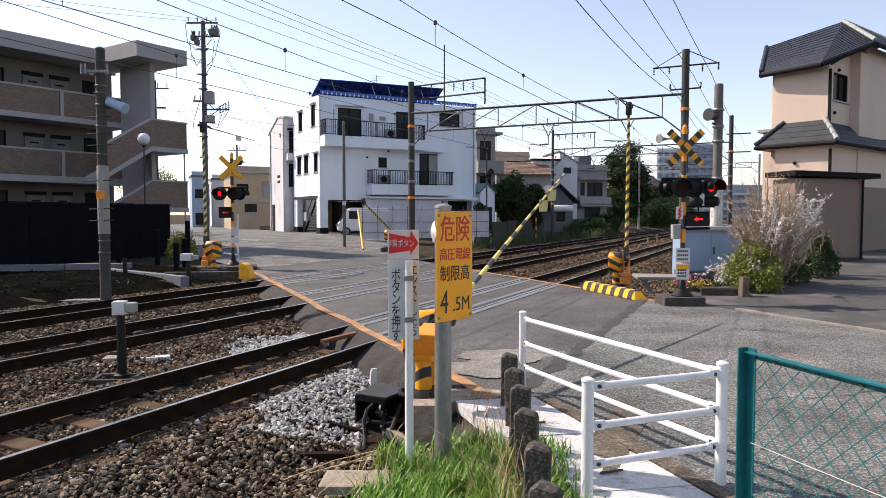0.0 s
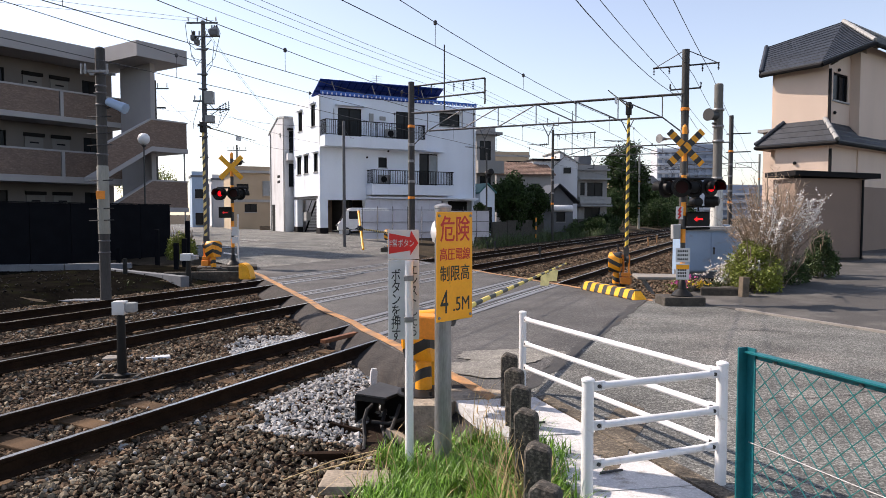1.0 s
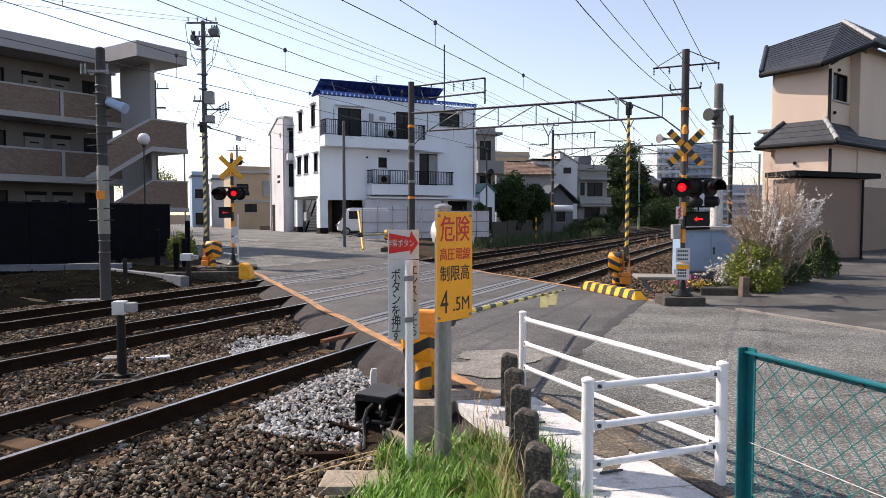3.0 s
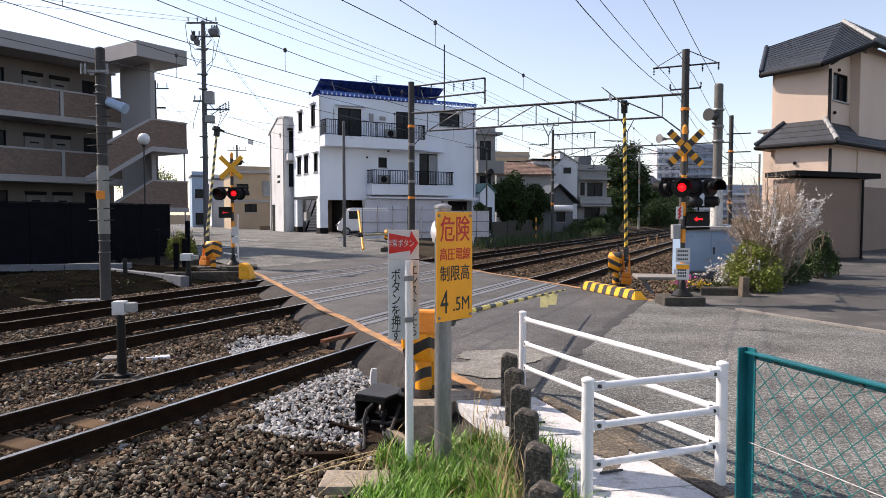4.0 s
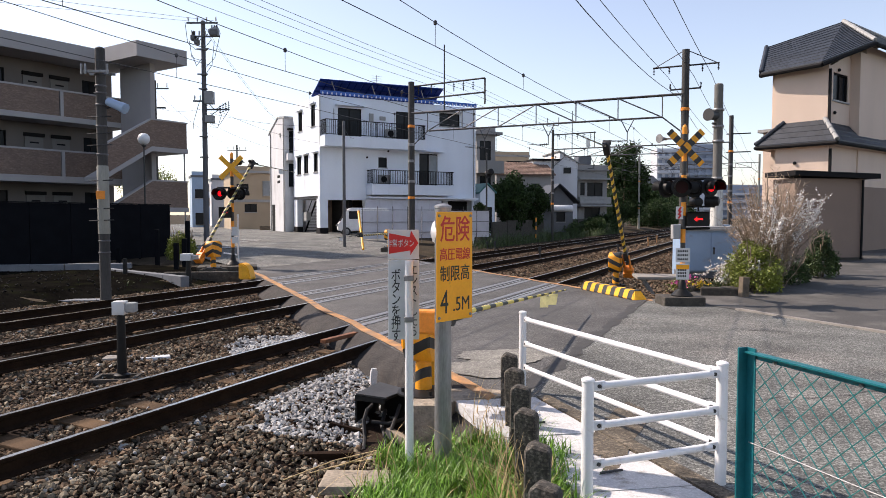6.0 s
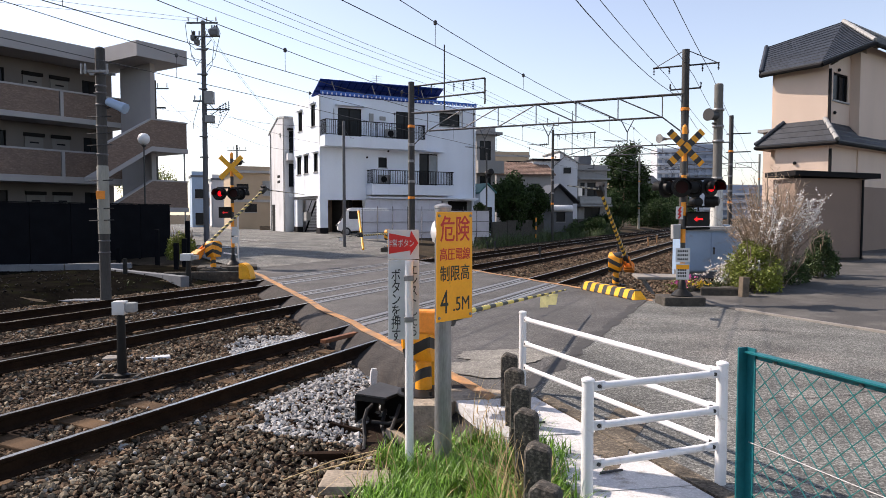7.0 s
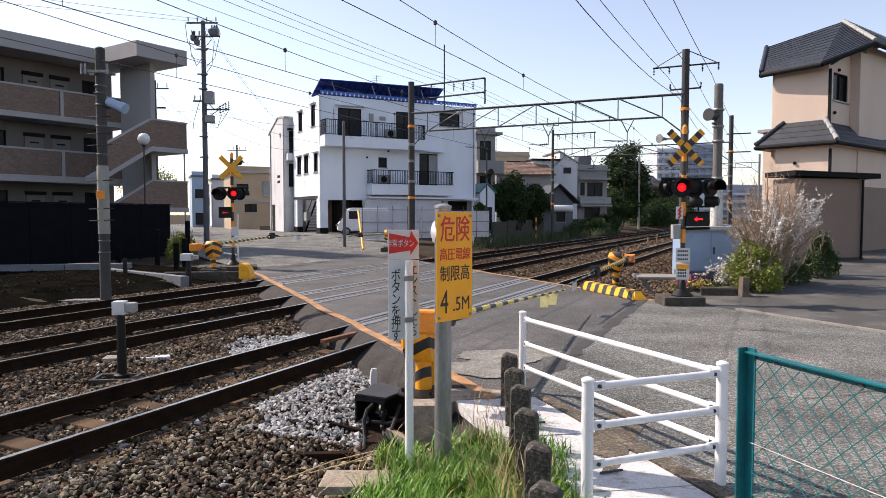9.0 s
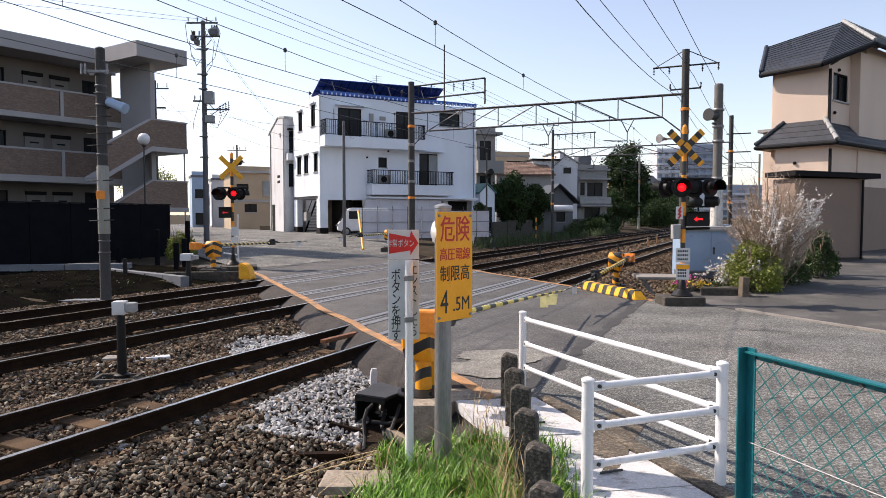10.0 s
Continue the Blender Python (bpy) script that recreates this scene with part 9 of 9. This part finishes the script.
bmesh.ops.triangulate(bm, faces=bm.faces[:])
solid("road_patch", bm, M["asphalt_dark"], "smooth dark strip of newer asphalt by the gates", "road patch", kind="structure")

for x, y, r, z in ((14.6, 21.6, 0.22, 0.4), (15.3, 21.9, 0.18, 0.4)):
    bm = bmesh.new()
    lathe(bm, [(r * 0.7, 0), (r, 0.3), (r * 1.08, 0.31), (r * 1.08, 0.36), (r * 0.9, 0.36), (r * 0.85, 0.28), (0.01, 0.28)], seg=16)
    solid("flower_pot", bm, M["trim_pale"], "pale flower pot before the garage wall", "flower pot", pose(x, y, z), "flower pots", smooth=40)
shrub(14.6, 21.6, 0.6, 0.25, 0.25, 0.3, M["leaf"], 700, 0.05, "small potted plant before the garage wall", 51, "potted_plant")


# ---- keyed motion ----
def motions():
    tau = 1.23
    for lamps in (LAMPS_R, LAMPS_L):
        # added flaps hang over the lenses for the dark half of the beat
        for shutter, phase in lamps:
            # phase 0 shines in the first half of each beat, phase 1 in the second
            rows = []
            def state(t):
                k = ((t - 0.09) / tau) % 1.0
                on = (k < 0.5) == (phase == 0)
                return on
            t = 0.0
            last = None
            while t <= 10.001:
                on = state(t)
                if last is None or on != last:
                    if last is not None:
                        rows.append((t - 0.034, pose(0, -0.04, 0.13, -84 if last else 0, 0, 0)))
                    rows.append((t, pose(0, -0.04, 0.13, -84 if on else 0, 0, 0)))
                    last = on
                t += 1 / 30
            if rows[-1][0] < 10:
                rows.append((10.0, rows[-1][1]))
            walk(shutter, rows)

    def swing(g, rows, side=-1, droop=0.0):
        gate_thing, boom, tip, inner, pivot = g
        y = 0.26 * side
        walk(boom, [(t, pose(0, y, pivot, 0, -a, 0)) for t, a in rows])
        if tip:
            out = []
            for t, a in rows:
                r = radians(a)
                out.append((t, pose(inner * math.cos(r), y, pivot + inner * math.sin(r), 0, droop * math.sin(r), 0)))
            walk(tip, out)

    swing(G1, [(0, 16.4), (0.2, 13.4), (0.4, 10.4), (0.6, 7.5), (0.8, 4.5), (1.0, 1.1), (1.2, -2.1), (1.4, -3.0), (1.8, -3.4), (10, -3.4)])
    swing(G2, [(0, 91), (3.3, 91), (3.8, 85), (4.5, 70), (5.0, 61), (5.5, 51), (6.0, 42.5), (6.8, 29), (7.2, 22), (7.5, 16.8), (8.0, 10.6), (8.4, 5.0), (9.0, -0.6), (9.5, -1.6), (10, -1.8)], side=1)
    swing(G3, [(0, 91), (3.2, 91), (3.8, 83.3), (4.2, 77.2), (4.5, 71.8), (5.0, 62.4), (5.5, 55.0), (6.2, 44), (6.8, 33.5), (7.2, 26.5), (7.5, 21.2), (8.0, 13.8), (8.4, 8.4), (9.0, 2.6), (9.5, 0.2), (10, -1.0)], side=1, droop=3)
    swing(G4, [(0, 24), (0.4, 16), (0.8, 8), (1.2, 2), (1.6, 0), (10, 0)], side=1)


motions()
